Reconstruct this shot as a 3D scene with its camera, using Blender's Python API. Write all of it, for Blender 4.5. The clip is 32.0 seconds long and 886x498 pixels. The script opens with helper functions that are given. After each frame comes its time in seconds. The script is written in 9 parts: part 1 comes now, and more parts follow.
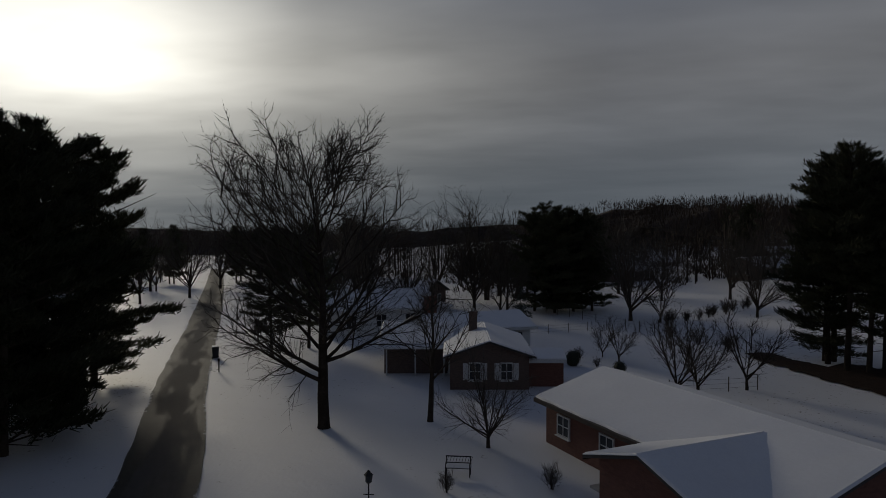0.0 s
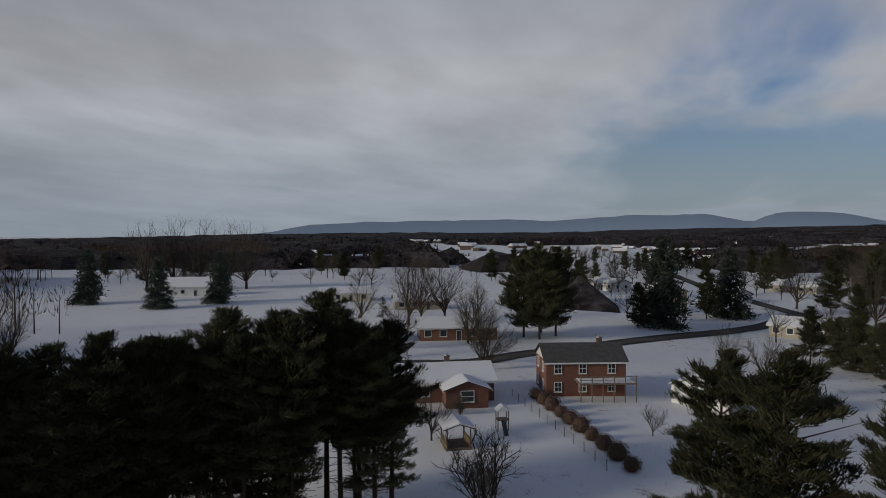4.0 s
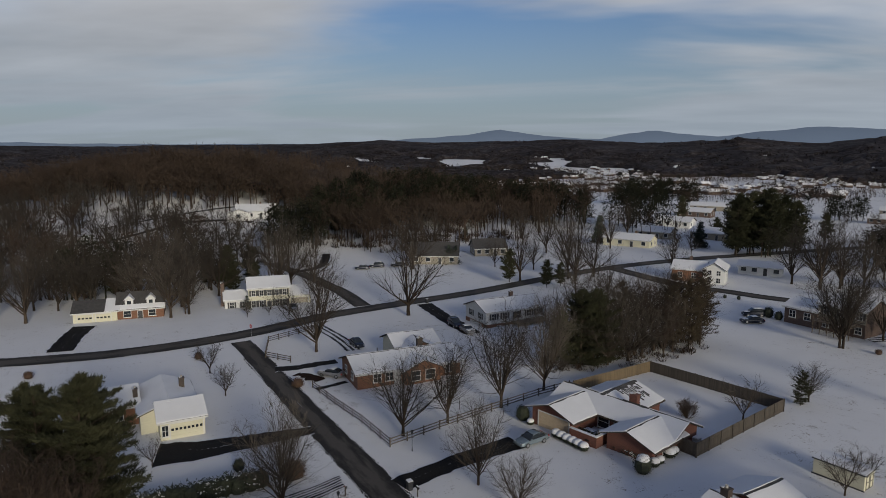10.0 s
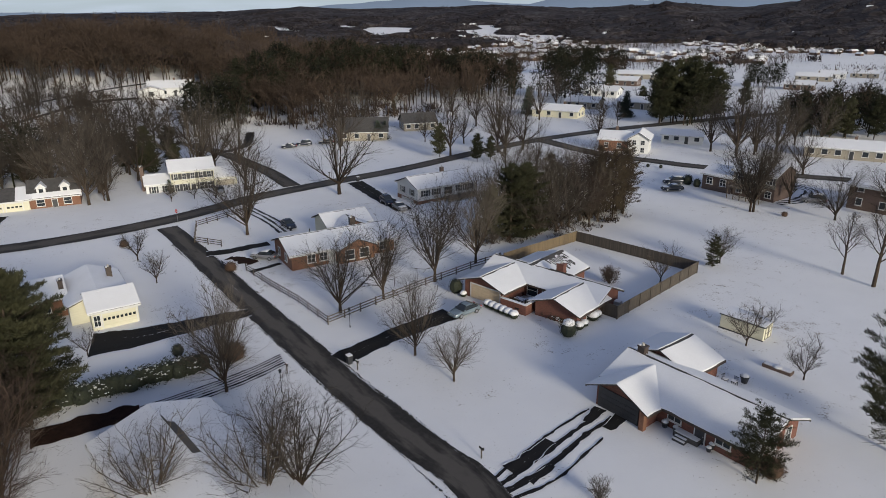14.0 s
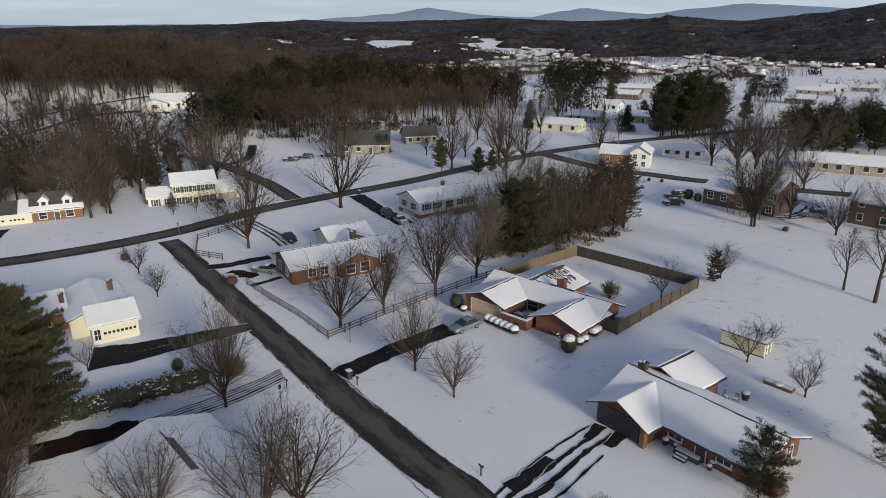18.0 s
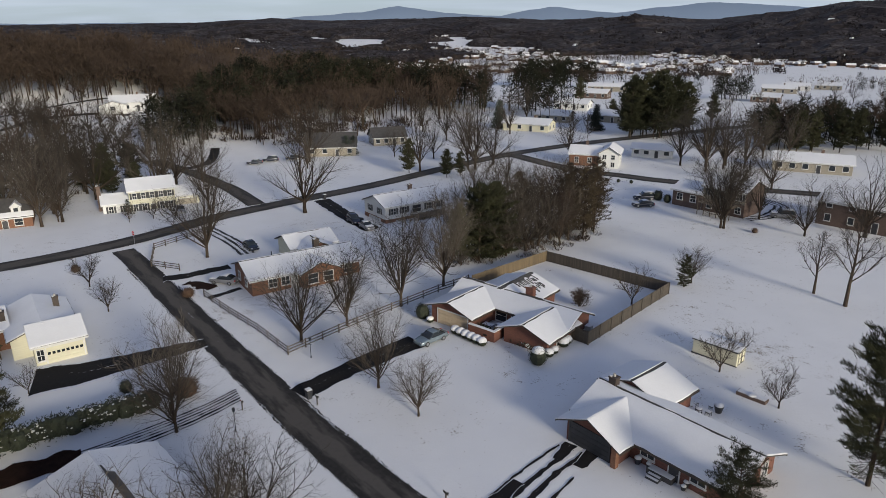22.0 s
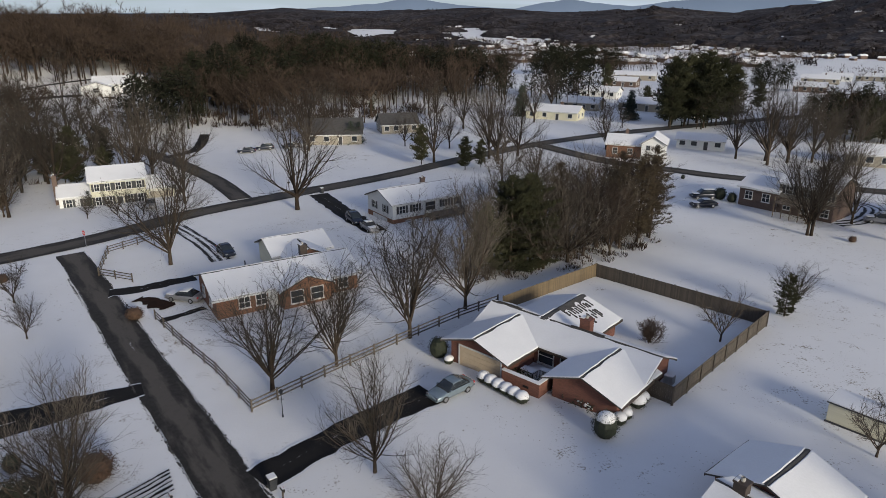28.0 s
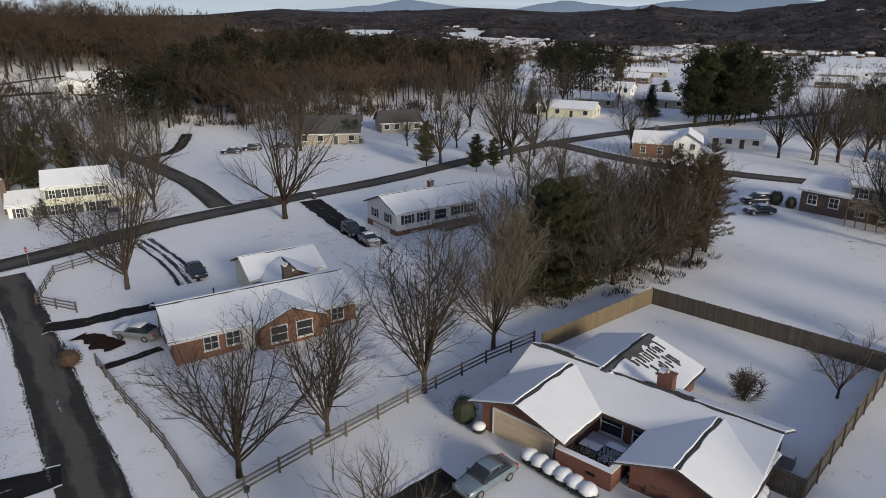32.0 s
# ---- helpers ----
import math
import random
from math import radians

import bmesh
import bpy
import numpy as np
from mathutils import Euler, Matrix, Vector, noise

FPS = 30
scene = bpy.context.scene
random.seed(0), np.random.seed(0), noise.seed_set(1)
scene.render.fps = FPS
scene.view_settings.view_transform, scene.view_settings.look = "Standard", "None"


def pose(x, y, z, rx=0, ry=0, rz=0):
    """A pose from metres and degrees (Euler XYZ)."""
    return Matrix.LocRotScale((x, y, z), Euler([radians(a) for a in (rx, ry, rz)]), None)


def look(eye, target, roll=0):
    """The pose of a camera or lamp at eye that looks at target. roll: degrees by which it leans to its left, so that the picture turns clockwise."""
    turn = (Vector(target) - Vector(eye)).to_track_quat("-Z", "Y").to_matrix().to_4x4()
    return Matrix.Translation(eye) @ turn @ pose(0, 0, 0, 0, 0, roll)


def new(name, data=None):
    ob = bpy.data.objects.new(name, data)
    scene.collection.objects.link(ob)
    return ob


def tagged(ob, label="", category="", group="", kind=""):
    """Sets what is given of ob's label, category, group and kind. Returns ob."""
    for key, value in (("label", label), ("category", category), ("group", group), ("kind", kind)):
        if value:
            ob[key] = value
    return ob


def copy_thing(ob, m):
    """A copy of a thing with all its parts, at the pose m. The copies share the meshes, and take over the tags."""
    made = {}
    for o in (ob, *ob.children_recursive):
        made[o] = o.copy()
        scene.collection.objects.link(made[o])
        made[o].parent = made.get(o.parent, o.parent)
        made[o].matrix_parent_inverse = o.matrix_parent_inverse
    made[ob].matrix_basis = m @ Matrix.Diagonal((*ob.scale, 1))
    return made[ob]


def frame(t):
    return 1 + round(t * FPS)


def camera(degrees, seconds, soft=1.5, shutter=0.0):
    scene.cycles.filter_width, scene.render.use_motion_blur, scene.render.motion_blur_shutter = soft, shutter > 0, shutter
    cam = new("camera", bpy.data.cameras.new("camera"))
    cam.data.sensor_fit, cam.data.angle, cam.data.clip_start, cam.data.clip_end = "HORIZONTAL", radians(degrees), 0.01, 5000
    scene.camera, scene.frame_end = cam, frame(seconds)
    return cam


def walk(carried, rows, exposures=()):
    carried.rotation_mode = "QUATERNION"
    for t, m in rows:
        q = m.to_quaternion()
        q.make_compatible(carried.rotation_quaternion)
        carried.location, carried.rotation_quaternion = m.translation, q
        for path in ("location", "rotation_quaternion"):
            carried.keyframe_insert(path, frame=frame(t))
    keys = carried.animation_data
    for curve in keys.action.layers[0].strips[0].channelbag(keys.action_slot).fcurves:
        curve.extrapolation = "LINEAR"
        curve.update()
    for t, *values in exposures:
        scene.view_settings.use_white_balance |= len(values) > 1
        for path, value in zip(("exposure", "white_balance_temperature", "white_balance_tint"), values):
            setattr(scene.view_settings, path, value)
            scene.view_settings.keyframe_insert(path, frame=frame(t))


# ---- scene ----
cam = camera(67.0, 32.0, soft=0.5)
PATH = [
    (0, (3.166, 12.634, 9.396), (3.346, 10.643, 9.33), -0.1),
    (0.5, (3.568, 10.565, 10.812), (3.529, 8.566, 10.752), 0.0),
    (1, (3.956, 8.439, 12.38), (3.677, 6.459, 12.323), -0.0),
    (1.5, (4.194, 6.3, 13.995), (3.655, 4.375, 13.941), 0.0),
    (2, (4.318, 4.399, 15.64), (3.484, 2.582, 15.59), 0.0),
    (2.5, (3.882, 2.963, 17.745), (2.706, 1.347, 17.689), -0.1),
    (3, (3.568, 1.415, 19.66), (2.02, 0.151, 19.603), -0.0),
    (3.5, (4.131, -0.473, 21.656), (2.328, -1.337, 21.598), -0.1),
    (5.5, (7.932, -6.107, 28.862), (6.079, -5.353, 28.828), 0.1),
    (6, (7.349, -7.142, 30.426), (5.744, -5.949, 30.398), 0.0),
    (6.5, (6.099, -7.899, 32.034), (4.795, -6.385, 31.942), 0.0),
    (7, (3.841, -8.292, 33.799), (2.939, -6.525, 33.55), 0.4),
    (7.5, (1.844, -8.025, 35.457), (1.295, -6.117, 35.212), 0.5),
    (8, (0.254, -7.597, 36.57), (-0.205, -5.666, 36.328), 0.3),
    (9, (-1.536, -7.119, 37.216), (-1.941, -5.175, 36.979), 0.1),
    (10, (-1.4, -7.199, 36.841), (-1.744, -5.252, 36.536), 0.1),
    (10.5, (-1.214, -7.097, 36.941), (-1.517, -5.226, 36.303), 0.1),
    (11, (-1.259, -6.931, 37.073), (-1.53, -5.077, 36.373), 0.0),
    (12, (-1.282, -6.927, 37.098), (-1.497, -5.065, 36.402), -0.2),
    (13, (-1.294, -7.032, 37.168), (-1.455, -5.16, 36.484), -0.4),
    (13.5, (-1.428, -7.137, 37.274), (-1.558, -5.259, 36.598), -0.3),
    (15.5, (-1.247, -6.987, 37.461), (-1.459, -5.107, 36.813), -0.1),
    (16, (-1.21, -6.952, 37.533), (-1.464, -5.075, 36.889), 0.1),
    (16.5, (-1.191, -6.903, 37.596), (-1.43, -5.024, 36.954), 0.0),
    (17, (-1.274, -7.004, 37.677), (-1.447, -5.116, 37.039), -0.1),
    (18, (-1.26, -7.045, 37.755), (-1.398, -5.153, 37.12), -0.2),
    (19, (-1.144, -6.724, 37.787), (-1.255, -4.83, 37.152), -0.3),
    (20, (-0.749, -5.936, 37.989), (-0.842, -4.043, 37.352), -0.3),
    (21, (-0.513, -4.878, 37.982), (-0.585, -2.984, 37.345), -0.2),
    (22, (-0.361, -3.534, 38.029), (-0.419, -1.64, 37.39), -0.2),
    (23, (-0.293, -1.652, 37.919), (-0.34, 0.242, 37.279), -0.2),
    (24, (-0.424, 1.268, 37.592), (-0.448, 3.161, 36.947), -0.1),
    (25, (-0.736, 5.02, 36.628), (-0.777, 6.909, 35.972), -0.1),
    (25.5, (-0.983, 7.103, 36.187), (-1.049, 8.989, 35.525), 0.0),
    (27.5, (-2.101, 16.669, 33.455), (-2.19, 18.554, 32.791), 0.1),
    (28, (-2.446, 19.294, 32.522), (-2.535, 21.181, 31.866), 0.2),
    (28.5, (-2.633, 22.187, 31.816), (-2.725, 24.076, 31.163), 0.1),
    (29, (-3.08, 25.316, 31.199), (-3.168, 27.204, 30.543), 0.2),
    (29.5, (-3.262, 28.445, 30.674), (-3.354, 30.332, 30.019), 0.0),
    (30, (-3.846, 31.715, 30.211), (-3.931, 33.602, 29.554), 0.1),
    (30.5, (-4.257, 34.188, 29.751), (-4.335, 36.075, 29.095), 0.0),
    (31, (-4.81, 35.38, 29.325), (-4.884, 37.268, 28.667), 0.0),
    (31.5, (-5.014, 35.68, 29.2), (-5.095, 37.568, 28.544), -0.0),
    (32, (-5.41, 35.839, 28.901), (-5.492, 37.728, 28.25), -0.0),
]


# exposure in stops along the walk
EXPOSURES = [(0, -2.15), (1, -1.75), (2, -1.32), (3.5, -1.08), (6, -1.2), (8, -0.98), (9, -0.92), (10, -0.9), (11, -0.55), (12, -0.25), (13, -0.14), (25, -0.18), (32, -0.12)]

walk(cam, [(t, look(eye, target, roll)) for t, eye, target, roll in PATH], EXPOSURES)

# ---- world and sun ----
SUN_AZ, SUN_EL = radians(145.5), radians(15.5)
SUN_DIR = Vector((math.sin(SUN_AZ) * math.cos(SUN_EL), math.cos(SUN_AZ) * math.cos(SUN_EL), math.sin(SUN_EL)))


def build_world():
    w = bpy.data.worlds.new("sky")
    scene.world = w
    w.use_nodes = True
    nt = w.node_tree
    nt.nodes.clear()
    N = lambda k: nt.nodes.new(k)
    L = nt.links.new
    out, bg = N("ShaderNodeOutputWorld"), N("ShaderNodeBackground")
    sky = N("ShaderNodeTexSky")
    sky.sky_type = "NISHITA"
    sky.sun_disc = False
    sky.sun_elevation, sky.sun_rotation = SUN_EL, SUN_AZ
    sky.air_density, sky.dust_density, sky.ozone_density = 1.3, 0.4, 3.5
    tc = N("ShaderNodeTexCoord")
    sep = N("ShaderNodeSeparateXYZ")
    L(tc.outputs["Generated"], sep.inputs[0])
    # clouds lie on a flat layer: divide the direction by its height
    zmax = N("ShaderNodeMath"); zmax.operation = "MAXIMUM"; zmax.inputs[1].default_value = 0.0
    L(sep.outputs["Z"], zmax.inputs[0])
    zadd = N("ShaderNodeMath"); zadd.operation = "ADD"; zadd.inputs[1].default_value = 0.10
    L(zmax.outputs[0], zadd.inputs[0])
    dx = N("ShaderNodeMath"); dx.operation = "DIVIDE"
    dy = N("ShaderNodeMath"); dy.operation = "DIVIDE"
    L(sep.outputs["X"], dx.inputs[0]); L(zadd.outputs[0], dx.inputs[1])
    L(sep.outputs["Y"], dy.inputs[0]); L(zadd.outputs[0], dy.inputs[1])
    comb = N("ShaderNodeCombineXYZ")
    L(dx.outputs[0], comb.inputs[0]); L(dy.outputs[0], comb.inputs[1])
    mp = N("ShaderNodeMapping")
    mp.inputs["Rotation"].default_value = (0, 0, radians(35))
    mp.inputs["Scale"].default_value = (0.30, 0.50, 1)
    L(comb.outputs[0], mp.inputs[0])
    n1 = N("ShaderNodeTexNoise")
    n1.inputs["Scale"].default_value, n1.inputs["Detail"].default_value, n1.inputs["Roughness"].default_value = 0.9, 5.0, 0.48
    n1.inputs["Distortion"].default_value = 0.5
    L(mp.outputs[0], n1.inputs["Vector"])
    n2 = N("ShaderNodeTexNoise")
    n2.inputs["Scale"].default_value, n2.inputs["Detail"].default_value = 2.2, 4.0
    L(mp.outputs[0], n2.inputs["Vector"])
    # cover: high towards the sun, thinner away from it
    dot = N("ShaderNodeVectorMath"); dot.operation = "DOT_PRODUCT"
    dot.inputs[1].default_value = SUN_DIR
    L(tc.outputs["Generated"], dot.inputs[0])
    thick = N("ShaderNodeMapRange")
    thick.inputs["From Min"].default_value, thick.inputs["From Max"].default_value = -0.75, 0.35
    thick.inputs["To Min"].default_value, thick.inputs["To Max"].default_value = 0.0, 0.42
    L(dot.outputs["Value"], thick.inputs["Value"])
    add = N("ShaderNodeMath"); add.operation = "ADD"
    L(n1.outputs["Fac"], add.inputs[0]); L(thick.outputs[0], add.inputs[1])
    cov = N("ShaderNodeMapRange")
    cov.interpolation_type = "SMOOTHSTEP"
    cov.inputs["From Min"].default_value, cov.inputs["From Max"].default_value = 0.42, 0.60
    L(add.outputs[0], cov.inputs["Value"])
    # the veil thins out towards the zenith
    high = N("ShaderNodeMapRange")
    high.interpolation_type = "SMOOTHSTEP"
    high.inputs["From Min"].default_value, high.inputs["From Max"].default_value = 0.20, 0.60
    high.inputs["To Min"].default_value, high.inputs["To Max"].default_value = 1.0, 0.18
    L(zmax.outputs[0], high.inputs["Value"])
    cover = N("ShaderNodeMath"); cover.operation = "MULTIPLY"
    L(cov.outputs[0], cover.inputs[0]); L(high.outputs[0], cover.inputs[1])
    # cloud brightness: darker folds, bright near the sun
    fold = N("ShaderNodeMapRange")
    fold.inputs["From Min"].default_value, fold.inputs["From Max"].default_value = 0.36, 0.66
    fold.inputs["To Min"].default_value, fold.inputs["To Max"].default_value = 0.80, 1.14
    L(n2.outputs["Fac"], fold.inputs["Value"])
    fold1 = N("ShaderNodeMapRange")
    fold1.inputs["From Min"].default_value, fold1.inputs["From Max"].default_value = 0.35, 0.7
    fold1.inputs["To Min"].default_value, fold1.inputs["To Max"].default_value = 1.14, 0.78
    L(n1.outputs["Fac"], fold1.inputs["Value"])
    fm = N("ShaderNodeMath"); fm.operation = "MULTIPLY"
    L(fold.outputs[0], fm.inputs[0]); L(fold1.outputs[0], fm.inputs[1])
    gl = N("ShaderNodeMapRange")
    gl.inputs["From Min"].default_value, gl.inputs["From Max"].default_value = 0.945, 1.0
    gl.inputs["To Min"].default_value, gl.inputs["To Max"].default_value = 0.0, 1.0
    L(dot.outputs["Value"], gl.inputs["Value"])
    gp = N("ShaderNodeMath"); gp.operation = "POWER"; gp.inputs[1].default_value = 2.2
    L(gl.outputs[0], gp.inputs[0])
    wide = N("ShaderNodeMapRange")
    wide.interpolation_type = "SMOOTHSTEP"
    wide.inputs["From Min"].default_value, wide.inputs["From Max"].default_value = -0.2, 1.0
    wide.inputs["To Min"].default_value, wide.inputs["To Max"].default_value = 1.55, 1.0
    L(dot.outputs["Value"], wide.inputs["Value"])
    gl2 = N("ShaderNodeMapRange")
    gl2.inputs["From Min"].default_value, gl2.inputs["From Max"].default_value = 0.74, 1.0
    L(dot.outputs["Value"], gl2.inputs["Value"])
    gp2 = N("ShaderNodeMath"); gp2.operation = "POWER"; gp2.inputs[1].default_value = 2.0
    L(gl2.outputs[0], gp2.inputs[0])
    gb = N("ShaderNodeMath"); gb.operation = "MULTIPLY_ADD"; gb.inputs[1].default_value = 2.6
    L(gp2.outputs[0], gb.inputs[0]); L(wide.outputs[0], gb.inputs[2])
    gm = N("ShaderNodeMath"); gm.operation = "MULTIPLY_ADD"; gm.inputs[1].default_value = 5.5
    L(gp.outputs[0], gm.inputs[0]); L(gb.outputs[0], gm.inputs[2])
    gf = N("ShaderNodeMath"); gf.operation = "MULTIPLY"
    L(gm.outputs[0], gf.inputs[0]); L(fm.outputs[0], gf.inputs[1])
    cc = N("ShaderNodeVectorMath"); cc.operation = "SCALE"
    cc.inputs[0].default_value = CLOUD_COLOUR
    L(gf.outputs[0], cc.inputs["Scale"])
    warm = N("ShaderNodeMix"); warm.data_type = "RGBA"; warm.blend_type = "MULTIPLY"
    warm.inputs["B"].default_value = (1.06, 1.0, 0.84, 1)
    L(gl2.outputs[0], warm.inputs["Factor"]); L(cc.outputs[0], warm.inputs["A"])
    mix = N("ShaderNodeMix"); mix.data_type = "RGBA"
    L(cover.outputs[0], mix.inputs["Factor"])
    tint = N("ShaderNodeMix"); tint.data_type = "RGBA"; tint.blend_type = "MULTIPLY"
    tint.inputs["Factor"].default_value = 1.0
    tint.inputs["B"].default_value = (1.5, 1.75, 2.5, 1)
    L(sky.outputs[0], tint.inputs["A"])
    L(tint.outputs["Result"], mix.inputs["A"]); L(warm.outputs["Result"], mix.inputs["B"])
    # pale haze just over the horizon
    hz = N("ShaderNodeMapRange")
    hz.interpolation_type = "SMOOTHSTEP"
    hz.inputs["From Min"].default_value, hz.inputs["From Max"].default_value = 0.0, 0.24
    hz.inputs["To Min"].default_value, hz.inputs["To Max"].default_value = 0.75, 0.0
    L(zmax.outputs[0], hz.inputs["Value"])
    hc = N("ShaderNodeVectorMath"); hc.operation = "SCALE"
    hc.inputs[0].default_value = (5.6, 6.9, 8.3)
    L(wide.outputs[0], hc.inputs["Scale"])
    mh = N("ShaderNodeMix"); mh.data_type = "RGBA"
    L(hz.outputs[0], mh.inputs["Factor"]); L(mix.outputs["Result"], mh.inputs["A"]); L(hc.outputs[0], mh.inputs["B"])
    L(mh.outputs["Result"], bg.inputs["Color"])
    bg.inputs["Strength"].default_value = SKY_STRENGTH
    L(bg.outputs[0], out.inputs[0])


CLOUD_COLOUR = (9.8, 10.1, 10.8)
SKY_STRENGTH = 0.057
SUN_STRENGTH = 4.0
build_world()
sun = new("sun", bpy.data.lights.new("sun", "SUN"))
sun.data.energy, sun.data.angle, sun.data.color = SUN_STRENGTH, radians(11.0), (1.0, 0.905, 0.73)
sun.matrix_world = look(tuple(SUN_DIR * 300), (0, 0, 0))

# ---- materials ----


def mat(name, a, b, rough=0.8, scale=2.0, fine=30.0, bump=0.15, metal=0.0, spread=0.0, stretch=(1, 1, 1), world=False):
    """Two colours mixed by a large and a fine noise, with relief from the fine one; spread varies pieces one by one."""
    m = bpy.data.materials.new(name)
    m.use_nodes = True
    nt = m.node_tree
    N, L = nt.nodes.new, nt.links.new
    p = nt.nodes["Principled BSDF"]
    p.inputs["Roughness"].default_value, p.inputs["Metallic"].default_value = rough, metal
    tc = N("ShaderNodeTexCoord")
    mp = N("ShaderNodeMapping")
    mp.inputs["Scale"].default_value = stretch
    if world:
        g = N("ShaderNodeNewGeometry")
        L(g.outputs["Position"], mp.inputs[0])
    else:
        L(tc.outputs["Object"], mp.inputs[0])
    n1, n2 = N("ShaderNodeTexNoise"), N("ShaderNodeTexNoise")
    n1.inputs["Scale"].default_value, n2.inputs["Scale"].default_value = scale, fine
    n1.inputs["Detail"].default_value, n2.inputs["Detail"].default_value = 4, 3
    L(mp.outputs[0], n1.inputs["Vector"]); L(mp.outputs[0], n2.inputs["Vector"])
    mx = N("ShaderNodeMath"); mx.operation = "MULTIPLY_ADD"; mx.inputs[1].default_value = 0.6
    L(n1.outputs["Fac"], mx.inputs[0])
    half = N("ShaderNodeMath"); half.operation = "MULTIPLY"; half.inputs[1].default_value = 0.4
    L(n2.outputs["Fac"], half.inputs[0]); L(half.outputs[0], mx.inputs[2])
    last = mx
    if spread:
        oi = N("ShaderNodeObjectInfo")
        sp = N("ShaderNodeMath"); sp.operation = "MULTIPLY_ADD"; sp.inputs[1].default_value = spread
        L(oi.outputs["Random"], sp.inputs[0]); L(mx.outputs[0], sp.inputs[2])
        ctr = N("ShaderNodeMath"); ctr.operation = "SUBTRACT"; ctr.inputs[1].default_value = spread / 2
        L(sp.outputs[0], ctr.inputs[0])
        last = ctr
    r = N("ShaderNodeValToRGB")
    r.color_ramp.elements[0].position, r.color_ramp.elements[1].position = 0.32, 0.68
    r.color_ramp.elements[0].color, r.color_ramp.elements[1].color = (*a, 1), (*b, 1)
    L(last.outputs[0], r.inputs[0]); L(r.outputs[0], p.inputs["Base Color"])
    bp = N("ShaderNodeBump")
    bp.inputs["Strength"].default_value, bp.inputs["Distance"].default_value = bump, 0.05
    L(n2.outputs["Fac"], bp.inputs["Height"]); L(bp.outputs[0], p.inputs["Normal"])
    return m


def glass_mat():
    m = bpy.data.materials.new("window_glass")
    m.use_nodes = True
    p = m.node_tree.nodes["Principled BSDF"]
    p.inputs["Base Color"].default_value = (0.02, 0.025, 0.03, 1)
    p.inputs["Roughness"].default_value = 0.08
    p.inputs["IOR"].default_value = 1.5
    return m


def ground_mat():
    """Snow over a lawn: thin places let tawny grass through."""
    m = bpy.data.materials.new("snow_ground")
    m.use_nodes = True
    nt = m.node_tree
    N, L = nt.nodes.new, nt.links.new
    p = nt.nodes["Principled BSDF"]
    p.inputs["Roughness"].default_value = 0.65
    g = N("ShaderNodeNewGeometry")
    big, mid, fine, tiny = N("ShaderNodeTexNoise"), N("ShaderNodeTexNoise"), N("ShaderNodeTexNoise"), N("ShaderNodeTexNoise")
    for n, s, d in ((big, 0.045, 4), (mid, 0.6, 5), (fine, 5.0, 4), (tiny, 0.22, 3)):
        n.inputs["Scale"].default_value, n.inputs["Detail"].default_value = s, d
        L(g.outputs["Position"], n.inputs["Vector"])
    mul = N("ShaderNodeMath"); mul.operation = "MULTIPLY"
    L(big.outputs["Fac"], mul.inputs[0]); L(mid.outputs["Fac"], mul.inputs[1])
    mul2 = N("ShaderNodeMath"); mul2.operation = "MULTIPLY"
    L(mul.outputs[0], mul2.inputs[0]); L(fine.outputs["Fac"], mul2.inputs[1])
    thin = N("ShaderNodeMapRange")
    thin.inputs["From Min"].default_value, thin.inputs["From Max"].default_value = 0.192, 0.27
    L(mul2.outputs[0], thin.inputs["Value"])
    snow = N("ShaderNodeMix"); snow.data_type = "RGBA"
    snow.inputs["A"].default_value, snow.inputs["B"].default_value = (0.715, 0.71, 0.705, 1), (0.63, 0.626, 0.625, 1)
    L(tiny.outputs["Fac"], snow.inputs["Factor"])
    # leaf litter and stubble poking through, in drifts
    litter, drift = N("ShaderNodeTexNoise"), N("ShaderNodeTexNoise")
    litter.inputs["Scale"].default_value, litter.inputs["Detail"].default_value = 3.6, 3
    drift.inputs["Scale"].default_value, drift.inputs["Detail"].default_value = 0.07, 3
    L(g.outputs["Position"], litter.inputs["Vector"]); L(g.outputs["Position"], drift.inputs["Vector"])
    lit = N("ShaderNodeMath"); lit.operation = "MULTIPLY_ADD"; lit.inputs[1].default_value = 0.55
    L(drift.outputs["Fac"], lit.inputs[0]); L(litter.outputs["Fac"], lit.inputs[2])
    spot = N("ShaderNodeMapRange")
    spot.inputs["From Min"].default_value, spot.inputs["From Max"].default_value = 0.985, 1.06
    spot.inputs["To Max"].default_value = 0.85
    L(lit.outputs[0], spot.inputs["Value"])
    bare = N("ShaderNodeMath"); bare.operation = "MAXIMUM"
    L(thin.outputs[0], bare.inputs[0]); L(spot.outputs[0], bare.inputs[1])
    mx = N("ShaderNodeMix"); mx.data_type = "RGBA"
    mx.inputs["B"].default_value = (0.16, 0.125, 0.08, 1)
    L(bare.outputs[0], mx.inputs["Factor"]); L(snow.outputs["Result"], mx.inputs["A"])
    L(mx.outputs["Result"], p.inputs["Base Color"])
    bp = N("ShaderNodeBump")
    bp.inputs["Strength"].default_value, bp.inputs["Distance"].default_value = 0.35, 0.12
    h = N("ShaderNodeMath"); h.operation = "MULTIPLY_ADD"; h.inputs[1].default_value = 0.35
    L(fine.outputs["Fac"], h.inputs[0]); L(mid.outputs["Fac"], h.inputs[2])
    L(h.outputs[0], bp.inputs["Height"]); L(bp.outputs[0], p.inputs["Normal"])
    return m


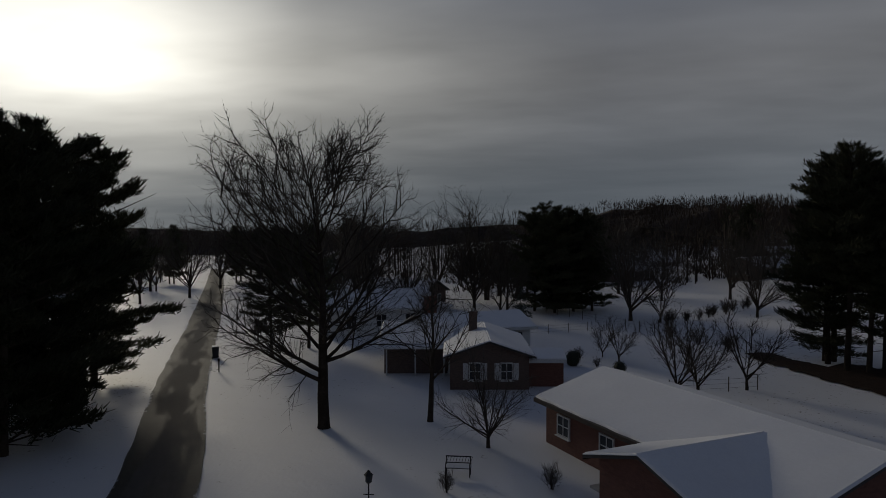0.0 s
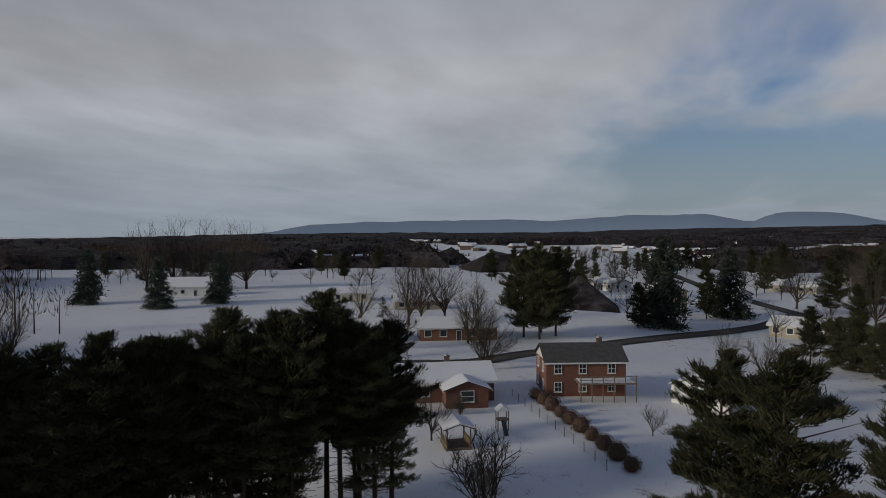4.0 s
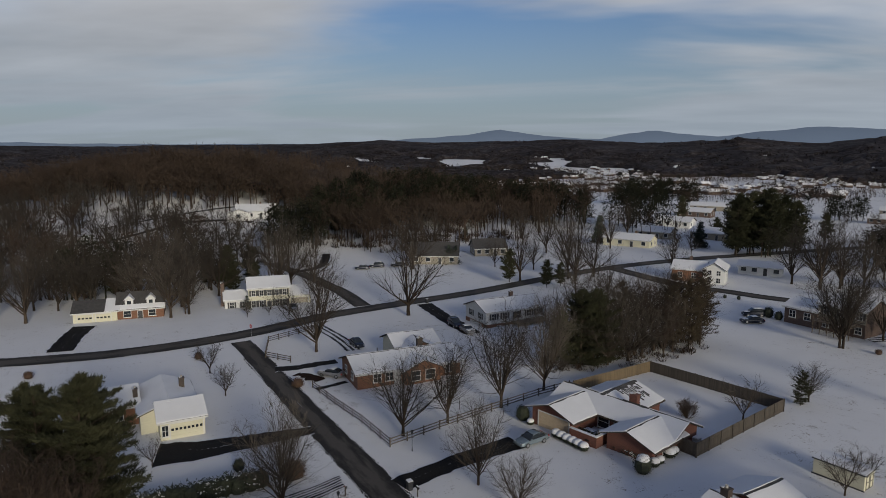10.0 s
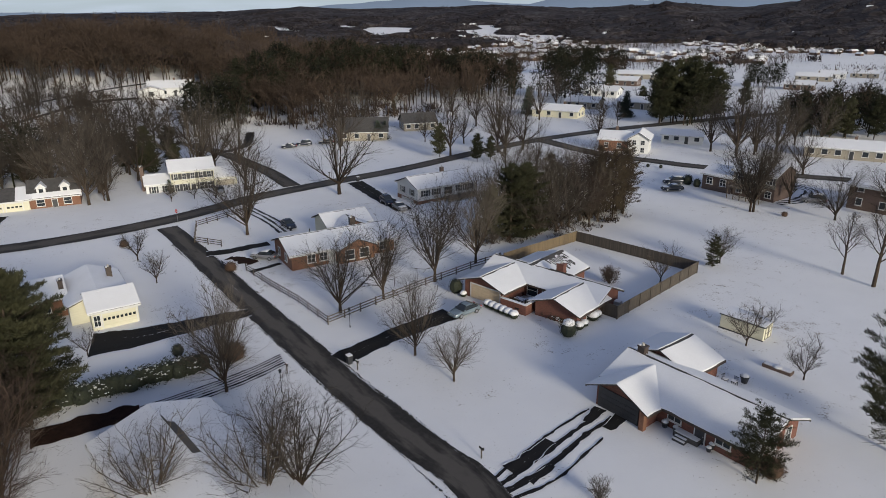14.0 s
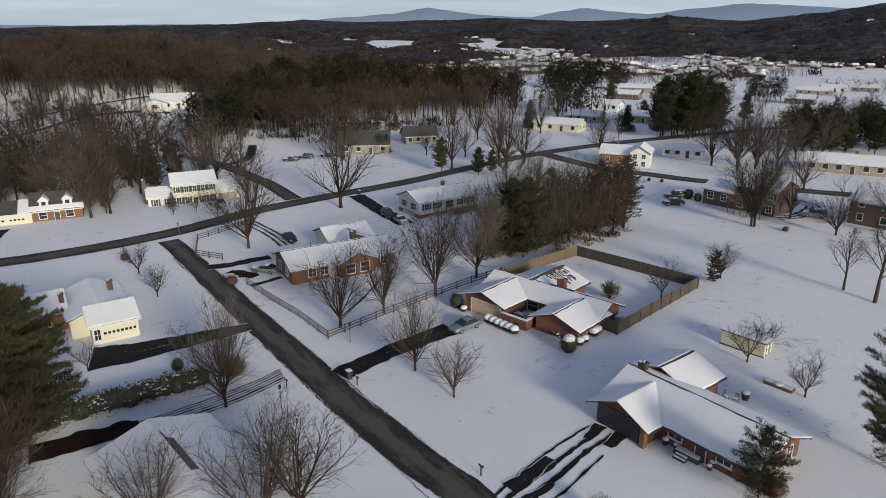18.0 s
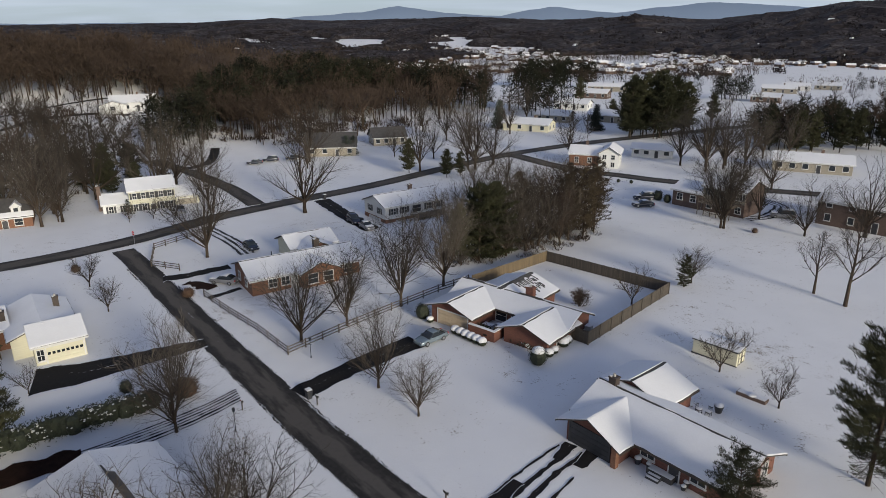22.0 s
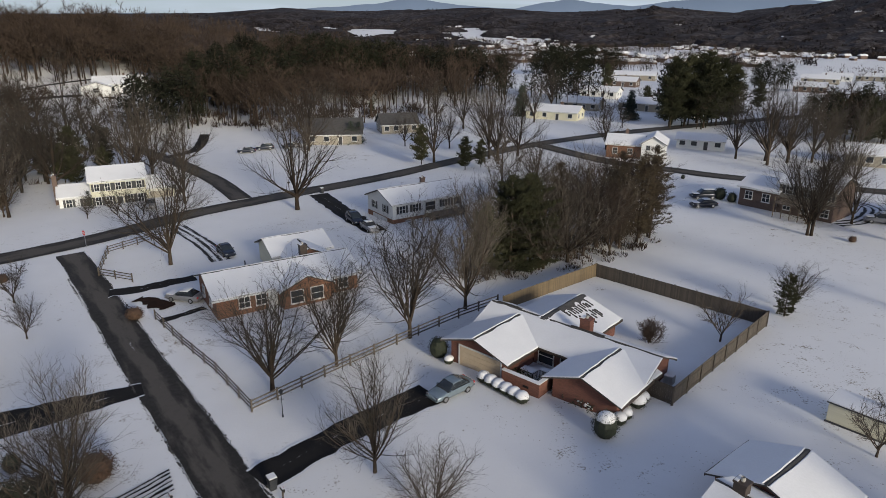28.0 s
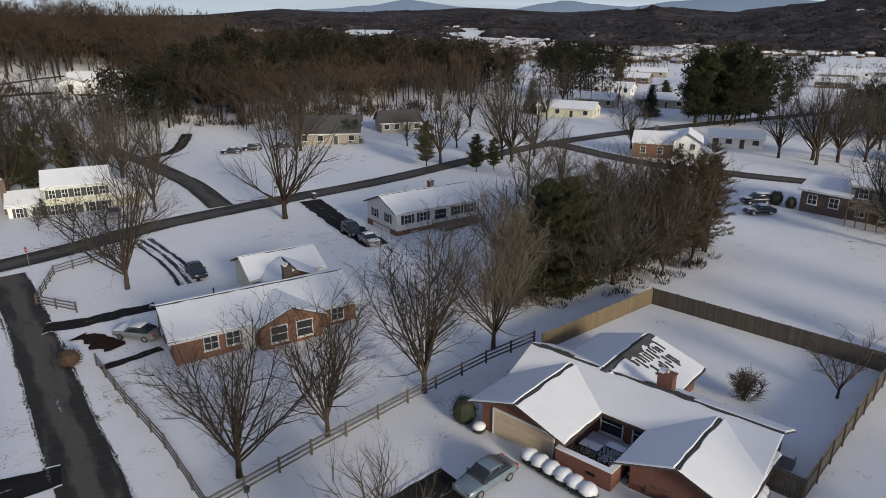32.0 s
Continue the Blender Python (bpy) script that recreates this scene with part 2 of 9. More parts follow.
def strip_mat(name, dark, light, lanes, cover, streak, edge):
    """Asphalt on a strip (UV: across 0..1, along in metres) with snow left in streaks and along the edges."""
    m = bpy.data.materials.new(name)
    m.use_nodes = True
    nt = m.node_tree
    N, L = nt.nodes.new, nt.links.new
    p = nt.nodes["Principled BSDF"]
    uv = N("ShaderNodeUVMap")
    mp = N("ShaderNodeMapping"); mp.inputs["Scale"].default_value = (streak, 0.10, 1)
    L(uv.outputs[0], mp.inputs[0])
    n = N("ShaderNodeTexNoise"); n.inputs["Scale"].default_value = 1.0; n.inputs["Detail"].default_value = 6
    n.inputs["Roughness"].default_value = 0.62
    L(mp.outputs[0], n.inputs["Vector"])
    g = N("ShaderNodeNewGeometry")
    fine = N("ShaderNodeTexNoise"); fine.inputs["Scale"].default_value = 2.2; fine.inputs["Detail"].default_value = 5
    L(g.outputs["Position"], fine.inputs["Vector"])
    grit = N("ShaderNodeTexNoise"); grit.inputs["Scale"].default_value = 40
    L(g.outputs["Position"], grit.inputs["Vector"])
    sep = N("ShaderNodeSeparateXYZ"); L(uv.outputs[0], sep.inputs[0])
    # lanes: wheel tracks stay clear
    w = N("ShaderNodeMath"); w.operation = "MULTIPLY"; w.inputs[1].default_value = lanes * 2 * math.pi
    L(sep.outputs["X"], w.inputs[0])
    c = N("ShaderNodeMath"); c.operation = "COSINE"; L(w.outputs[0], c.inputs[0])
    c2 = N("ShaderNodeMath"); c2.operation = "MULTIPLY"; c2.inputs[1].default_value = 0.10; L(c.outputs[0], c2.inputs[0])
    s = N("ShaderNodeMath"); s.operation = "ADD"; L(n.outputs["Fac"], s.inputs[0]); L(c2.outputs[0], s.inputs[1])
    f2 = N("ShaderNodeMath"); f2.operation = "MULTIPLY_ADD"; f2.inputs[1].default_value = 0.35
    L(fine.outputs["Fac"], f2.inputs[0]); L(s.outputs[0], f2.inputs[2])
    # edges
    ab = N("ShaderNodeMath"); ab.operation = "SUBTRACT"; ab.inputs[1].default_value = 0.5; L(sep.outputs["X"], ab.inputs[0])
    ab2 = N("ShaderNodeMath"); ab2.operation = "ABSOLUTE"; L(ab.outputs[0], ab2.inputs[0])
    er = N("ShaderNodeMapRange"); er.inputs["From Min"].default_value, er.inputs["From Max"].default_value = 0.40, 0.5
    er.inputs["To Max"].default_value = edge
    L(ab2.outputs[0], er.inputs["Value"])
    t = N("ShaderNodeMath"); t.operation = "ADD"; L(f2.outputs[0], t.inputs[0]); L(er.outputs[0], t.inputs[1])
    r = N("ShaderNodeMapRange"); r.inputs["From Min"].default_value, r.inputs["From Max"].default_value = cover, cover + 0.12
    L(t.outputs[0], r.inputs["Value"])
    asp = N("ShaderNodeMix"); asp.data_type = "RGBA"
    asp.inputs["A"].default_value, asp.inputs["B"].default_value = (*dark, 1), (*light, 1)
    # the crown dries out first: pale in the middle, wet and dark towards the sides, broken up along the way
    mw = N("ShaderNodeMapping"); mw.inputs["Scale"].default_value = (3.2, 0.14, 1)
    L(uv.outputs[0], mw.inputs[0])
    wn = N("ShaderNodeTexNoise"); wn.inputs["Scale"].default_value = 1.0; wn.inputs["Detail"].default_value = 7; wn.inputs["Roughness"].default_value = 0.6
    L(mw.outputs[0], wn.inputs["Vector"])
    wob = N("ShaderNodeMath"); wob.operation = "MULTIPLY_ADD"; wob.inputs[1].default_value = 1.5
    L(wn.outputs["Fac"], wob.inputs[0]); L(ab2.outputs[0], wob.inputs[2])
    dry = N("ShaderNodeMapRange"); dry.inputs["From Min"].default_value, dry.inputs["From Max"].default_value = 0.88, 1.10
    dry.inputs["To Min"].default_value, dry.inputs["To Max"].default_value = 1.0, 0.0
    L(wob.outputs[0], dry.inputs["Value"])
    fd = N("ShaderNodeMath"); fd.operation = "MULTIPLY_ADD"; fd.inputs[1].default_value = 0.5
    L(fine.outputs["Fac"], fd.inputs[0])
    dh = N("ShaderNodeMath"); dh.operation = "MULTIPLY"; dh.inputs[1].default_value = 0.75
    L(dry.outputs[0], dh.inputs[0]); L(dh.outputs[0], fd.inputs[2])
    L(fd.outputs[0], asp.inputs["Factor"])
    gloss = N("ShaderNodeMapRange"); p.inputs["Specular IOR Level"].default_value = 0.10
    gloss.inputs["To Min"].default_value, gloss.inputs["To Max"].default_value = 0.7, 0.95
    L(dry.outputs[0], gloss.inputs["Value"]); L(gloss.outputs[0], p.inputs["Roughness"])
    mx = N("ShaderNodeMix"); mx.data_type = "RGBA"
    mx.inputs["B"].default_value = (0.62, 0.63, 0.66, 1)
    L(r.outputs[0], mx.inputs["Factor"]); L(asp.outputs["Result"], mx.inputs["A"])
    L(mx.outputs["Result"], p.inputs["Base Color"])
    bp = N("ShaderNodeBump"); bp.inputs["Strength"].default_value, bp.inputs["Distance"].default_value = 0.3, 0.03
    L(grit.outputs["Fac"], bp.inputs["Height"]); L(bp.outputs[0], p.inputs["Normal"])
    return m


SNOW = mat("roof_snow", (0.64, 0.64, 0.645), (0.70, 0.70, 0.705), 0.6, 0.5, 6.0, 0.25)
GROUND = ground_mat()
ROAD = strip_mat("road_asphalt", (0.013, 0.0125, 0.012), (0.086, 0.078, 0.070), 2, 0.96, 5.0, 0.20)
DRIVE = strip_mat("driveway_asphalt", (0.006, 0.006, 0.007), (0.018, 0.017, 0.017), 2, 0.86, 7.0, 0.55)
TRACKS = strip_mat("driveway_tracks", (0.012, 0.012, 0.014), (0.03, 0.03, 0.032), 3, 0.62, 9.0, 0.3)
SHINGLE = mat("dark_shingle", (0.035, 0.033, 0.032), (0.075, 0.07, 0.066), 0.9, 1.5, 25, 0.5)
BRICK = mat("red_brick", (0.098, 0.041, 0.030), (0.185, 0.077, 0.053), 0.85, 3.0, 14, 0.5, stretch=(1, 1, 3.3))
BRICK_TAN = mat("tan_brick", (0.125, 0.058, 0.034), (0.215, 0.105, 0.062), 0.85, 3.0, 14, 0.5, stretch=(1, 1, 3.3))
BRICK_DARK = mat("dark_brick", (0.075, 0.050, 0.040), (0.145, 0.100, 0.080), 0.85, 3.0, 14, 0.5, stretch=(1, 1, 3.3))
YELLOW = mat("cream_siding", (0.52, 0.495, 0.37), (0.60, 0.575, 0.44), 0.6, 1.2, 9, 0.2, stretch=(0.2, 0.2, 6))
WHITE = mat("white_siding", (0.56, 0.56, 0.545), (0.66, 0.66, 0.645), 0.6, 1.2, 9, 0.2, stretch=(0.2, 0.2, 6))
BEIGE = mat("beige_siding", (0.225, 0.20, 0.16), (0.30, 0.27, 0.215), 0.6, 1.2, 9, 0.2, stretch=(0.2, 0.2, 6))
TRIM = mat("white_trim", (0.50, 0.50, 0.49), (0.60, 0.60, 0.585), 0.5, 2, 20, 0.08)
TANDOOR = mat("tan_door_paint", (0.42, 0.33, 0.22), (0.50, 0.40, 0.28), 0.5, 2, 20, 0.08)
DARKPAINT = mat("dark_paint", (0.02, 0.022, 0.025), (0.045, 0.045, 0.05), 0.5, 2, 20, 0.1)
DARKBROWN = mat("dark_brown_paint", (0.030, 0.020, 0.015), (0.060, 0.042, 0.032), 0.6, 2, 20, 0.1)
GLASS = glass_mat()
CONCRETE = mat("concrete", (0.30, 0.29, 0.27), (0.42, 0.41, 0.38), 0.85, 2, 25, 0.3)
FENCEWOOD = mat("weathered_fence_wood", (0.042, 0.035, 0.028), (0.090, 0.074, 0.058), 0.85, 2.5, 20, 0.4, spread=0.25, stretch=(1, 1, 0.25))
FRESHWOOD = mat("yellow_pine_wood", (0.085, 0.062, 0.036), (0.165, 0.12, 0.066), 0.75, 2.5, 20, 0.3, spread=0.2, stretch=(1, 1, 0.25))
RAILWOOD = mat("dark_rail_wood", (0.05, 0.04, 0.032), (0.11, 0.09, 0.07), 0.85, 3, 20, 0.3)
DECKWOOD = mat("deck_wood", (0.10, 0.075, 0.055), (0.18, 0.14, 0.10), 0.85, 2, 20, 0.3)
BARK = mat("grey_brown_bark", (0.027, 0.020, 0.015), (0.070, 0.053, 0.040), 0.9, 2.5, 18, 0.6, spread=0.3)
TWIG = mat("grey_brown_twig", (0.034, 0.029, 0.024), (0.098, 0.084, 0.070), 0.9, 1.0, 8, 0.1, spread=0.4)
RUSSET = mat("russet_twig", (0.026, 0.016, 0.010), (0.070, 0.043, 0.028), 0.9, 1.0, 8, 0.1, spread=0.4)
WOODBARK = mat("woodland_bark", (0.027, 0.0195, 0.0145), (0.074, 0.053, 0.040), 0.9, 0.06, 0.8, 0.1)
NEEDLE = mat("dark_green_needles", (0.020, 0.022, 0.012), (0.064, 0.064, 0.034), 0.8, 0.8, 5, 0.1, spread=0.3)
OLIVE = mat("rusty_olive_needles", (0.026, 0.018, 0.009), (0.070, 0.050, 0.026), 0.85, 0.8, 5, 0.1, spread=0.3)
# darker needles for massed pines: the shade among them is put into the colour
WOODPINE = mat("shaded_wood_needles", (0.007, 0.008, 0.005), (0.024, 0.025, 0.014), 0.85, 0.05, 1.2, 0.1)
SPRUCE = mat("spruce_needles", (0.010, 0.018, 0.012), (0.032, 0.048, 0.030), 0.75, 0.8, 5, 0.1, spread=0.3)
HEDGE = mat("hedge_leaf", (0.008, 0.012, 0.006), (0.028, 0.034, 0.017), 0.75, 1.5, 6, 0.2)
DRYBUSH = mat("dry_russet_leaf", (0.04, 0.023, 0.014), (0.09, 0.050, 0.030), 0.85, 1.5, 6, 0.2)
MULCH = mat("bare_mulch", (0.010, 0.005, 0.0035), (0.030, 0.014, 0.009), 0.95, 1.5, 12, 0.5)
CARBLUE = mat("pale_blue_car_paint", (0.20, 0.25, 0.28), (0.25, 0.30, 0.33), 0.25, 0.5, 3, 0.0, metal=0.5)
CARDARK = mat("dark_car_paint", (0.012, 0.016, 0.028), (0.025, 0.03, 0.045), 0.25, 0.5, 3, 0.0, metal=0.3)
CARGREY = mat("grey_car_paint", (0.20, 0.20, 0.21), (0.27, 0.27, 0.28), 0.3, 0.5, 3, 0.0, metal=0.4)
RUBBER = mat("tyre_rubber", (0.012, 0.012, 0.012), (0.025, 0.025, 0.025), 0.85, 3, 30, 0.1)
METAL = mat("bare_metal", (0.35, 0.35, 0.36), (0.5, 0.5, 0.5), 0.4, 3, 30, 0.05, metal=0.9)
IRON = mat("black_iron", (0.01, 0.01, 0.01), (0.03, 0.03, 0.03), 0.5, 3, 30, 0.1, metal=0.4)
SIGNRED = mat("red_sign_face", (0.42, 0.012, 0.012), (0.50, 0.02, 0.02), 0.4, 3, 30, 0.02)


def far_wood_mat():
    """Leafless woods seen from afar: dark crowns, paler stems and flecks of snow between them."""
    m = bpy.data.materials.new("far_bare_woods")
    m.use_nodes = True
    nt = m.node_tree
    N, L = nt.nodes.new, nt.links.new
    p = nt.nodes["Principled BSDF"]
    p.inputs["Roughness"].default_value = 0.95
    g = N("ShaderNodeNewGeometry")
    big, fine, speck = N("ShaderNodeTexNoise"), N("ShaderNodeTexNoise"), N("ShaderNodeTexNoise")
    for n, sc, d in ((big, 0.012, 3), (fine, 0.10, 4), (speck, 0.32, 2)):
        n.inputs["Scale"].default_value, n.inputs["Detail"].default_value = sc, d
        L(g.outputs["Position"], n.inputs["Vector"])
    a = N("ShaderNodeMath"); a.operation = "MULTIPLY_ADD"; a.inputs[1].default_value = 0.55
    L(big.outputs["Fac"], a.inputs[0])
    b = N("ShaderNodeMath"); b.operation = "MULTIPLY_ADD"; b.inputs[1].default_value = 0.7
    L(fine.outputs["Fac"], b.inputs[0])
    c = N("ShaderNodeMath"); c.operation = "MULTIPLY"; c.inputs[1].default_value = 0.75
    L(speck.outputs["Fac"], c.inputs[0]); L(c.outputs[0], b.inputs[2]); L(b.outputs[0], a.inputs[2])
    # a blue-grey cast for distance haze is mixed into these ramp colours
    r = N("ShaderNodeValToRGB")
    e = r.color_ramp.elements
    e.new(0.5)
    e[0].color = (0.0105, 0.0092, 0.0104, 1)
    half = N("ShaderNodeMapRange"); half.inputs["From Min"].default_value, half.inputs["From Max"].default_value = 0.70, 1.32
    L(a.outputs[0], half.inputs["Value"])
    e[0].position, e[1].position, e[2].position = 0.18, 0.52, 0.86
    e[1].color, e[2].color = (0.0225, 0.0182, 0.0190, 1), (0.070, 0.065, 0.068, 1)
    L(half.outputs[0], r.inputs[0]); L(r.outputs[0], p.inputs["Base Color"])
    return m


FARWOOD = far_wood_mat()
# rough litter and massed twigs have hardly any sheen
for m in (FARWOOD, WOODBARK, WOODPINE, MULCH, TWIG, BARK, NEEDLE):
    m.node_tree.nodes["Principled BSDF"].inputs["Specular IOR Level"].default_value = 0.12


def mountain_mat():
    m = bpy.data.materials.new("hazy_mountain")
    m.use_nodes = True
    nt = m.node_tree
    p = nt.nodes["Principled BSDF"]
    # air haze is put into the colour: blue base plus a faint blue glow
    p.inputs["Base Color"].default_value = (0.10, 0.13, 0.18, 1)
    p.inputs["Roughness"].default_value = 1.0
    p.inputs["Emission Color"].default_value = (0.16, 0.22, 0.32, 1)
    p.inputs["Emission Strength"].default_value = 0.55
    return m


MOUNTAIN = mountain_mat()

# ---- mesh helpers ----


class Shape:
    """Collects vertices and faces of one mesh."""

    def __init__(self):
        self.v, self.f = [], []

    def add(self, vs, fs):
        n = len(self.v)
        self.v += [tuple(p) for p in vs]
        self.f += [tuple(i + n for i in face) for face in fs]
        return self

    def box(self, x0, y0, z0, x1, y1, z1):
        vs = [(x, y, z) for z in (z0, z1) for x, y in ((x0, y0), (x1, y0), (x1, y1), (x0, y1))]
        return self.add(vs, [(3, 2, 1, 0), (4, 5, 6, 7), (0, 1, 5, 4), (1, 2, 6, 5), (2, 3, 7, 6), (3, 0, 4, 7)])

    def bar(self, p, q, w, h):
        """A straight bar from p to q, w wide and h high."""
        p, q = Vector(p), Vector(q)
        d = (q - p).normalized()
        s = d.cross(Vector((0, 0, 1)))
        s = s.normalized() if s.length > 1e-4 else Vector((1, 0, 0))
        u = s.cross(d)
        vs = [c + s * a * w / 2 + u * b * h / 2 for c in (p, q) for a, b in ((-1, -1), (1, -1), (1, 1), (-1, 1))]
        return self.add(vs, [(3, 2, 1, 0), (4, 5, 6, 7), (0, 1, 5, 4), (1, 2, 6, 5), (2, 3, 7, 6), (3, 0, 4, 7)])

    def prism(self, section, axis, lo, hi):
        """A closed section in two axes, drawn out along the third (0: x, 1: y, 2: z)."""
        n = len(section)
        put = {0: lambda s, t: (t, s[0], s[1]), 1: lambda s, t: (s[0], t, s[1]), 2: lambda s, t: (s[0], s[1], t)}[axis]
        vs = [put(s, lo) for s in section] + [put(s, hi) for s in section]
        fs = [tuple(range(n))[::-1], tuple(range(n, 2 * n))] + [(i, (i + 1) % n, (i + 1) % n + n, i + n) for i in range(n)]
        return self.add(vs, fs)

    def tube(self, p, q, r0, r1, n=5, cap=False):
        p, q = Vector(p), Vector(q)
        d = (q - p)
        if d.length < 1e-5:
            return self
        d.normalize()
        a = d.orthogonal().normalized()
        b = d.cross(a)
        ring = [(math.cos(2 * math.pi * i / n), math.sin(2 * math.pi * i / n)) for i in range(n)]
        vs = [p + (a * c + b * s) * r0 for c, s in ring] + [q + (a * c + b * s) * r1 for c, s in ring]
        fs = [(i, (i + 1) % n, (i + 1) % n + n, i + n) for i in range(n)]
        if cap:
            fs += [tuple(range(n))[::-1], tuple(range(n, 2 * n))]
        return self.add(vs, fs)

    def lathe(self, cx, cy, profile, n=12):
        """Rings of (radius, height) round an upright axis."""
        vs = [(cx + r * math.cos(2 * math.pi * i / n), cy + r * math.sin(2 * math.pi * i / n), z) for r, z in profile for i in range(n)]
        fs = [(k * n + i, k * n + (i + 1) % n, (k + 1) * n + (i + 1) % n, (k + 1) * n + i) for k in range(len(profile) - 1) for i in range(n)]
        fs += [tuple(range(n))[::-1], tuple(range((len(profile) - 1) * n, len(profile) * n))]
        return self.add(vs, fs)

    def mesh(self, name, material, smooth=False):
        me = bpy.data.meshes.new(name)
        me.from_pydata(self.v, [], self.f)
        me.materials.append(material)
        if smooth:
            me.polygons.foreach_set("use_smooth", [True] * len(me.polygons))
        me.update()
        return me


def part(name, shape, material, parent, label="", smooth=False, at=None):
    ob = new(name, shape if isinstance(shape, bpy.types.Mesh) else shape.mesh(name, material, smooth))
    ob.parent = parent
    if at is not None:
        ob.matrix_basis = at
    if label:
        ob["label"] = label
    return ob


# ---- the lie of the land ----


# far relief: bearing in degrees from north, height of the wooded skyline some 1700 m off
SKYLINE = [(-180, -44), (-150, -36), (-116, -4), (-96, 0), (-87, 12), (-75, 25), (-60, 28), (-38, 22), (-30, 28), (-22, 34), (-15.8, 49), (-11.3, 42), (-4.4, 49),
           (1.4, 53), (6.1, 42), (10.7, 46), (14.3, 58), (19.3, 40), (25, 62), (29.3, 82), (45, 86), (70, 60), (110, 20), (140, -30), (173, -44), (180, -44)]


def along(table, a):
    """Linear reading of a table of (bearing, value)."""
    for (a0, v0), (a1, v1) in zip(table, table[1:]):
        if a0 <= a <= a1:
            return v0 + (v1 - v0) * (a - a0) / (a1 - a0)
    return table[-1][1]


def smooth(v, lo, hi):
    k = min(1.0, max(0.0, (v - lo) / (hi - lo)))
    return k * k * (3 - 2 * k)


def gz(x, y):
    """Height of the ground."""
    near = 0.3 + 1.3 * math.tanh((x + 3) / 30.0)
    w = 1 / (1 + math.exp(-max(-60, min(60, (y - 18) / 7.0))))
    back = -3.0 + 3.8 / (1 + math.exp(-max(-60, min(60, (-x - 45) / 5.0))))
    z = near * w + back * (1 - w)
    if y < -100:
        z -= 18 * min(1.0, (-y - 100) / 800) * max(0.0, 1 - abs(x - 40) / 500)
    # the wooded hill behind the houses, and the one behind the pines
    u, v = (x + 168) * 0.88 + (y - 312) * 0.47, -(x + 168) * 0.47 + (y - 312) * 0.88
    z += 23 * math.exp(-(u**2 / 115**2 + v**2 / 84**2))
    z += 15 * math.exp(-((x + 90) ** 2 / 170**2 + (y + 360) ** 2 / 110**2))
    r = math.hypot(x, y - 60)
    if r > 230:
        a = math.atan2(x, y - 60)
        z -= 15 * smooth(r, 230, 850) * max(0.0, math.cos(a - 0.62)) ** 1.5
        if r > 520:
            lump = noise.noise((x / 210, y / 210, 7.7)) + 0.5 * noise.noise((x / 80, y / 80, 2.4))
            z += smooth(r, 520, 950) * 5 * lump
        if r > 1000:
            top = along(SKYLINE, math.degrees(a)) - 13
            roll = noise.noise((x / 420, y / 420, 3.1)) * 12 + noise.noise((x / 170, y / 170, 7.7)) * 4
            k = smooth(r, 1000, 1750)
            z += k * (top - z + roll * (1 - 0.65 * smooth(r, 1500, 1750))) + smooth(r, 2000, 3600) * 8
    return z


def thing(name, x, y, ang, label, category, group="", z=None):
    ob = new(name)
    ob.empty_display_size = 0.5
    ob.matrix_basis = pose(x, y, gz(x, y) if z is None else z, 0, 0, ang)
    return tagged(ob, label, category, group)


def build_ground():
    """One sheet, fine near the walk and coarser towards the horizon."""
    def axis(lo, hi, c0, c1, step):
        out, v, s = [], c0, step
        while v > lo:
            out.append(v)
            s *= 1.12 if v < c0 else 1.0
            v -= s
            s = max(s, step) * 1.1
        left = out[::-1]
        mid = [c0 + step * i for i in range(1, int((c1 - c0) / step))]
        out, v, s = [], c1, step
        while v < hi:
            out.append(v)
            v += s
            s *= 1.1
        return [lo] + left + mid + out + [hi]
    xs, ys = axis(-4600, 4600, -120, 80, 4.0), axis(-4600, 4600, -80, 180, 4.0)
    s = Shape()
    s.v = [(x, y, gz(x, y)) for y in ys for x in xs]
    n = len(xs)
    s.f = [(j * n + i, j * n + i + 1, (j + 1) * n + i + 1, (j + 1) * n + i) for j in range(len(ys) - 1) for i in range(n - 1)]
    ob = new("ground", s.mesh("ground", GROUND, True))
    tagged(ob, "rolling snow-covered lawns with tawny grass showing through", "ground", kind="structure")


build_ground()


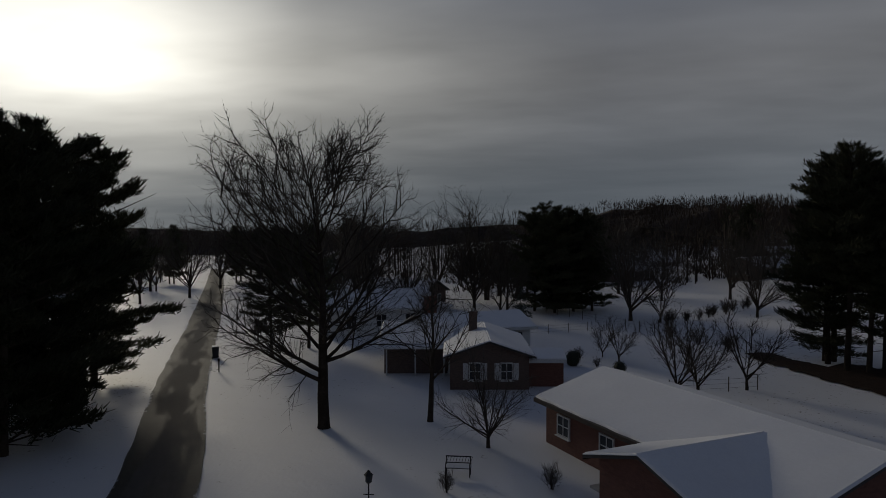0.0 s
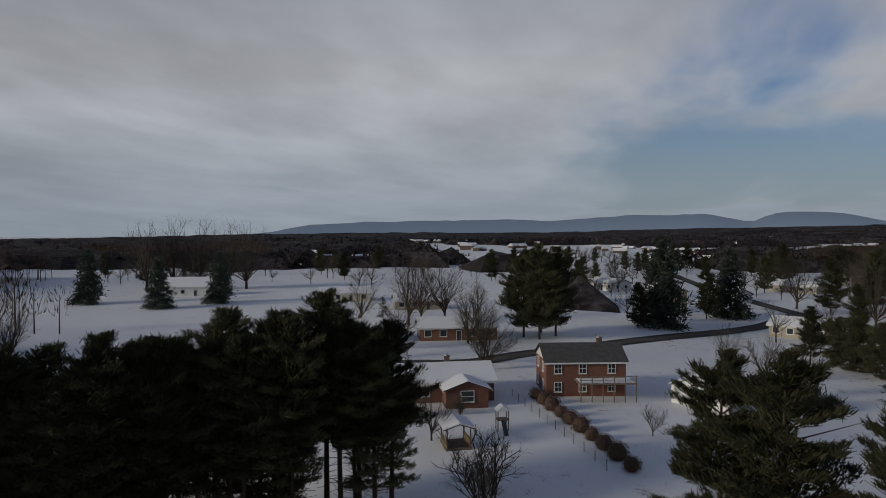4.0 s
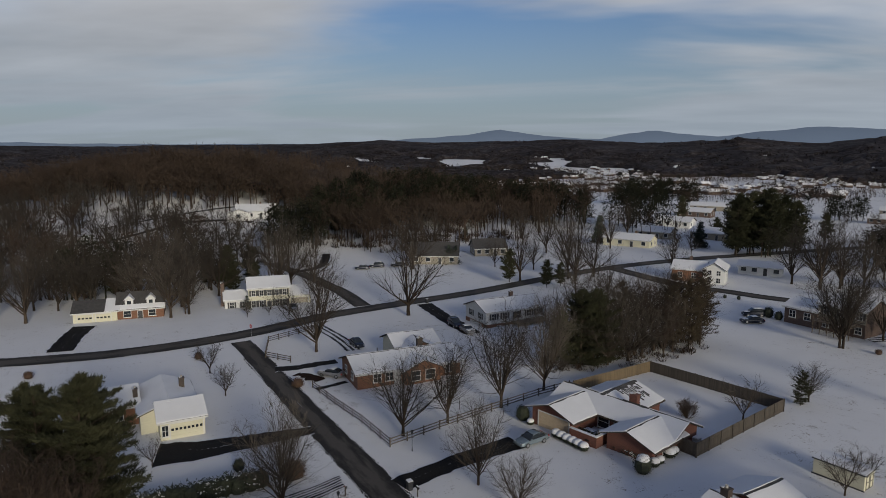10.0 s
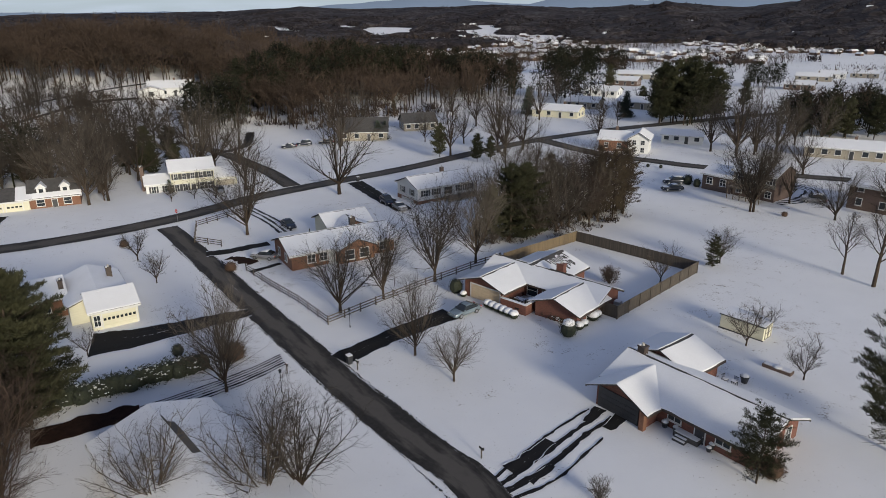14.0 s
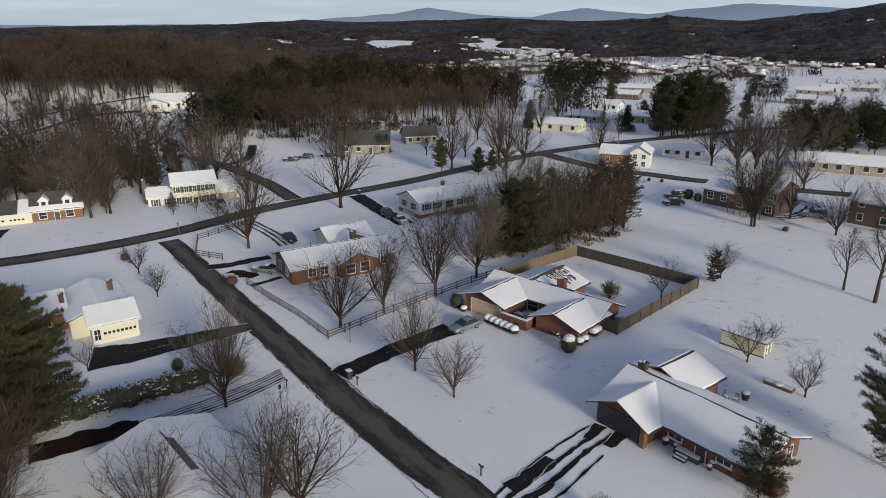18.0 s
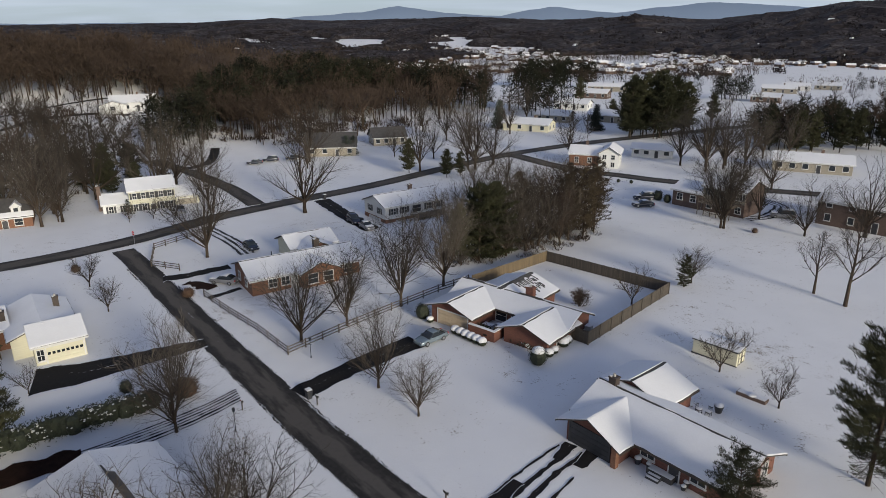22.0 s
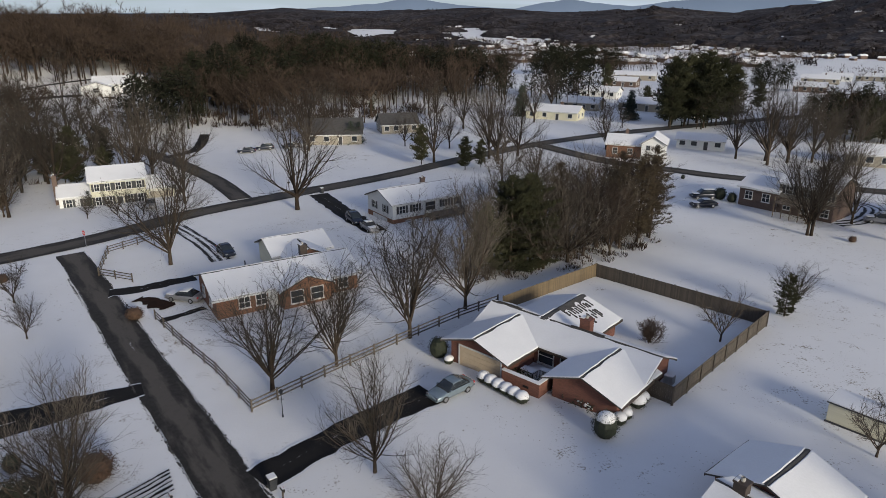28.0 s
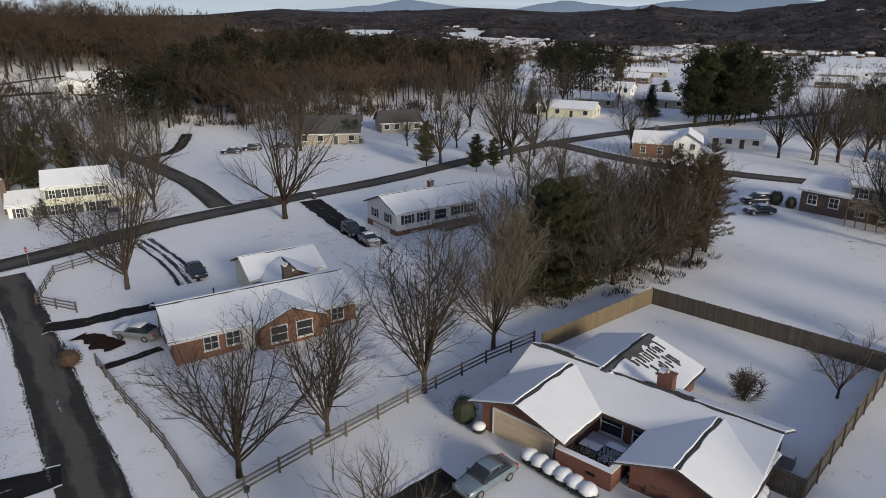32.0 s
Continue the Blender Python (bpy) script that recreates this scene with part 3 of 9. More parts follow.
def strip(name, points, width, material, lift, label, category, kind="structure", parent=None, step=2.0, rough=0.12):
    """A paved strip along a line of points, laid on the ground, with UV across and along, and a thickness."""
    line = []
    P = [Vector((p[0], p[1])) for p in points]
    for i in range(len(P) - 1):
        a, b = P[max(i - 1, 0)], P[i]
        c, d = P[i + 1], P[min(i + 2, len(P) - 1)]
        n = max(1, int((c - b).length / step))
        for k in range(n):
            t = k / n
            line.append(0.5 * ((2 * b) + (c - a) * t + (2 * a - 5 * b + 4 * c - d) * t * t + (3 * b - a - 3 * c + d) * t**3))
    line.append(P[-1])
    vs, fs, uvs, run = [], [], [], 0.0
    cols = [0, 0.25, 0.5, 0.75, 1]
    ws = width if isinstance(width, tuple) else (width, width)
    for i, p in enumerate(line):
        q = line[min(i + 1, len(line) - 1)] - line[max(i - 1, 0)]
        s = Vector((q.y, -q.x)).normalized()
        if i:
            run += (p - line[i - 1]).length
        w = ws[0] + (ws[1] - ws[0]) * i / (len(line) - 1)
        for c in cols:
            wob = rough * (noise.noise((p.x * 0.7, p.y * 0.7, c * 9)) + 0.7 * noise.noise((p.x * 2.3, p.y * 2.3, c * 9))) if c in (0, 1) else 0
            e = p + s * (w * (c - 0.5) + wob)
            vs.append((e.x, e.y, gz(e.x, e.y) + lift))
            uvs.append((c, run))
    m = len(cols)
    for i in range(len(line) - 1):
        for k in range(m - 1):
            fs.append((i * m + k, i * m + k + 1, (i + 1) * m + k + 1, (i + 1) * m + k))
    s = Shape()
    s.v, s.f = vs, fs
    me = s.mesh(name, material, True)
    uv = me.uv_layers.new(name="UVMap")
    for loop in me.loops:
        uv.data[loop.index].uv = uvs[loop.vertex_index]
    ob = new(name, me)
    return tagged(ob, label, category, kind=kind)

# ---- roads and driveways ----
strip("road_near", [(98, -202), (63.2, -121.5), (44, -76), (28.5, -37.9), (19.1, -16.2), (10, 10), (-0.4, 36), (-7.2, 44.2), (-14.9, 53), (-22.6, 62.4), (-37.3, 80), (-46.3, 91.2), (-56.5, 103.5), (-62, 110)], 3.95, ROAD, 0.05,
      "narrow asphalt street with slush along its edges", "road")
strip("road_cross", [(-420, 30), (-300, 38), (-204, 52), (-160, 67), (-124, 80), (-85, 96.5), (-65, 113.5), (-53, 131), (-38.5, 146), (-21.7, 161), (-2, 181), (21, 200), (60, 224), (130, 262)], 5.4, ROAD, 0.07,
      "wet asphalt cross street between snowy lawns", "road")
strip("road_side", [(-100, -70), (-105, -29.5), (-118, -15.5), (-138, 4), (-175, 35), (-206, 52)], 5.4, ROAD, 0.06,
      "dark asphalt side street", "road")
strip("road_east", [(14, 194), (28, 172), (39.3, 163.7), (51, 156), (75, 145.5), (130, 128), (210, 120)], 5.0, ROAD, 0.06,
      "asphalt lane round the far lawns", "road")
strip("road_hill", [(-47, 142), (-57, 156), (-66.6, 166.6), (-76, 176), (-85.3, 183.3), (-91, 188)], 4.2, ROAD, 0.08,
      "dark lane running in among the woods", "road")
strip("driveway_woods", [(-78, 178), (-74.5, 186), (-76, 196), (-79, 206)], 3.2, DRIVE, 0.09, "dark drive turning in between evergreens", "driveway", step=1.0, rough=0.5)
strip("driveway_hill", [(-176, 186), (-159, 198), (-152, 214), (-146, 227), (-131, 237), (-121, 238)], 2.6, DRIVE, 0.10, "dark drive climbing an open snowy slope", "driveway", step=2.0, rough=0.4)
strip("woods_track", [(-170, 214), (-156, 232), (-140, 250), (-124, 262)], 1.6, DRIVE, 0.10, "narrow dark track below leafless woods", "path", step=2.0, rough=0.3)
strip("driveway_court", [(-18.2, 60.2), (-16.4, 62.3), (-14.2, 64.7), (-11.8, 67.2), (-6.0, 72.4)], (3.4, 4.2), DRIVE, 0.06, "black wet driveway ploughed clear of snow", "driveway", step=1.0, rough=0.4)
for name, points, width, lift in (
        ("track", [(8.8, 50.0), (5.2, 46.6), (1.6, 42.4), (-0.6, 39.6)], (0.22, 0.4), 0.045),
        ("track", [(9.9, 49.2), (6.4, 45.8), (2.9, 41.8), (-0.4, 38.6)], (0.45, 0.6), 0.045),
        ("track", [(10.8, 48.7), (7.2, 45.0), (3.7, 40.9), (0.2, 37.9)], (0.4, 0.8), 0.045),
        ("track", [(9.4, 45.4), (6.9, 42.2), (4.6, 39.6), (1.0, 37.2)], (0.2, 0.45), 0.045),
        ("patch", [(4.6, 44.9), (3.2, 43.2), (1.9, 41.6), (0.9, 40.6)], (1.1, 2.0), 0.06),
        ("patch", [(4.6, 41.4), (3.6, 40.4), (2.4, 39.4)], (0.7, 1.1), 0.06),
        ("patch", [(9.9, 50.1), (9.0, 48.9), (8.3, 47.8)], (1.5, 0.9), 0.055),
        ("patch", [(11.8, 48.9), (10.9, 47.8), (10.0, 46.7)], (1.7, 1.1), 0.055)):
    strip("driveway_" + name, points, width, DRIVE, lift, "black wheel track melted through driveway snow" if name == "track" else "black patch of bare driveway asphalt", "driveway", step=0.5, rough=0.3)
strip("driveway_garage", [(-33.2, 73.0), (-39.9, 68.6), (-44.6, 65.4), (-49.6, 63.0)], (2.4, 7.6), DRIVE, 0.06, "black wet driveway before the cream garage", "driveway", step=1.0, rough=0.4)
for off, wid in ((-0.95, 0.22), (-0.55, 0.16), (-0.1, 0.2), (0.35, 0.14), (0.8, 0.3), (1.25, 0.16)):
    strip("driveway_track", [(-24.9 + off * 0.6, 60.4 - off), (-27.0 + off * 0.62, 57.5 - off), (-29.5 + off * 0.65, 54.8 - off), (-33.0 + off * 0.7, 51.6 - off * 0.9), (-36.6 + off * 0.6, 48.8 - off * 0.9)], (wid, wid * 0.8), DRIVE, 0.045, "dark wheel track melted through driveway snow", "driveway", step=0.5, rough=0.16)
strip("driveway_hedge", [(-36.4, 49.4), (-39.5, 47.4), (-44.5, 44.0)], (3.0, 3.4), MULCH, 0.05, "brown bare driveway under tall trees", "driveway", step=0.6, rough=0.5)
strip("driveway_brick", [(-48.5, 95.6), (-44.9, 97.3), (-42.3, 99.5), (-39.6, 101.4)], 2.8, DRIVE, 0.06, "curved dark driveway beside a brick house", "driveway", step=0.7, rough=0.5)
strip("garden_path", [(-38.2, 87.6), (-34.6, 91.7)], 1.3, DRIVE, 0.05, "dark path melted free beside a rail fence", "path", step=0.6, rough=0.4)
strip("leaf_bed", [(-44.0, 94.0), (-41.5, 93.0), (-38.9, 91.5)], 2.0, MULCH, 0.07, "bare brown leaf litter beside a driveway", "ground", step=0.5, rough=0.9)
strip("driveway_parking", [(-52, 124), (-44.5, 116), (-38.5, 108)], 3.4, TRACKS, 0.05, "pair of wheel tracks in the snow", "driveway", step=1.0, rough=0.4)
strip("driveway_white", [(-33, 146), (-26, 134), (-18, 121.5)], 4.2, DRIVE, 0.07, "dark sloping driveway beside a white house", "driveway", step=1.0, rough=0.4)
strip("driveway_dormer", [(-92, 98), (-97, 108), (-99.5, 114.5)], 5.0, DRIVE, 0.07, "short dark driveway before a double garage", "driveway", step=1.0, rough=0.4)
strip("driveway_left", [(-109, 86), (-97, 66), (-84, 49)], (4.0, 6.0), DRIVE, 0.07, "long black driveway", "driveway", step=1.0, rough=0.4)
strip("driveway_round", [(62, 141), (66, 134), (60, 126), (55, 124)], 3.4, TRACKS, 0.06, "curving driveway with wheel tracks", "driveway", step=1.0, rough=0.4)
strip("driveway_ranch", [(-168, 68), (-164, 77), (-158, 88)], 4.0, DRIVE, 0.08, "dark driveway of a ranch house", "driveway", step=1.0, rough=0.4)
strip("driveway_ranch_two", [(-139, 79), (-136, 88), (-131, 97)], 4.0, DRIVE, 0.08, "dark driveway of a ranch house", "driveway", step=1.0, rough=0.4)

# ---- houses ----
FRAME_CACHE = {}


def window_meshes(w, h, panes=2):
    key = (w, h, panes)
    if key not in FRAME_CACHE:
        f, g, b = Shape(), Shape(), Shape()
        t = 0.09
        ring = lambda y: [(-w / 2 - t, y, -t), (w / 2 + t, y, -t), (w / 2 + t, y, h + t), (-w / 2 - t, y, h + t), (-w / 2, y, 0), (w / 2, y, 0), (w / 2, y, h), (-w / 2, y, h)]
        fs = []
        for i in range(4):
            j = (i + 1) % 4
            fs += [(i, j, j + 4, i + 4), (i + 8, i + 12, j + 12, j + 8), (i, i + 8, j + 8, j), (i + 4, j + 4, j + 12, i + 12)]
        f.add(ring(-0.05) + ring(0.05), fs)
        b.box(-w / 2, -0.03, h / 2 - 0.03, w / 2, 0.03, h / 2 + 0.03)
        g.box(-w / 2, -0.012, 0, w / 2, 0.012, h)
        s = Shape()
        s.box(-w / 2 - 0.16, -0.14, -t - 0.06, w / 2 + 0.16, 0.02, -t)
        u = Shape()
        for i in range(1, panes):
            x = -w / 2 + w * i / panes
            u.box(x - 0.03, -0.035, 0, x + 0.03, 0.035, h)
        FRAME_CACHE[key] = (f.mesh("window_frame", TRIM), g.mesh("pane", GLASS), s.mesh("sill", TRIM), b.mesh("rail", TRIM), u.mesh("muntin", TRIM) if panes == 2 else None)
    return FRAME_CACHE[key]




def on_side(block, side, along, z, out=0.05):
    """The pose of a fitting on one side of a block; along runs to the right as seen from outside."""
    x0, y0, x1, y1 = block[:4]
    if side == "front":
        return pose(x0 + along, y0 - out, z, 0, 0, 0)
    if side == "right":
        return pose(x1 + out, y0 + along, z, 0, 0, 90)
    if side == "back":
        return pose(x1 - along, y1 + out, z, 0, 0, 180)
    return pose(x0 - out, y1 - along, z, 0, 0, 270)


def window(parent, block, side, along, z, w=1.0, h=1.3, panes=2, shutters=None, plain=False):
    fr, gl, si, ra, mu = window_meshes(w, h, panes)
    ob = part("window", fr, None, parent, at=on_side(block, side, along, z))
    part("pane", gl, None, ob)
    part("sill", si, None, ob)
    if not plain:
        part("meeting_rail", ra, None, ob)
        if mu:
            part("muntin", mu, None, ob)
    if shutters:
        for sx in (-1, 1):
            s = Shape()
            cx = sx * (w / 2 + 0.32)
            s.box(cx - 0.2, -0.03, -0.05, cx + 0.2, 0.02, h + 0.05)
            for k in range(6):
                zz = 0.02 + (h - 0.1) * k / 6
                s.box(cx - 0.15, -0.045, zz, cx + 0.15, -0.03, zz + h / 9)
            part("shutter", s, shutters, ob)
    return ob


def door(parent, block, side, along, material, w=0.95, h=2.05, z=0.0):
    s = Shape().box(-w / 2, -0.03, 0, w / 2, 0.04, h)
    for k in range(3):
        for sx in (-1, 1):
            s.box(sx * w / 4 - 0.15, -0.05, 0.2 + k * 0.62, sx * w / 4 + 0.15, -0.03, 0.7 + k * 0.62)
    ob = part("door", s, material, parent, at=on_side(block, side, along, z))
    f = Shape().box(-w / 2 - 0.1, -0.06, 0, -w / 2, 0.05, h + 0.1).box(w / 2, -0.06, 0, w / 2 + 0.1, 0.05, h + 0.1).box(-w / 2, -0.06, h, w / 2, 0.05, h + 0.1)
    part("door_frame", f, TRIM, ob)
    part("handle", Shape().box(w / 2 - 0.14, -0.1, 0.95, w / 2 - 0.08, -0.04, 1.05), METAL, ob)
    return ob


def garage_door(parent, block, side, along, material, w=4.9, h=2.15, lights=8, trim=None):
    s = Shape()
    rows = 4
    for k in range(rows):
        s.box(-w / 2, -0.03, h * k / rows + 0.012, w / 2, 0.03, h * (k + 1) / rows - 0.012)
        for i in range(8):
            x = -w / 2 + w * (i + 0.5) / 8
            if not (lights and k == 2):
                s.box(x - w / 20, -0.045, h * k / rows + 0.1, x + w / 20, -0.03, h * (k + 1) / rows - 0.1)
    ob = part("garage_door", s, material, parent, at=on_side(block, side, along, 0.02, 0.04))
    for i in range(lights):
        x = -w / 2 + w * (i + 0.5) / lights
        p = Shape().box(x - w / lights * 0.33, -0.045, h * 0.55, x + w / lights * 0.33, -0.03, h * 0.71)
        part("light", p, GLASS, ob)
    f = Shape().box(-w / 2 - 0.14, -0.06, 0, -w / 2, 0.06, h + 0.14).box(w / 2, -0.06, 0, w / 2 + 0.14, 0.06, h + 0.14).box(-w / 2, -0.06, h, w / 2, 0.06, h + 0.14)
    part("door_frame", f, trim or TRIM, ob)
    return ob


def slope_slab(shape, run, a0, a1, p0, p1, thick, rough_edge, rnd, top_gap=0.0):
    """A slab on one slope; run 0: slope across y along x, 1: slope across x along y. p0: eave (pos, z), p1: ridge (pos, z)."""
    n = max(4, int((a1 - a0) / 0.9))
    e = [(p0[0], p0[1]), (p1[0] + (p0[0] - p1[0]) * top_gap, p1[1] + (p0[1] - p1[1]) * top_gap)]
    ln = math.hypot(e[1][0] - e[0][0], e[1][1] - e[0][1])
    vs, fs = [], []
    marks = [0.0, 0.07 / ln, 0.3, 0.5, 0.72, 1 - 0.07 / ln, 1.0]
    rows = len(marks)
    runs = [a0, a0 + 0.08] + [a0 + (a1 - a0) * i / n for i in range(1, n)] + [a1 - 0.08, a1]
    n = len(runs) - 1
    for i, a in enumerate(runs):
        j = abs(rnd.uniform(-1, 1)) * rough_edge / ln if 0 < i < n else 0
        jr = abs(rnd.uniform(-1, 1)) * rough_edge * (1.6 if top_gap else 0.0) / ln if 0 < i < n else 0
        for k, t in enumerate(marks):
            tt = t + (j if k < 2 else 0) - (jr if k > rows - 3 else 0)
            b, z = e[0][0] + (e[1][0] - e[0][0]) * tt, e[0][1] + (e[1][1] - e[0][1]) * tt
            inner = 0 < k < rows - 1 and 0 < i < n
            top = thick * (0.9 + 0.2 * rnd.random()) if inner else thick * 0.3
            for zz in (z, z + top):
                vs.append((a, b, zz) if run == 0 else (b, a, zz))
    m = rows * 2
    for i in range(n):
        for k in range(rows - 1):
            q = [i * m + k * 2 + 1, (i + 1) * m + k * 2 + 1, (i + 1) * m + k * 2 + 3, i * m + k * 2 + 3]
            fs.append(tuple(q))
        fs.append((i * m, (i + 1) * m, (i + 1) * m + 1, i * m + 1))
        fs.append((i * m + m - 1, (i + 1) * m + m - 1, (i + 1) * m + m - 2, i * m + m - 2))
    for i in (0, n):
        for k in range(rows - 1):
            b = i * m + k * 2
            fs.append((b, b + 1, b + 3, b + 2))
    shape.add(vs, fs)


def block_house(parent, block, wall_mat, run=0, eave=2.6, ridge=4.0, over=0.5, snow=True, seed=0, gap=0.0, trim=None):
    """Walls with gables, a pitched roof and the snow on it. block: x0, y0, x1, y1. run 0: ridge along x, 1: along y."""
    rnd = random.Random(seed)
    x0, y0, x1, y1 = block[:4]
    base = -0.6
    w = Shape()
    if run == 0:
        c = (y0 + y1) / 2
        w.prism([(y0, base), (y1, base), (y1, eave), (c, ridge), (y0, eave)], 0, x0, x1)
    else:
        c = (x0 + x1) / 2
        w.prism([(x0, base), (x0, eave), (c, ridge), (x1, eave), (x1, base)][::-1], 1, y0, y1)
    part("wall", w, wall_mat, parent)
    lo, hi = (y0, y1) if run == 0 else (x0, x1)
    a0, a1 = (x0, x1) if run == 0 else (y0, y1)
    half = (hi - lo) / 2
    slope = (ridge - eave) / half
    th = 0.16
    r = Shape()
    sec = [(lo - over, eave - over * slope + 0.02), (c, ridge + 0.02), (hi + over, eave - over * slope + 0.02),
           (hi + over, eave - over * slope + th), (c, ridge + th), (lo - over, eave - over * slope + th)]
    if run == 0:
        r.prism(sec, 0, a0 - over, a1 + over)
    else:
        r.prism(sec[::-1], 1, a0 - over, a1 + over)
    roof = part("roof", r, SHINGLE, parent)
    for e in (lo - over, hi + over):
        f = Shape()
        s = -1 if e < c else 1
        zz = eave - over * slope
        if run == 0:
            f.box(a0 - over, min(e, e + s * 0.05), zz - 0.06, a1 + over, max(e, e + s * 0.05), zz + th)
        else:
            f.box(min(e, e + s * 0.05), a0 - over, zz - 0.06, max(e, e + s * 0.05), a1 + over, zz + th)
        part("gutter", f, trim or TRIM, roof)
    if snow:
        for s in (-1, 1):
            n = Shape()
            e = lo - over - 0.02 if s < 0 else hi + over + 0.02
            slope_slab(n, run, a0 - over - 0.02, a1 + over + 0.02, (e, eave - over * slope + th + 0.004), (c, ridge + th + 0.004), 0.10, 0.10, rnd, gap)
            part("roof_snow", n, SNOW, roof, "thick white snow")
    return roof


def chimney(parent, x, y, z0, z1, material=None, w=0.7, d=0.7):
    s = Shape().box(x - w / 2, y - d / 2, z0, x + w / 2, y + d / 2, z1).box(x - w / 2 - 0.06, y - d / 2 - 0.06, z1, x + w / 2 + 0.06, y + d / 2 + 0.06, z1 + 0.12)
    ob = part("chimney", s, material or BRICK_DARK, parent)
    part("flue", Shape().lathe(x, y, [(0.14, z1 + 0.12), (0.14, z1 + 0.4), (0.11, z1 + 0.4), (0.11, z1 + 0.2)], 10), CONCRETE, ob)
    part("snow_cap", Shape().box(x - w / 2, y - d / 2, z1 + 0.124, x - 0.15, y + d / 2, z1 + 0.19), SNOW, ob)
    return ob


def simple_house(x, y, ang, L, W, wall, label, eave=2.7, ridge=4.3, seed=1, storeys=1, chim=True, garage=0, wing=None, shutters=None, name="house", wins=4, snow=True, z=None, gap=0.0, strip_bare=None):
    """A ranch or two-storey house: a long block, its front facing -y before turning."""
    h = thing(name, x, y, ang, label, "house", "neighbourhood houses", z)
    b = (0, 0, L, W)
    block_house(h, b, wall, 0, eave, ridge, 0.5, snow, seed, gap)
    for st in range(storeys):
        zz = 0.95 + st * 2.65
        for k in range(wins):
            al = L * (k + 0.5) / wins
            if garage and al < garage + 1.2:
                continue
            if st == 0 and k == wins // 2:
                continue
            window(h, b, "front", al, zz, 1.3 if storeys == 1 else 0.95, 1.25, 2, shutters, True)
        for k in range(2):
            window(h, b, "right", W * (k + 0.6) / 2.3, zz, 0.95, 1.2, plain=True)
            window(h, b, "left", W * (k + 0.6) / 2.3, zz, 0.95, 1.2, plain=True)
        for k in range(wins):
            window(h, b, "back", L * (k + 0.5) / wins, zz, 1.0, 1.2, plain=True)
    door(h, b, "front", L * (wins // 2 + 0.5) / wins, DARKPAINT)
    if garage:
        garage_door(h, b, "front", garage / 2 + 0.4, TRIM, garage - 0.6, 2.1, 0)
    if wing:
        x0, x1, d, ez, rz = wing
        wb = (x0, -d, x1, 0.4)
        block_house(h, wb, wall, 1, ez, rz, 0.4, snow, seed + 7, gap)
        window(h, wb, "front", (x1 - x0) / 2, 0.9, 1.6, 1.3, 3)
    if strip_bare:
        a, b = strip_bare
        sl = (ridge - eave) / (W / 2)
        v = [(x, W / 2 + q, ridge - q * sl + 0.285 - dz) for dz in (0, 0.2) for x, q in ((a, 0.05), (b, 0.05), (b, 0.75), (a + 1.4, 0.75), (a + 1.2, 0.25), (a, 0.2))]
        part("bare_shingles", Shape().add(v, [tuple(range(6)), tuple(range(11, 5, -1))] + [(i, i + 6, (i + 1) % 6 + 6, (i + 1) % 6) for i in range(6)]), SHINGLE, h, "wet dark shingles bared along the ridge")
    if chim:
        chimney(h, L * 0.62, W * 0.55, eave, ridge + 0.9)
    return h


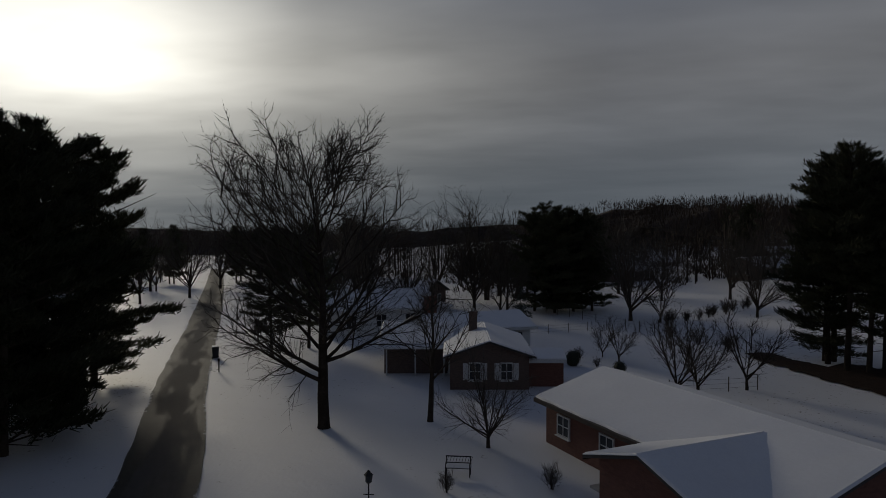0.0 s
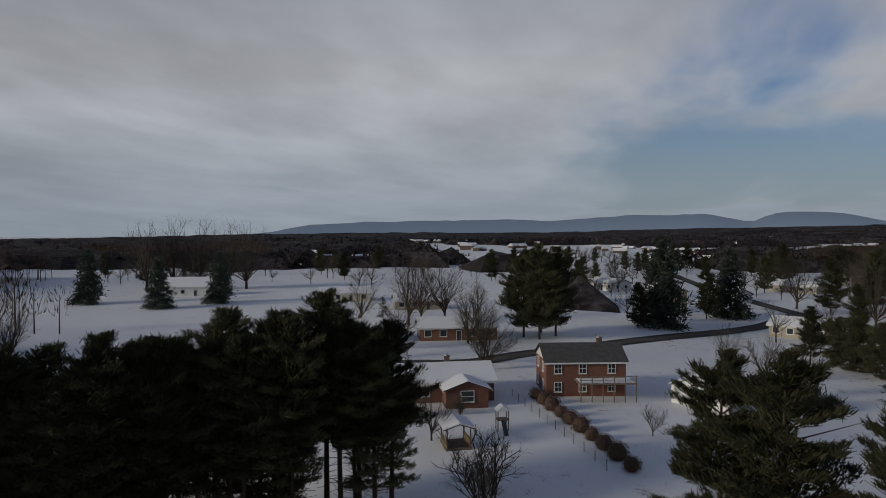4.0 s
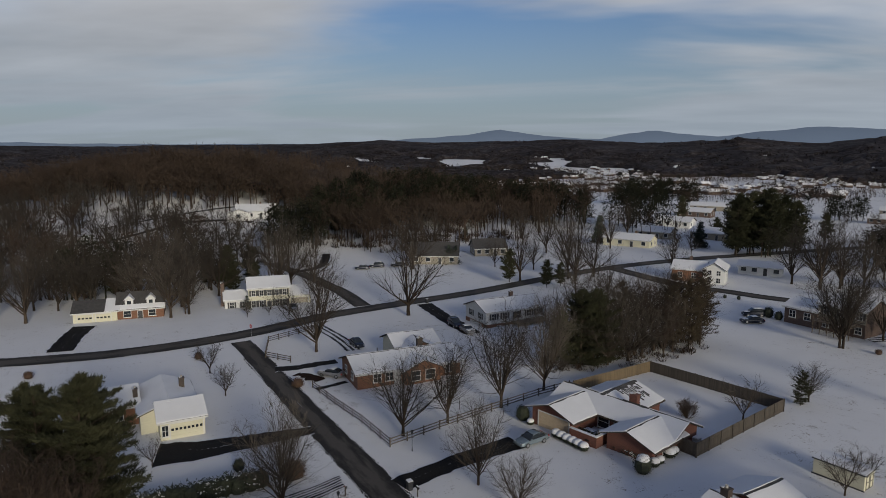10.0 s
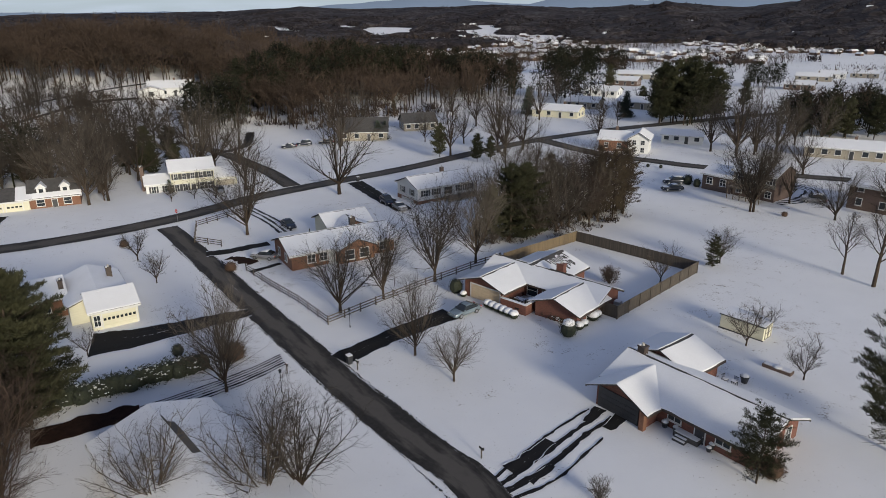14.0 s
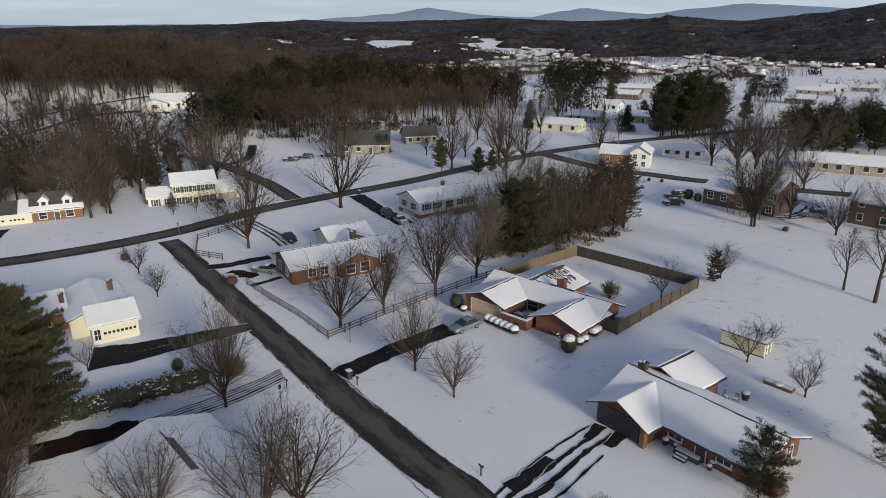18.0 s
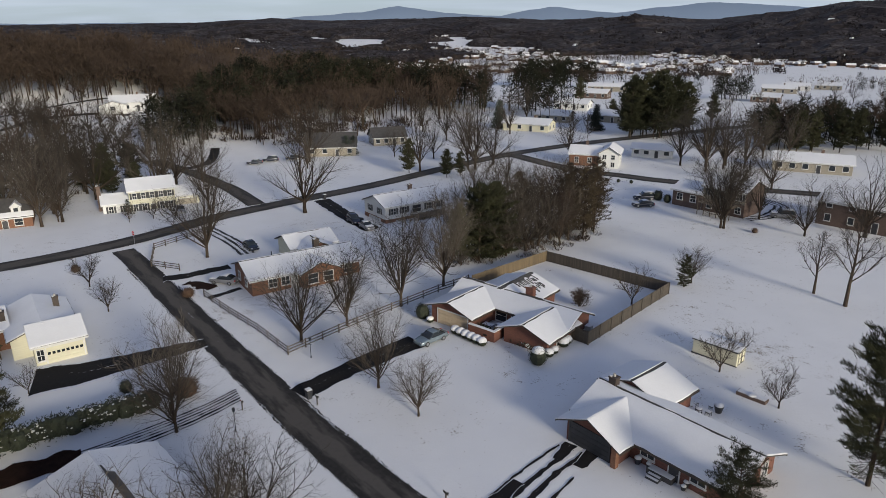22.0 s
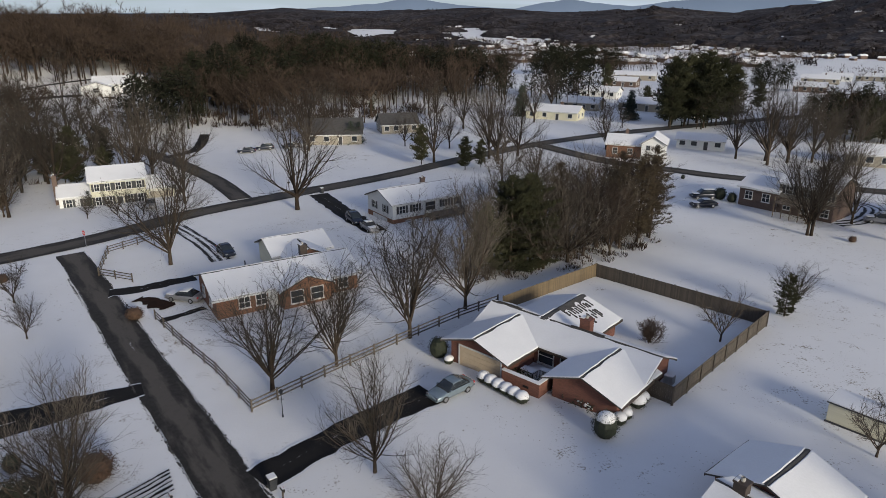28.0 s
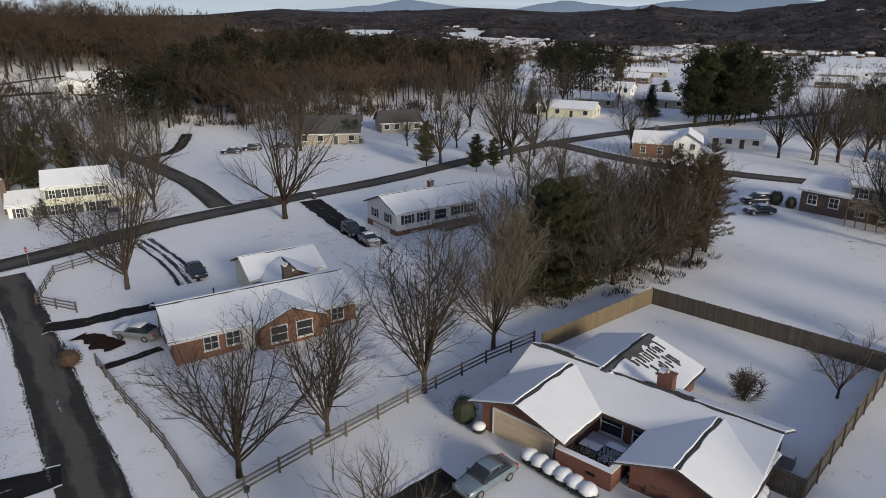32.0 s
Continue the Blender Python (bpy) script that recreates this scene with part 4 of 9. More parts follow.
# the house with the walled court
def court_house():
    h = thing("courtyard_house", -5.0, 78.3, -38.6, "low red-brick house with snowy gables round a walled court", "house")
    left, right, main, rear = (0.4, 0.5, 7.0, 7.2), (11.8, 1.0, 18.0, 7.2), (0.2, 5.2, 18.1, 10.8), (2.0, 8.1, 10.4, 15.2)
    block_house(h, left, BRICK, 1, 2.5, 3.62, 0.75, True, 3, 0.02, DARKBROWN)
    block_house(h, right, BRICK, 1, 2.5, 3.62, 0.75, True, 4, 0.012, DARKBROWN)
    block_house(h, main, BRICK, 0, 2.5, 3.8, 0.55, True, 5, 0.035, DARKBROWN)
    block_house(h, rear, BRICK, 1, 2.5, 3.86, 0.5, True, 6, 0.06, DARKBROWN)
    garage_door(h, left, "front", 3.6, TANDOOR, 4.9, 2.1, 0)
    # court: brick walls with a coping, iron gate, planting and furniture
    cw = Shape().box(7.02, -0.1, -0.6, 11.1, 0.2, 1.75).box(10.8, 0.2, -0.6, 11.1, 2.6, 1.75)
    wall = part("court_wall", cw, BRICK, h, "brick garden wall closing the court")
    part("coping", Shape().box(7.02, -0.16, 1.75, 11.16, 0.26, 1.84).box(10.74, 0.26, 1.75, 11.16, 2.66, 1.84), SNOW, wall)
    part("wall_vent", Shape().box(9.4, -0.14, 0.9, 10.0, -0.1, 1.12), IRON, wall)
    window(h, main, "front", 8.2, 0.7, 1.6, 1.6, 3)
    window(h, main, "front", 10.3, 0.7, 0.9, 1.6, 1)
    window(h, right, "right", 2.6, 0.9, 0.9, 1.3, 2)
    window(h, main, "right", 2.0, 0.9, 1.1, 1.3, 2)
    window(h, main, "back", 4.0, 0.9, 1.3, 1.3, 2)
    window(h, rear, "right", 1.4, 0.5, 1.5, 1.8, 2)
    window(h, rear, "right", 3.2, 0.5, 1.5, 1.8, 2)
    window(h, rear, "back", 4.0, 0.8, 1.8, 1.4, 3)
    door(h, right, "left", 3.6, DARKPAINT)
    chimney(h, 10.6, 8.6, 3.0, 4.9, BRICK, 1.1, 0.75)
    # bare shingles where the snow has slid off the rear wing
    rnd = random.Random(12)
    slope = (3.86 - 2.5) / 4.2
    zz = lambda q: 3.86 - (q - 6.2) * slope + 0.16 + 0.125

    def bare_patch(pts):
        n = len(pts)
        vs = [(u, v, zz(u)) for u, v in pts] + [(u, v, zz(u) - 0.16) for u, v in pts]
        part("bare_shingles", Shape().add(vs, [tuple(range(n)), tuple(range(2 * n - 1, n - 1, -1))] + [(i, i + n, (i + 1) % n + n, (i + 1) % n) for i in range(n)]), SHINGLE, h, "wet dark shingles bared by melting snow")
    edge = [10.4 + 0.36 * k for k in range(13)]
    bare_patch([(6.23, v) for v in edge] + [(6.5 + 0.55 * rnd.random() + (0.5 if k % 3 == 0 else 0), v) for k, v in reversed(list(enumerate(edge)))])
    for k in range(11):
        v, u = 10.6 + 0.40 * k + rnd.uniform(-0.08, 0.08), 6.9 + 0.35 * rnd.random()
        for seg in range(rnd.choice((1, 2, 2))):
            ln, w = rnd.uniform(0.7, 1.4), rnd.uniform(0.12, 0.19)
            if u + ln < 10.3:
                bare_patch([(u, v), (u + 0.12, v - w), (u + ln * 0.5, v - w * 0.7), (u + ln - 0.1, v - w), (u + ln, v), (u + ln - 0.15, v + w), (u + ln * 0.5, v + w * 0.8), (u + 0.1, v + w)])
            u += ln + rnd.uniform(0.2, 0.5)
    for x0, x1, yy in ((9.2, 12.8, 8.06), (0.4, 3.4, 8.06)):
        s = Shape()
        n = 14
        top = 3.8 + 0.16 + 0.13
        for i in range(n):
            a, b = x0 + (x1 - x0) * i / n, x0 + (x1 - x0) * (i + 1) / n
            wd = 0.25 + 0.9 * rnd.random()
            sl = 1.3 / 2.8
            z1, z2 = top - (yy - 8.0) * sl, top - (yy + wd - 8.0) * sl
            s.add([(a, yy, z1), (b, yy, z1), (b, yy + wd, z2), (a, yy + wd, z2), (a, yy, z1 - 0.2), (b, yy, z1 - 0.2), (b, yy + wd, z2 - 0.2), (a, yy + wd, z2 - 0.2)],
                  [(0, 1, 2, 3), (4, 7, 6, 5), (0, 4, 5, 1), (1, 5, 6, 2), (2, 6, 7, 3), (3, 7, 4, 0)])
        part("bare_shingles", s, SHINGLE, h, "wet dark shingles bared by melting snow")
    return h


court_house()


# the brick house with the open front gable beside the street
def near_house():
    h = thing("ranch_house", 9.3, 51.0, -48.2, "long low red-brick ranch house with deep snow on its roof", "house")
    main, wing, rear = (0.0, 2.2, 15.2, 9.6), (0.2, 0.2, 5.8, 5.6), (-2.0, 8.6, 5.0, 13.6)
    block_house(h, main, BRICK, 0, 2.35, 3.9, 0.7, True, 21, 0.018, DARKBROWN)
    block_house(h, wing, BRICK, 1, 2.35, 3.65, 0.8, True, 22, 0.0, DARKBROWN)
    block_house(h, rear, BRICK, 1, 2.4, 3.7, 0.5, True, 23, 0.022, DARKBROWN)
    # carport mouth in the wing: its inner shade is a dark-painted door panel; and a brick pier
    garage_door(h, wing, "front", 2.6, DARKPAINT, 4.4, 2.1, 0, DARKPAINT)
    part("pier", Shape().box(5.5, -0.25, -0.5, 6.0, 0.25, 2.5), BRICK_TAN, h)
    for al in (7.6, 12.4):
        window(h, main, "front", al, 1.1, 1.3, 1.1, 2)
    door(h, main, "front", 10.2, DARKPAINT)
    for al in (3.0, 5.5):
        window(h, main, "right", al, 0.9, 1.0, 1.2)
    for al in (7.0, 10.0, 13.0):
        window(h, main, "back", al, 0.9, 1.2, 1.2)
    window(h, main, "left", 3.0, 0.9, 1.0, 1.2)
    s = Shape().box(9.2, 0.6, -0.4, 11.4, 2.2, 0.16).box(9.5, 0.1, -0.4, 11.1, 0.6, 0.0)
    part("step", s, CONCRETE, h)
    chimney(h, 0.9, 6.1, 3.4, 4.7, DARKBROWN, 0.8, 0.7)


near_house()


def brick_house():
    h = thing("brick_house", -31.5, 88.0, 34.0, "tan-brick ranch house with a projecting gable and snowy roof", "house")
    main, wing, rear, link = (0.0, 0.3, 17.6, 9.0), (7.4, -1.2, 13.4, 3.0), (10.4, 11.5, 18.4, 18.5), (11.5, 8.5, 17.0, 12.5)
    block_house(h, main, BRICK_TAN, 0, 2.6, 4.2, 0.5, True, 31, 0.022)
    block_house(h, wing, BRICK_TAN, 1, 2.6, 3.9, 0.45, True, 32, 0.0)
    block_house(h, link, BRICK_TAN, 1, 2.5, 3.8, 0.4, True, 35, 0.022)
    block_house(h, rear, YELLOW, 0, 2.5, 3.9, 0.5, True, 33, 0.022)
    for al in (3.2, 5.2, 15.6):
        window(h, main, "front", al, 0.9, 1.2, 1.25, 2)
    for al in (1.7, 4.2):
        window(h, wing, "front", al, 0.8, 1.5, 1.5, 3)
    window(h, wing, "right", 1.0, 0.9, 0.9, 1.2)
    for al in (2.5, 6.0):
        window(h, main, "left", al, 0.9, 1.0, 1.2)
        window(h, main, "right", al, 0.9, 1.0, 1.2)
    for al in (2.0, 5.0):
        window(h, rear, "front", al, 0.8, 1.2, 1.3)
        window(h, rear, "right", al, 0.8, 1.0, 1.2)
    door(h, main, "front", 6.6, TRIM)
    chimney(h, 12.6, 6.0, 3.2, 5.3, DARKBROWN, 0.9, 0.8)
    part("vent_pipe", Shape().lathe(5.0, 5.6, [(0.08, 3.8), (0.08, 4.7)], 8), IRON, h)


brick_house()


def garage_house():
    h = thing("cream_garage_house", -52.2, 66.0, 37.6, "cream house with a double garage under a snowy roof", "house")
    g, m, k = (1.1, 0.0, 6.6, 6.8), (-1.0, 3.4, 6.3, 14.5), (-8.5, 7.5, -1.0, 15.0)
    block_house(h, g, YELLOW, 0, 2.6, 4.0, 0.4, True, 41)
    block_house(h, m, YELLOW, 1, 2.6, 3.95, 0.4, True, 42)
    block_house(h, k, BRICK_TAN, 0, 2.7, 4.3, 0.4, True, 43)
    garage_door(h, g, "front", 3.25, YELLOW, 4.0, 2.1, 8)
    window(h, g, "front", 0.6, 0.6, 0.7, 1.4, 2)
    window(h, g, "right", 3.4, 0.9, 1.0, 1.2)
    window(h, m, "right", 7.6, 0.9, 1.0, 1.2)
    window(h, k, "front", 2.0, 0.9, 1.4, 1.2)
    window(h, k, "front", 5.0, 0.9, 1.2, 1.2)
    window(h, k, "left", 3.0, 0.9, 1.2, 1.2)
    chimney(h, 5.0, 10.5, 3.2, 4.6, DARKBROWN)
    chimney(h, -1.2, 9.0, 3.0, 4.5, DARKBROWN, 0.6, 0.9)
    deck = part("deck", Shape().box(-7.5, 4.62, 0.38, -2.35, 7.48, 0.49), DECKWOOD, h, "brown timber deck")
    for i in range(7):
        part("board", Shape().box(-7.5 + i * 0.75, 4.6, 0.5, -6.85 + i * 0.75, 7.5, 0.56), DECKWOOD, deck)
    part("deck_rail", Shape().bar((-7.5, 4.6, 1.4), (-2.3, 4.6, 1.4), 0.08, 0.06).bar((-7.5, 4.6, 0.9), (-2.3, 4.6, 0.9), 0.06, 0.05), DECKWOOD, deck)
    for i in range(5):
        part("post", Shape().box(-7.5 + i * 1.3, 4.56, -0.5, -7.4 + i * 1.3, 4.66, 1.45), DECKWOOD, deck)


garage_house()


def white_house():
    h = thing("white_house", -15.8, 125.5, 37.0, "white raised ranch house over a brick lower storey", "house", z=gz(-15, 128) - 1.6)
    b = (0, 0, 14.5, 8.6)
    block_house(h, b, WHITE, 0, 4.9, 6.5, 0.45, True, 51, 0.03)
    part("lower_wall", Shape().box(-0.03, -0.03, -0.6, 14.53, 8.63, 2.3), BRICK_TAN, h)
    for al in (1.8, 4.4, 10.4, 12.8):
        window(h, b, "front", al, 3.2, 1.1, 1.2, 2, DARKPAINT)
    window(h, b, "front", 7.4, 3.0, 2.0, 1.4, 3)
    for al in (2.4, 6.2):
        window(h, b, "left", al, 3.1, 0.9, 1.2, 2, DARKPAINT)
        window(h, b, "right", al, 3.1, 0.9, 1.2, 2)
    for al in (3.0, 8.0, 12.0):
        window(h, b, "front", al, 0.8, 1.0, 1.0, 2)
    garage_door(h, b, "left", 4.3, TRIM, 4.6, 2.0, 0)
    d = Shape().box(6.0, -2.8, 2.3, 13.5, -0.1, 2.45)
    deck = part("deck", d, DECKWOOD, h, "brown timber deck on posts")
    for i in range(6):
        x = 6.05 + i * 1.47
        part("post", Shape().box(x, -2.78, -0.6, x + 0.12, -2.66, 3.4), DECKWOOD, deck)
    part("deck_rail", Shape().bar((6, -2.72, 3.4), (13.5, -2.72, 3.4), 0.1, 0.08).bar((6, -2.72, 2.85), (13.5, -2.72, 2.85), 0.06, 0.06), DECKWOOD, deck)
    chimney(h, 9.0, 5.0, 5.6, 7.4, BRICK_DARK)


white_house()


def yellow_house():
    h = thing("two_storey_house", -73.0, 136.0, 29.0, "cream two-storey colonial house with dark shutters", "house", z=gz(-70, 140) - 0.8)
    m, l, r = (0, 0, 9.4, 7.6), (-5.4, 0.6, 0, 7.0), (9.4, 1.5, 14.6, 7.6)
    block_house(h, m, YELLOW, 0, 5.3, 7.2, 0.4, True, 61)
    block_house(h, l, WHITE, 0, 2.7, 4.3, 0.35, True, 62)
    block_house(h, r, YELLOW, 0, 2.8, 4.5, 0.35, True, 63)
    for al in (1.1, 2.9, 4.7, 6.5, 8.3):
        window(h, m, "front", al, 3.5, 0.8, 1.25, 2, DARKPAINT)
        if al != 4.7:
            window(h, m, "front", al, 0.8, 0.9, 1.5, 2, DARKPAINT)
    door(h, m, "front", 4.7, DARKPAINT)
    for al in (1.6, 4.4):
        window(h, l, "front", al, 0.8, 0.9, 1.4, 2, DARKPAINT)
    window(h, m, "left", 4.0, 3.5, 0.9, 1.2)
    window(h, m, "right", 4.0, 3.5, 0.9, 1.2)
    garage_door(h, r, "front", 2.6, BEIGE, 4.0, 2.1, 0)
    chimney(h, -5.75, 4.0, -0.5, 6.2, BRICK_DARK, 0.8, 1.4)
    part("porch_step", Shape().box(3.8, -1.4, -0.5, 5.6, -0.05, 0.1), CONCRETE, h)


yellow_house()


def dormer_house():
    h = thing("dormer_house", -103.5, 116.0, 29.5, "low house with a double garage, dark roof and two snowy dormers", "house", z=gz(-95, 120) - 0.4)
    g, m = (0, 0, 8.6, 8.0), (8.6, 0.4, 18.0, 8.4)
    block_house(h, g, YELLOW, 0, 2.6, 4.4, 0.4, False, 71)
    block_house(h, m, BRICK_TAN, 0, 2.7, 5.6, 0.4, False, 72)
    sl = Shape()
    rnd = random.Random(5)
    slope_slab(sl, 0, 6.2, 9.2, (-0.42, 2.6 - 0.18 + 0.17), (4.0, 4.4 + 0.17), 0.1, 0.3, rnd)
    part("roof_snow", sl, SNOW, h, "patch of snow on a dark roof")
    sl = Shape()
    slope_slab(sl, 0, 8.2, 18.4, (-0.05, 2.45 + 0.17), (1.2, 3.3 + 0.17), 0.1, 0.2, rnd)
    part("roof_snow", sl, SNOW, h, "band of snow along the eaves")
    garage_door(h, g, "front", 2.3, YELLOW, 2.9, 2.1, 4)
    garage_door(h, g, "front", 5.9, YELLOW, 2.9, 2.1, 4)
    for x in (11.0, 15.4):
        d = (x - 0.85, 1.2, x + 0.85, 4.5)
        ob = part("dormer", Shape().prism([(d[0], 2.9), (d[2], 2.9), (d[2], 4.5), (x, 5.3), (d[0], 4.5)], 1, d[1], d[3]), TRIM, h)
        part("dormer_snow", Shape().prism([(d[0] - 0.2, 4.35), (x, 5.32), (d[2] + 0.2, 4.35), (d[2] + 0.2, 4.5), (x, 5.47), (d[0] - 0.2, 4.5)][::-1], 1, d[1] - 0.2, d[3]), SNOW, ob)
        fr, gl, si, ra, mu = window_meshes(0.8, 1.0, 2)
        w = part("window", fr, None, h, at=pose(x, 1.15, 3.3))
        part("pane", gl, None, w)
    for al in (2.0, 7.0):
        window(h, m, "front", al, 0.9, 1.4, 1.3, 3)
    door(h, m, "front", 4.6, DARKPAINT)


dormer_house()


def right_house():
    h = thing("split_level_house", 44.0, 135.6, -48.0, "brown split-level house with snowy roofs", "house")
    lo, hi = (0, 0, 6.6, 7.4), (6.6, 0.3, 15.4, 8.0)
    block_house(h, lo, BRICK_DARK, 0, 3.4, 4.8, 0.45, True, 81)
    block_house(h, hi, BRICK_DARK, 0, 5.2, 6.8, 0.45, True, 82)
    part("upper_siding", Shape().box(6.55, 0.25, 2.7, 15.45, 0.33, 5.1), BEIGE, h)
    for al in (1.7, 4.7):
        window(h, lo, "front", al, 1.4, 1.2, 1.3)
    for al in (1.6, 4.6, 7.6):
        window(h, hi, "front", al, 3.5, 1.1, 1.2, 2, DARKPAINT)
        window(h, hi, "front", al, 0.8, 1.1, 1.2)
    window(h, lo, "left", 4, 1.4, 1.0, 1.2)
    door(h, hi, "left", 7.4, DARKPAINT)
    d = Shape().box(7.5, -3.4, 2.4, 14.5, 0.2, 2.55)
    deck = part("deck", d, DECKWOOD, h, "timber deck with lattice below")
    for i in range(6):
        part("post", Shape().box(7.6 + i * 1.34, -3.36, -0.6, 7.72 + i * 1.34, -3.24, 3.5), DECKWOOD, deck)
    for i in range(5):
        part("stair_tread", Shape().box(12.0 + i * 0.32, -4.5, 2.1 - i * 0.42, 12.3 + i * 0.32, -3.5, 2.16 - i * 0.42), DECKWOOD, deck)
    part("deck_rail", Shape().bar((7.5, -3.3, 3.5), (14.5, -3.3, 3.5), 0.1, 0.08).bar((7.5, -3.3, 2.95), (14.5, -3.3, 2.95), 0.06, 0.06), DECKWOOD, deck)
    chimney(h, 11.0, 5.0, 5.8, 7.8, BRICK_DARK)


right_house()

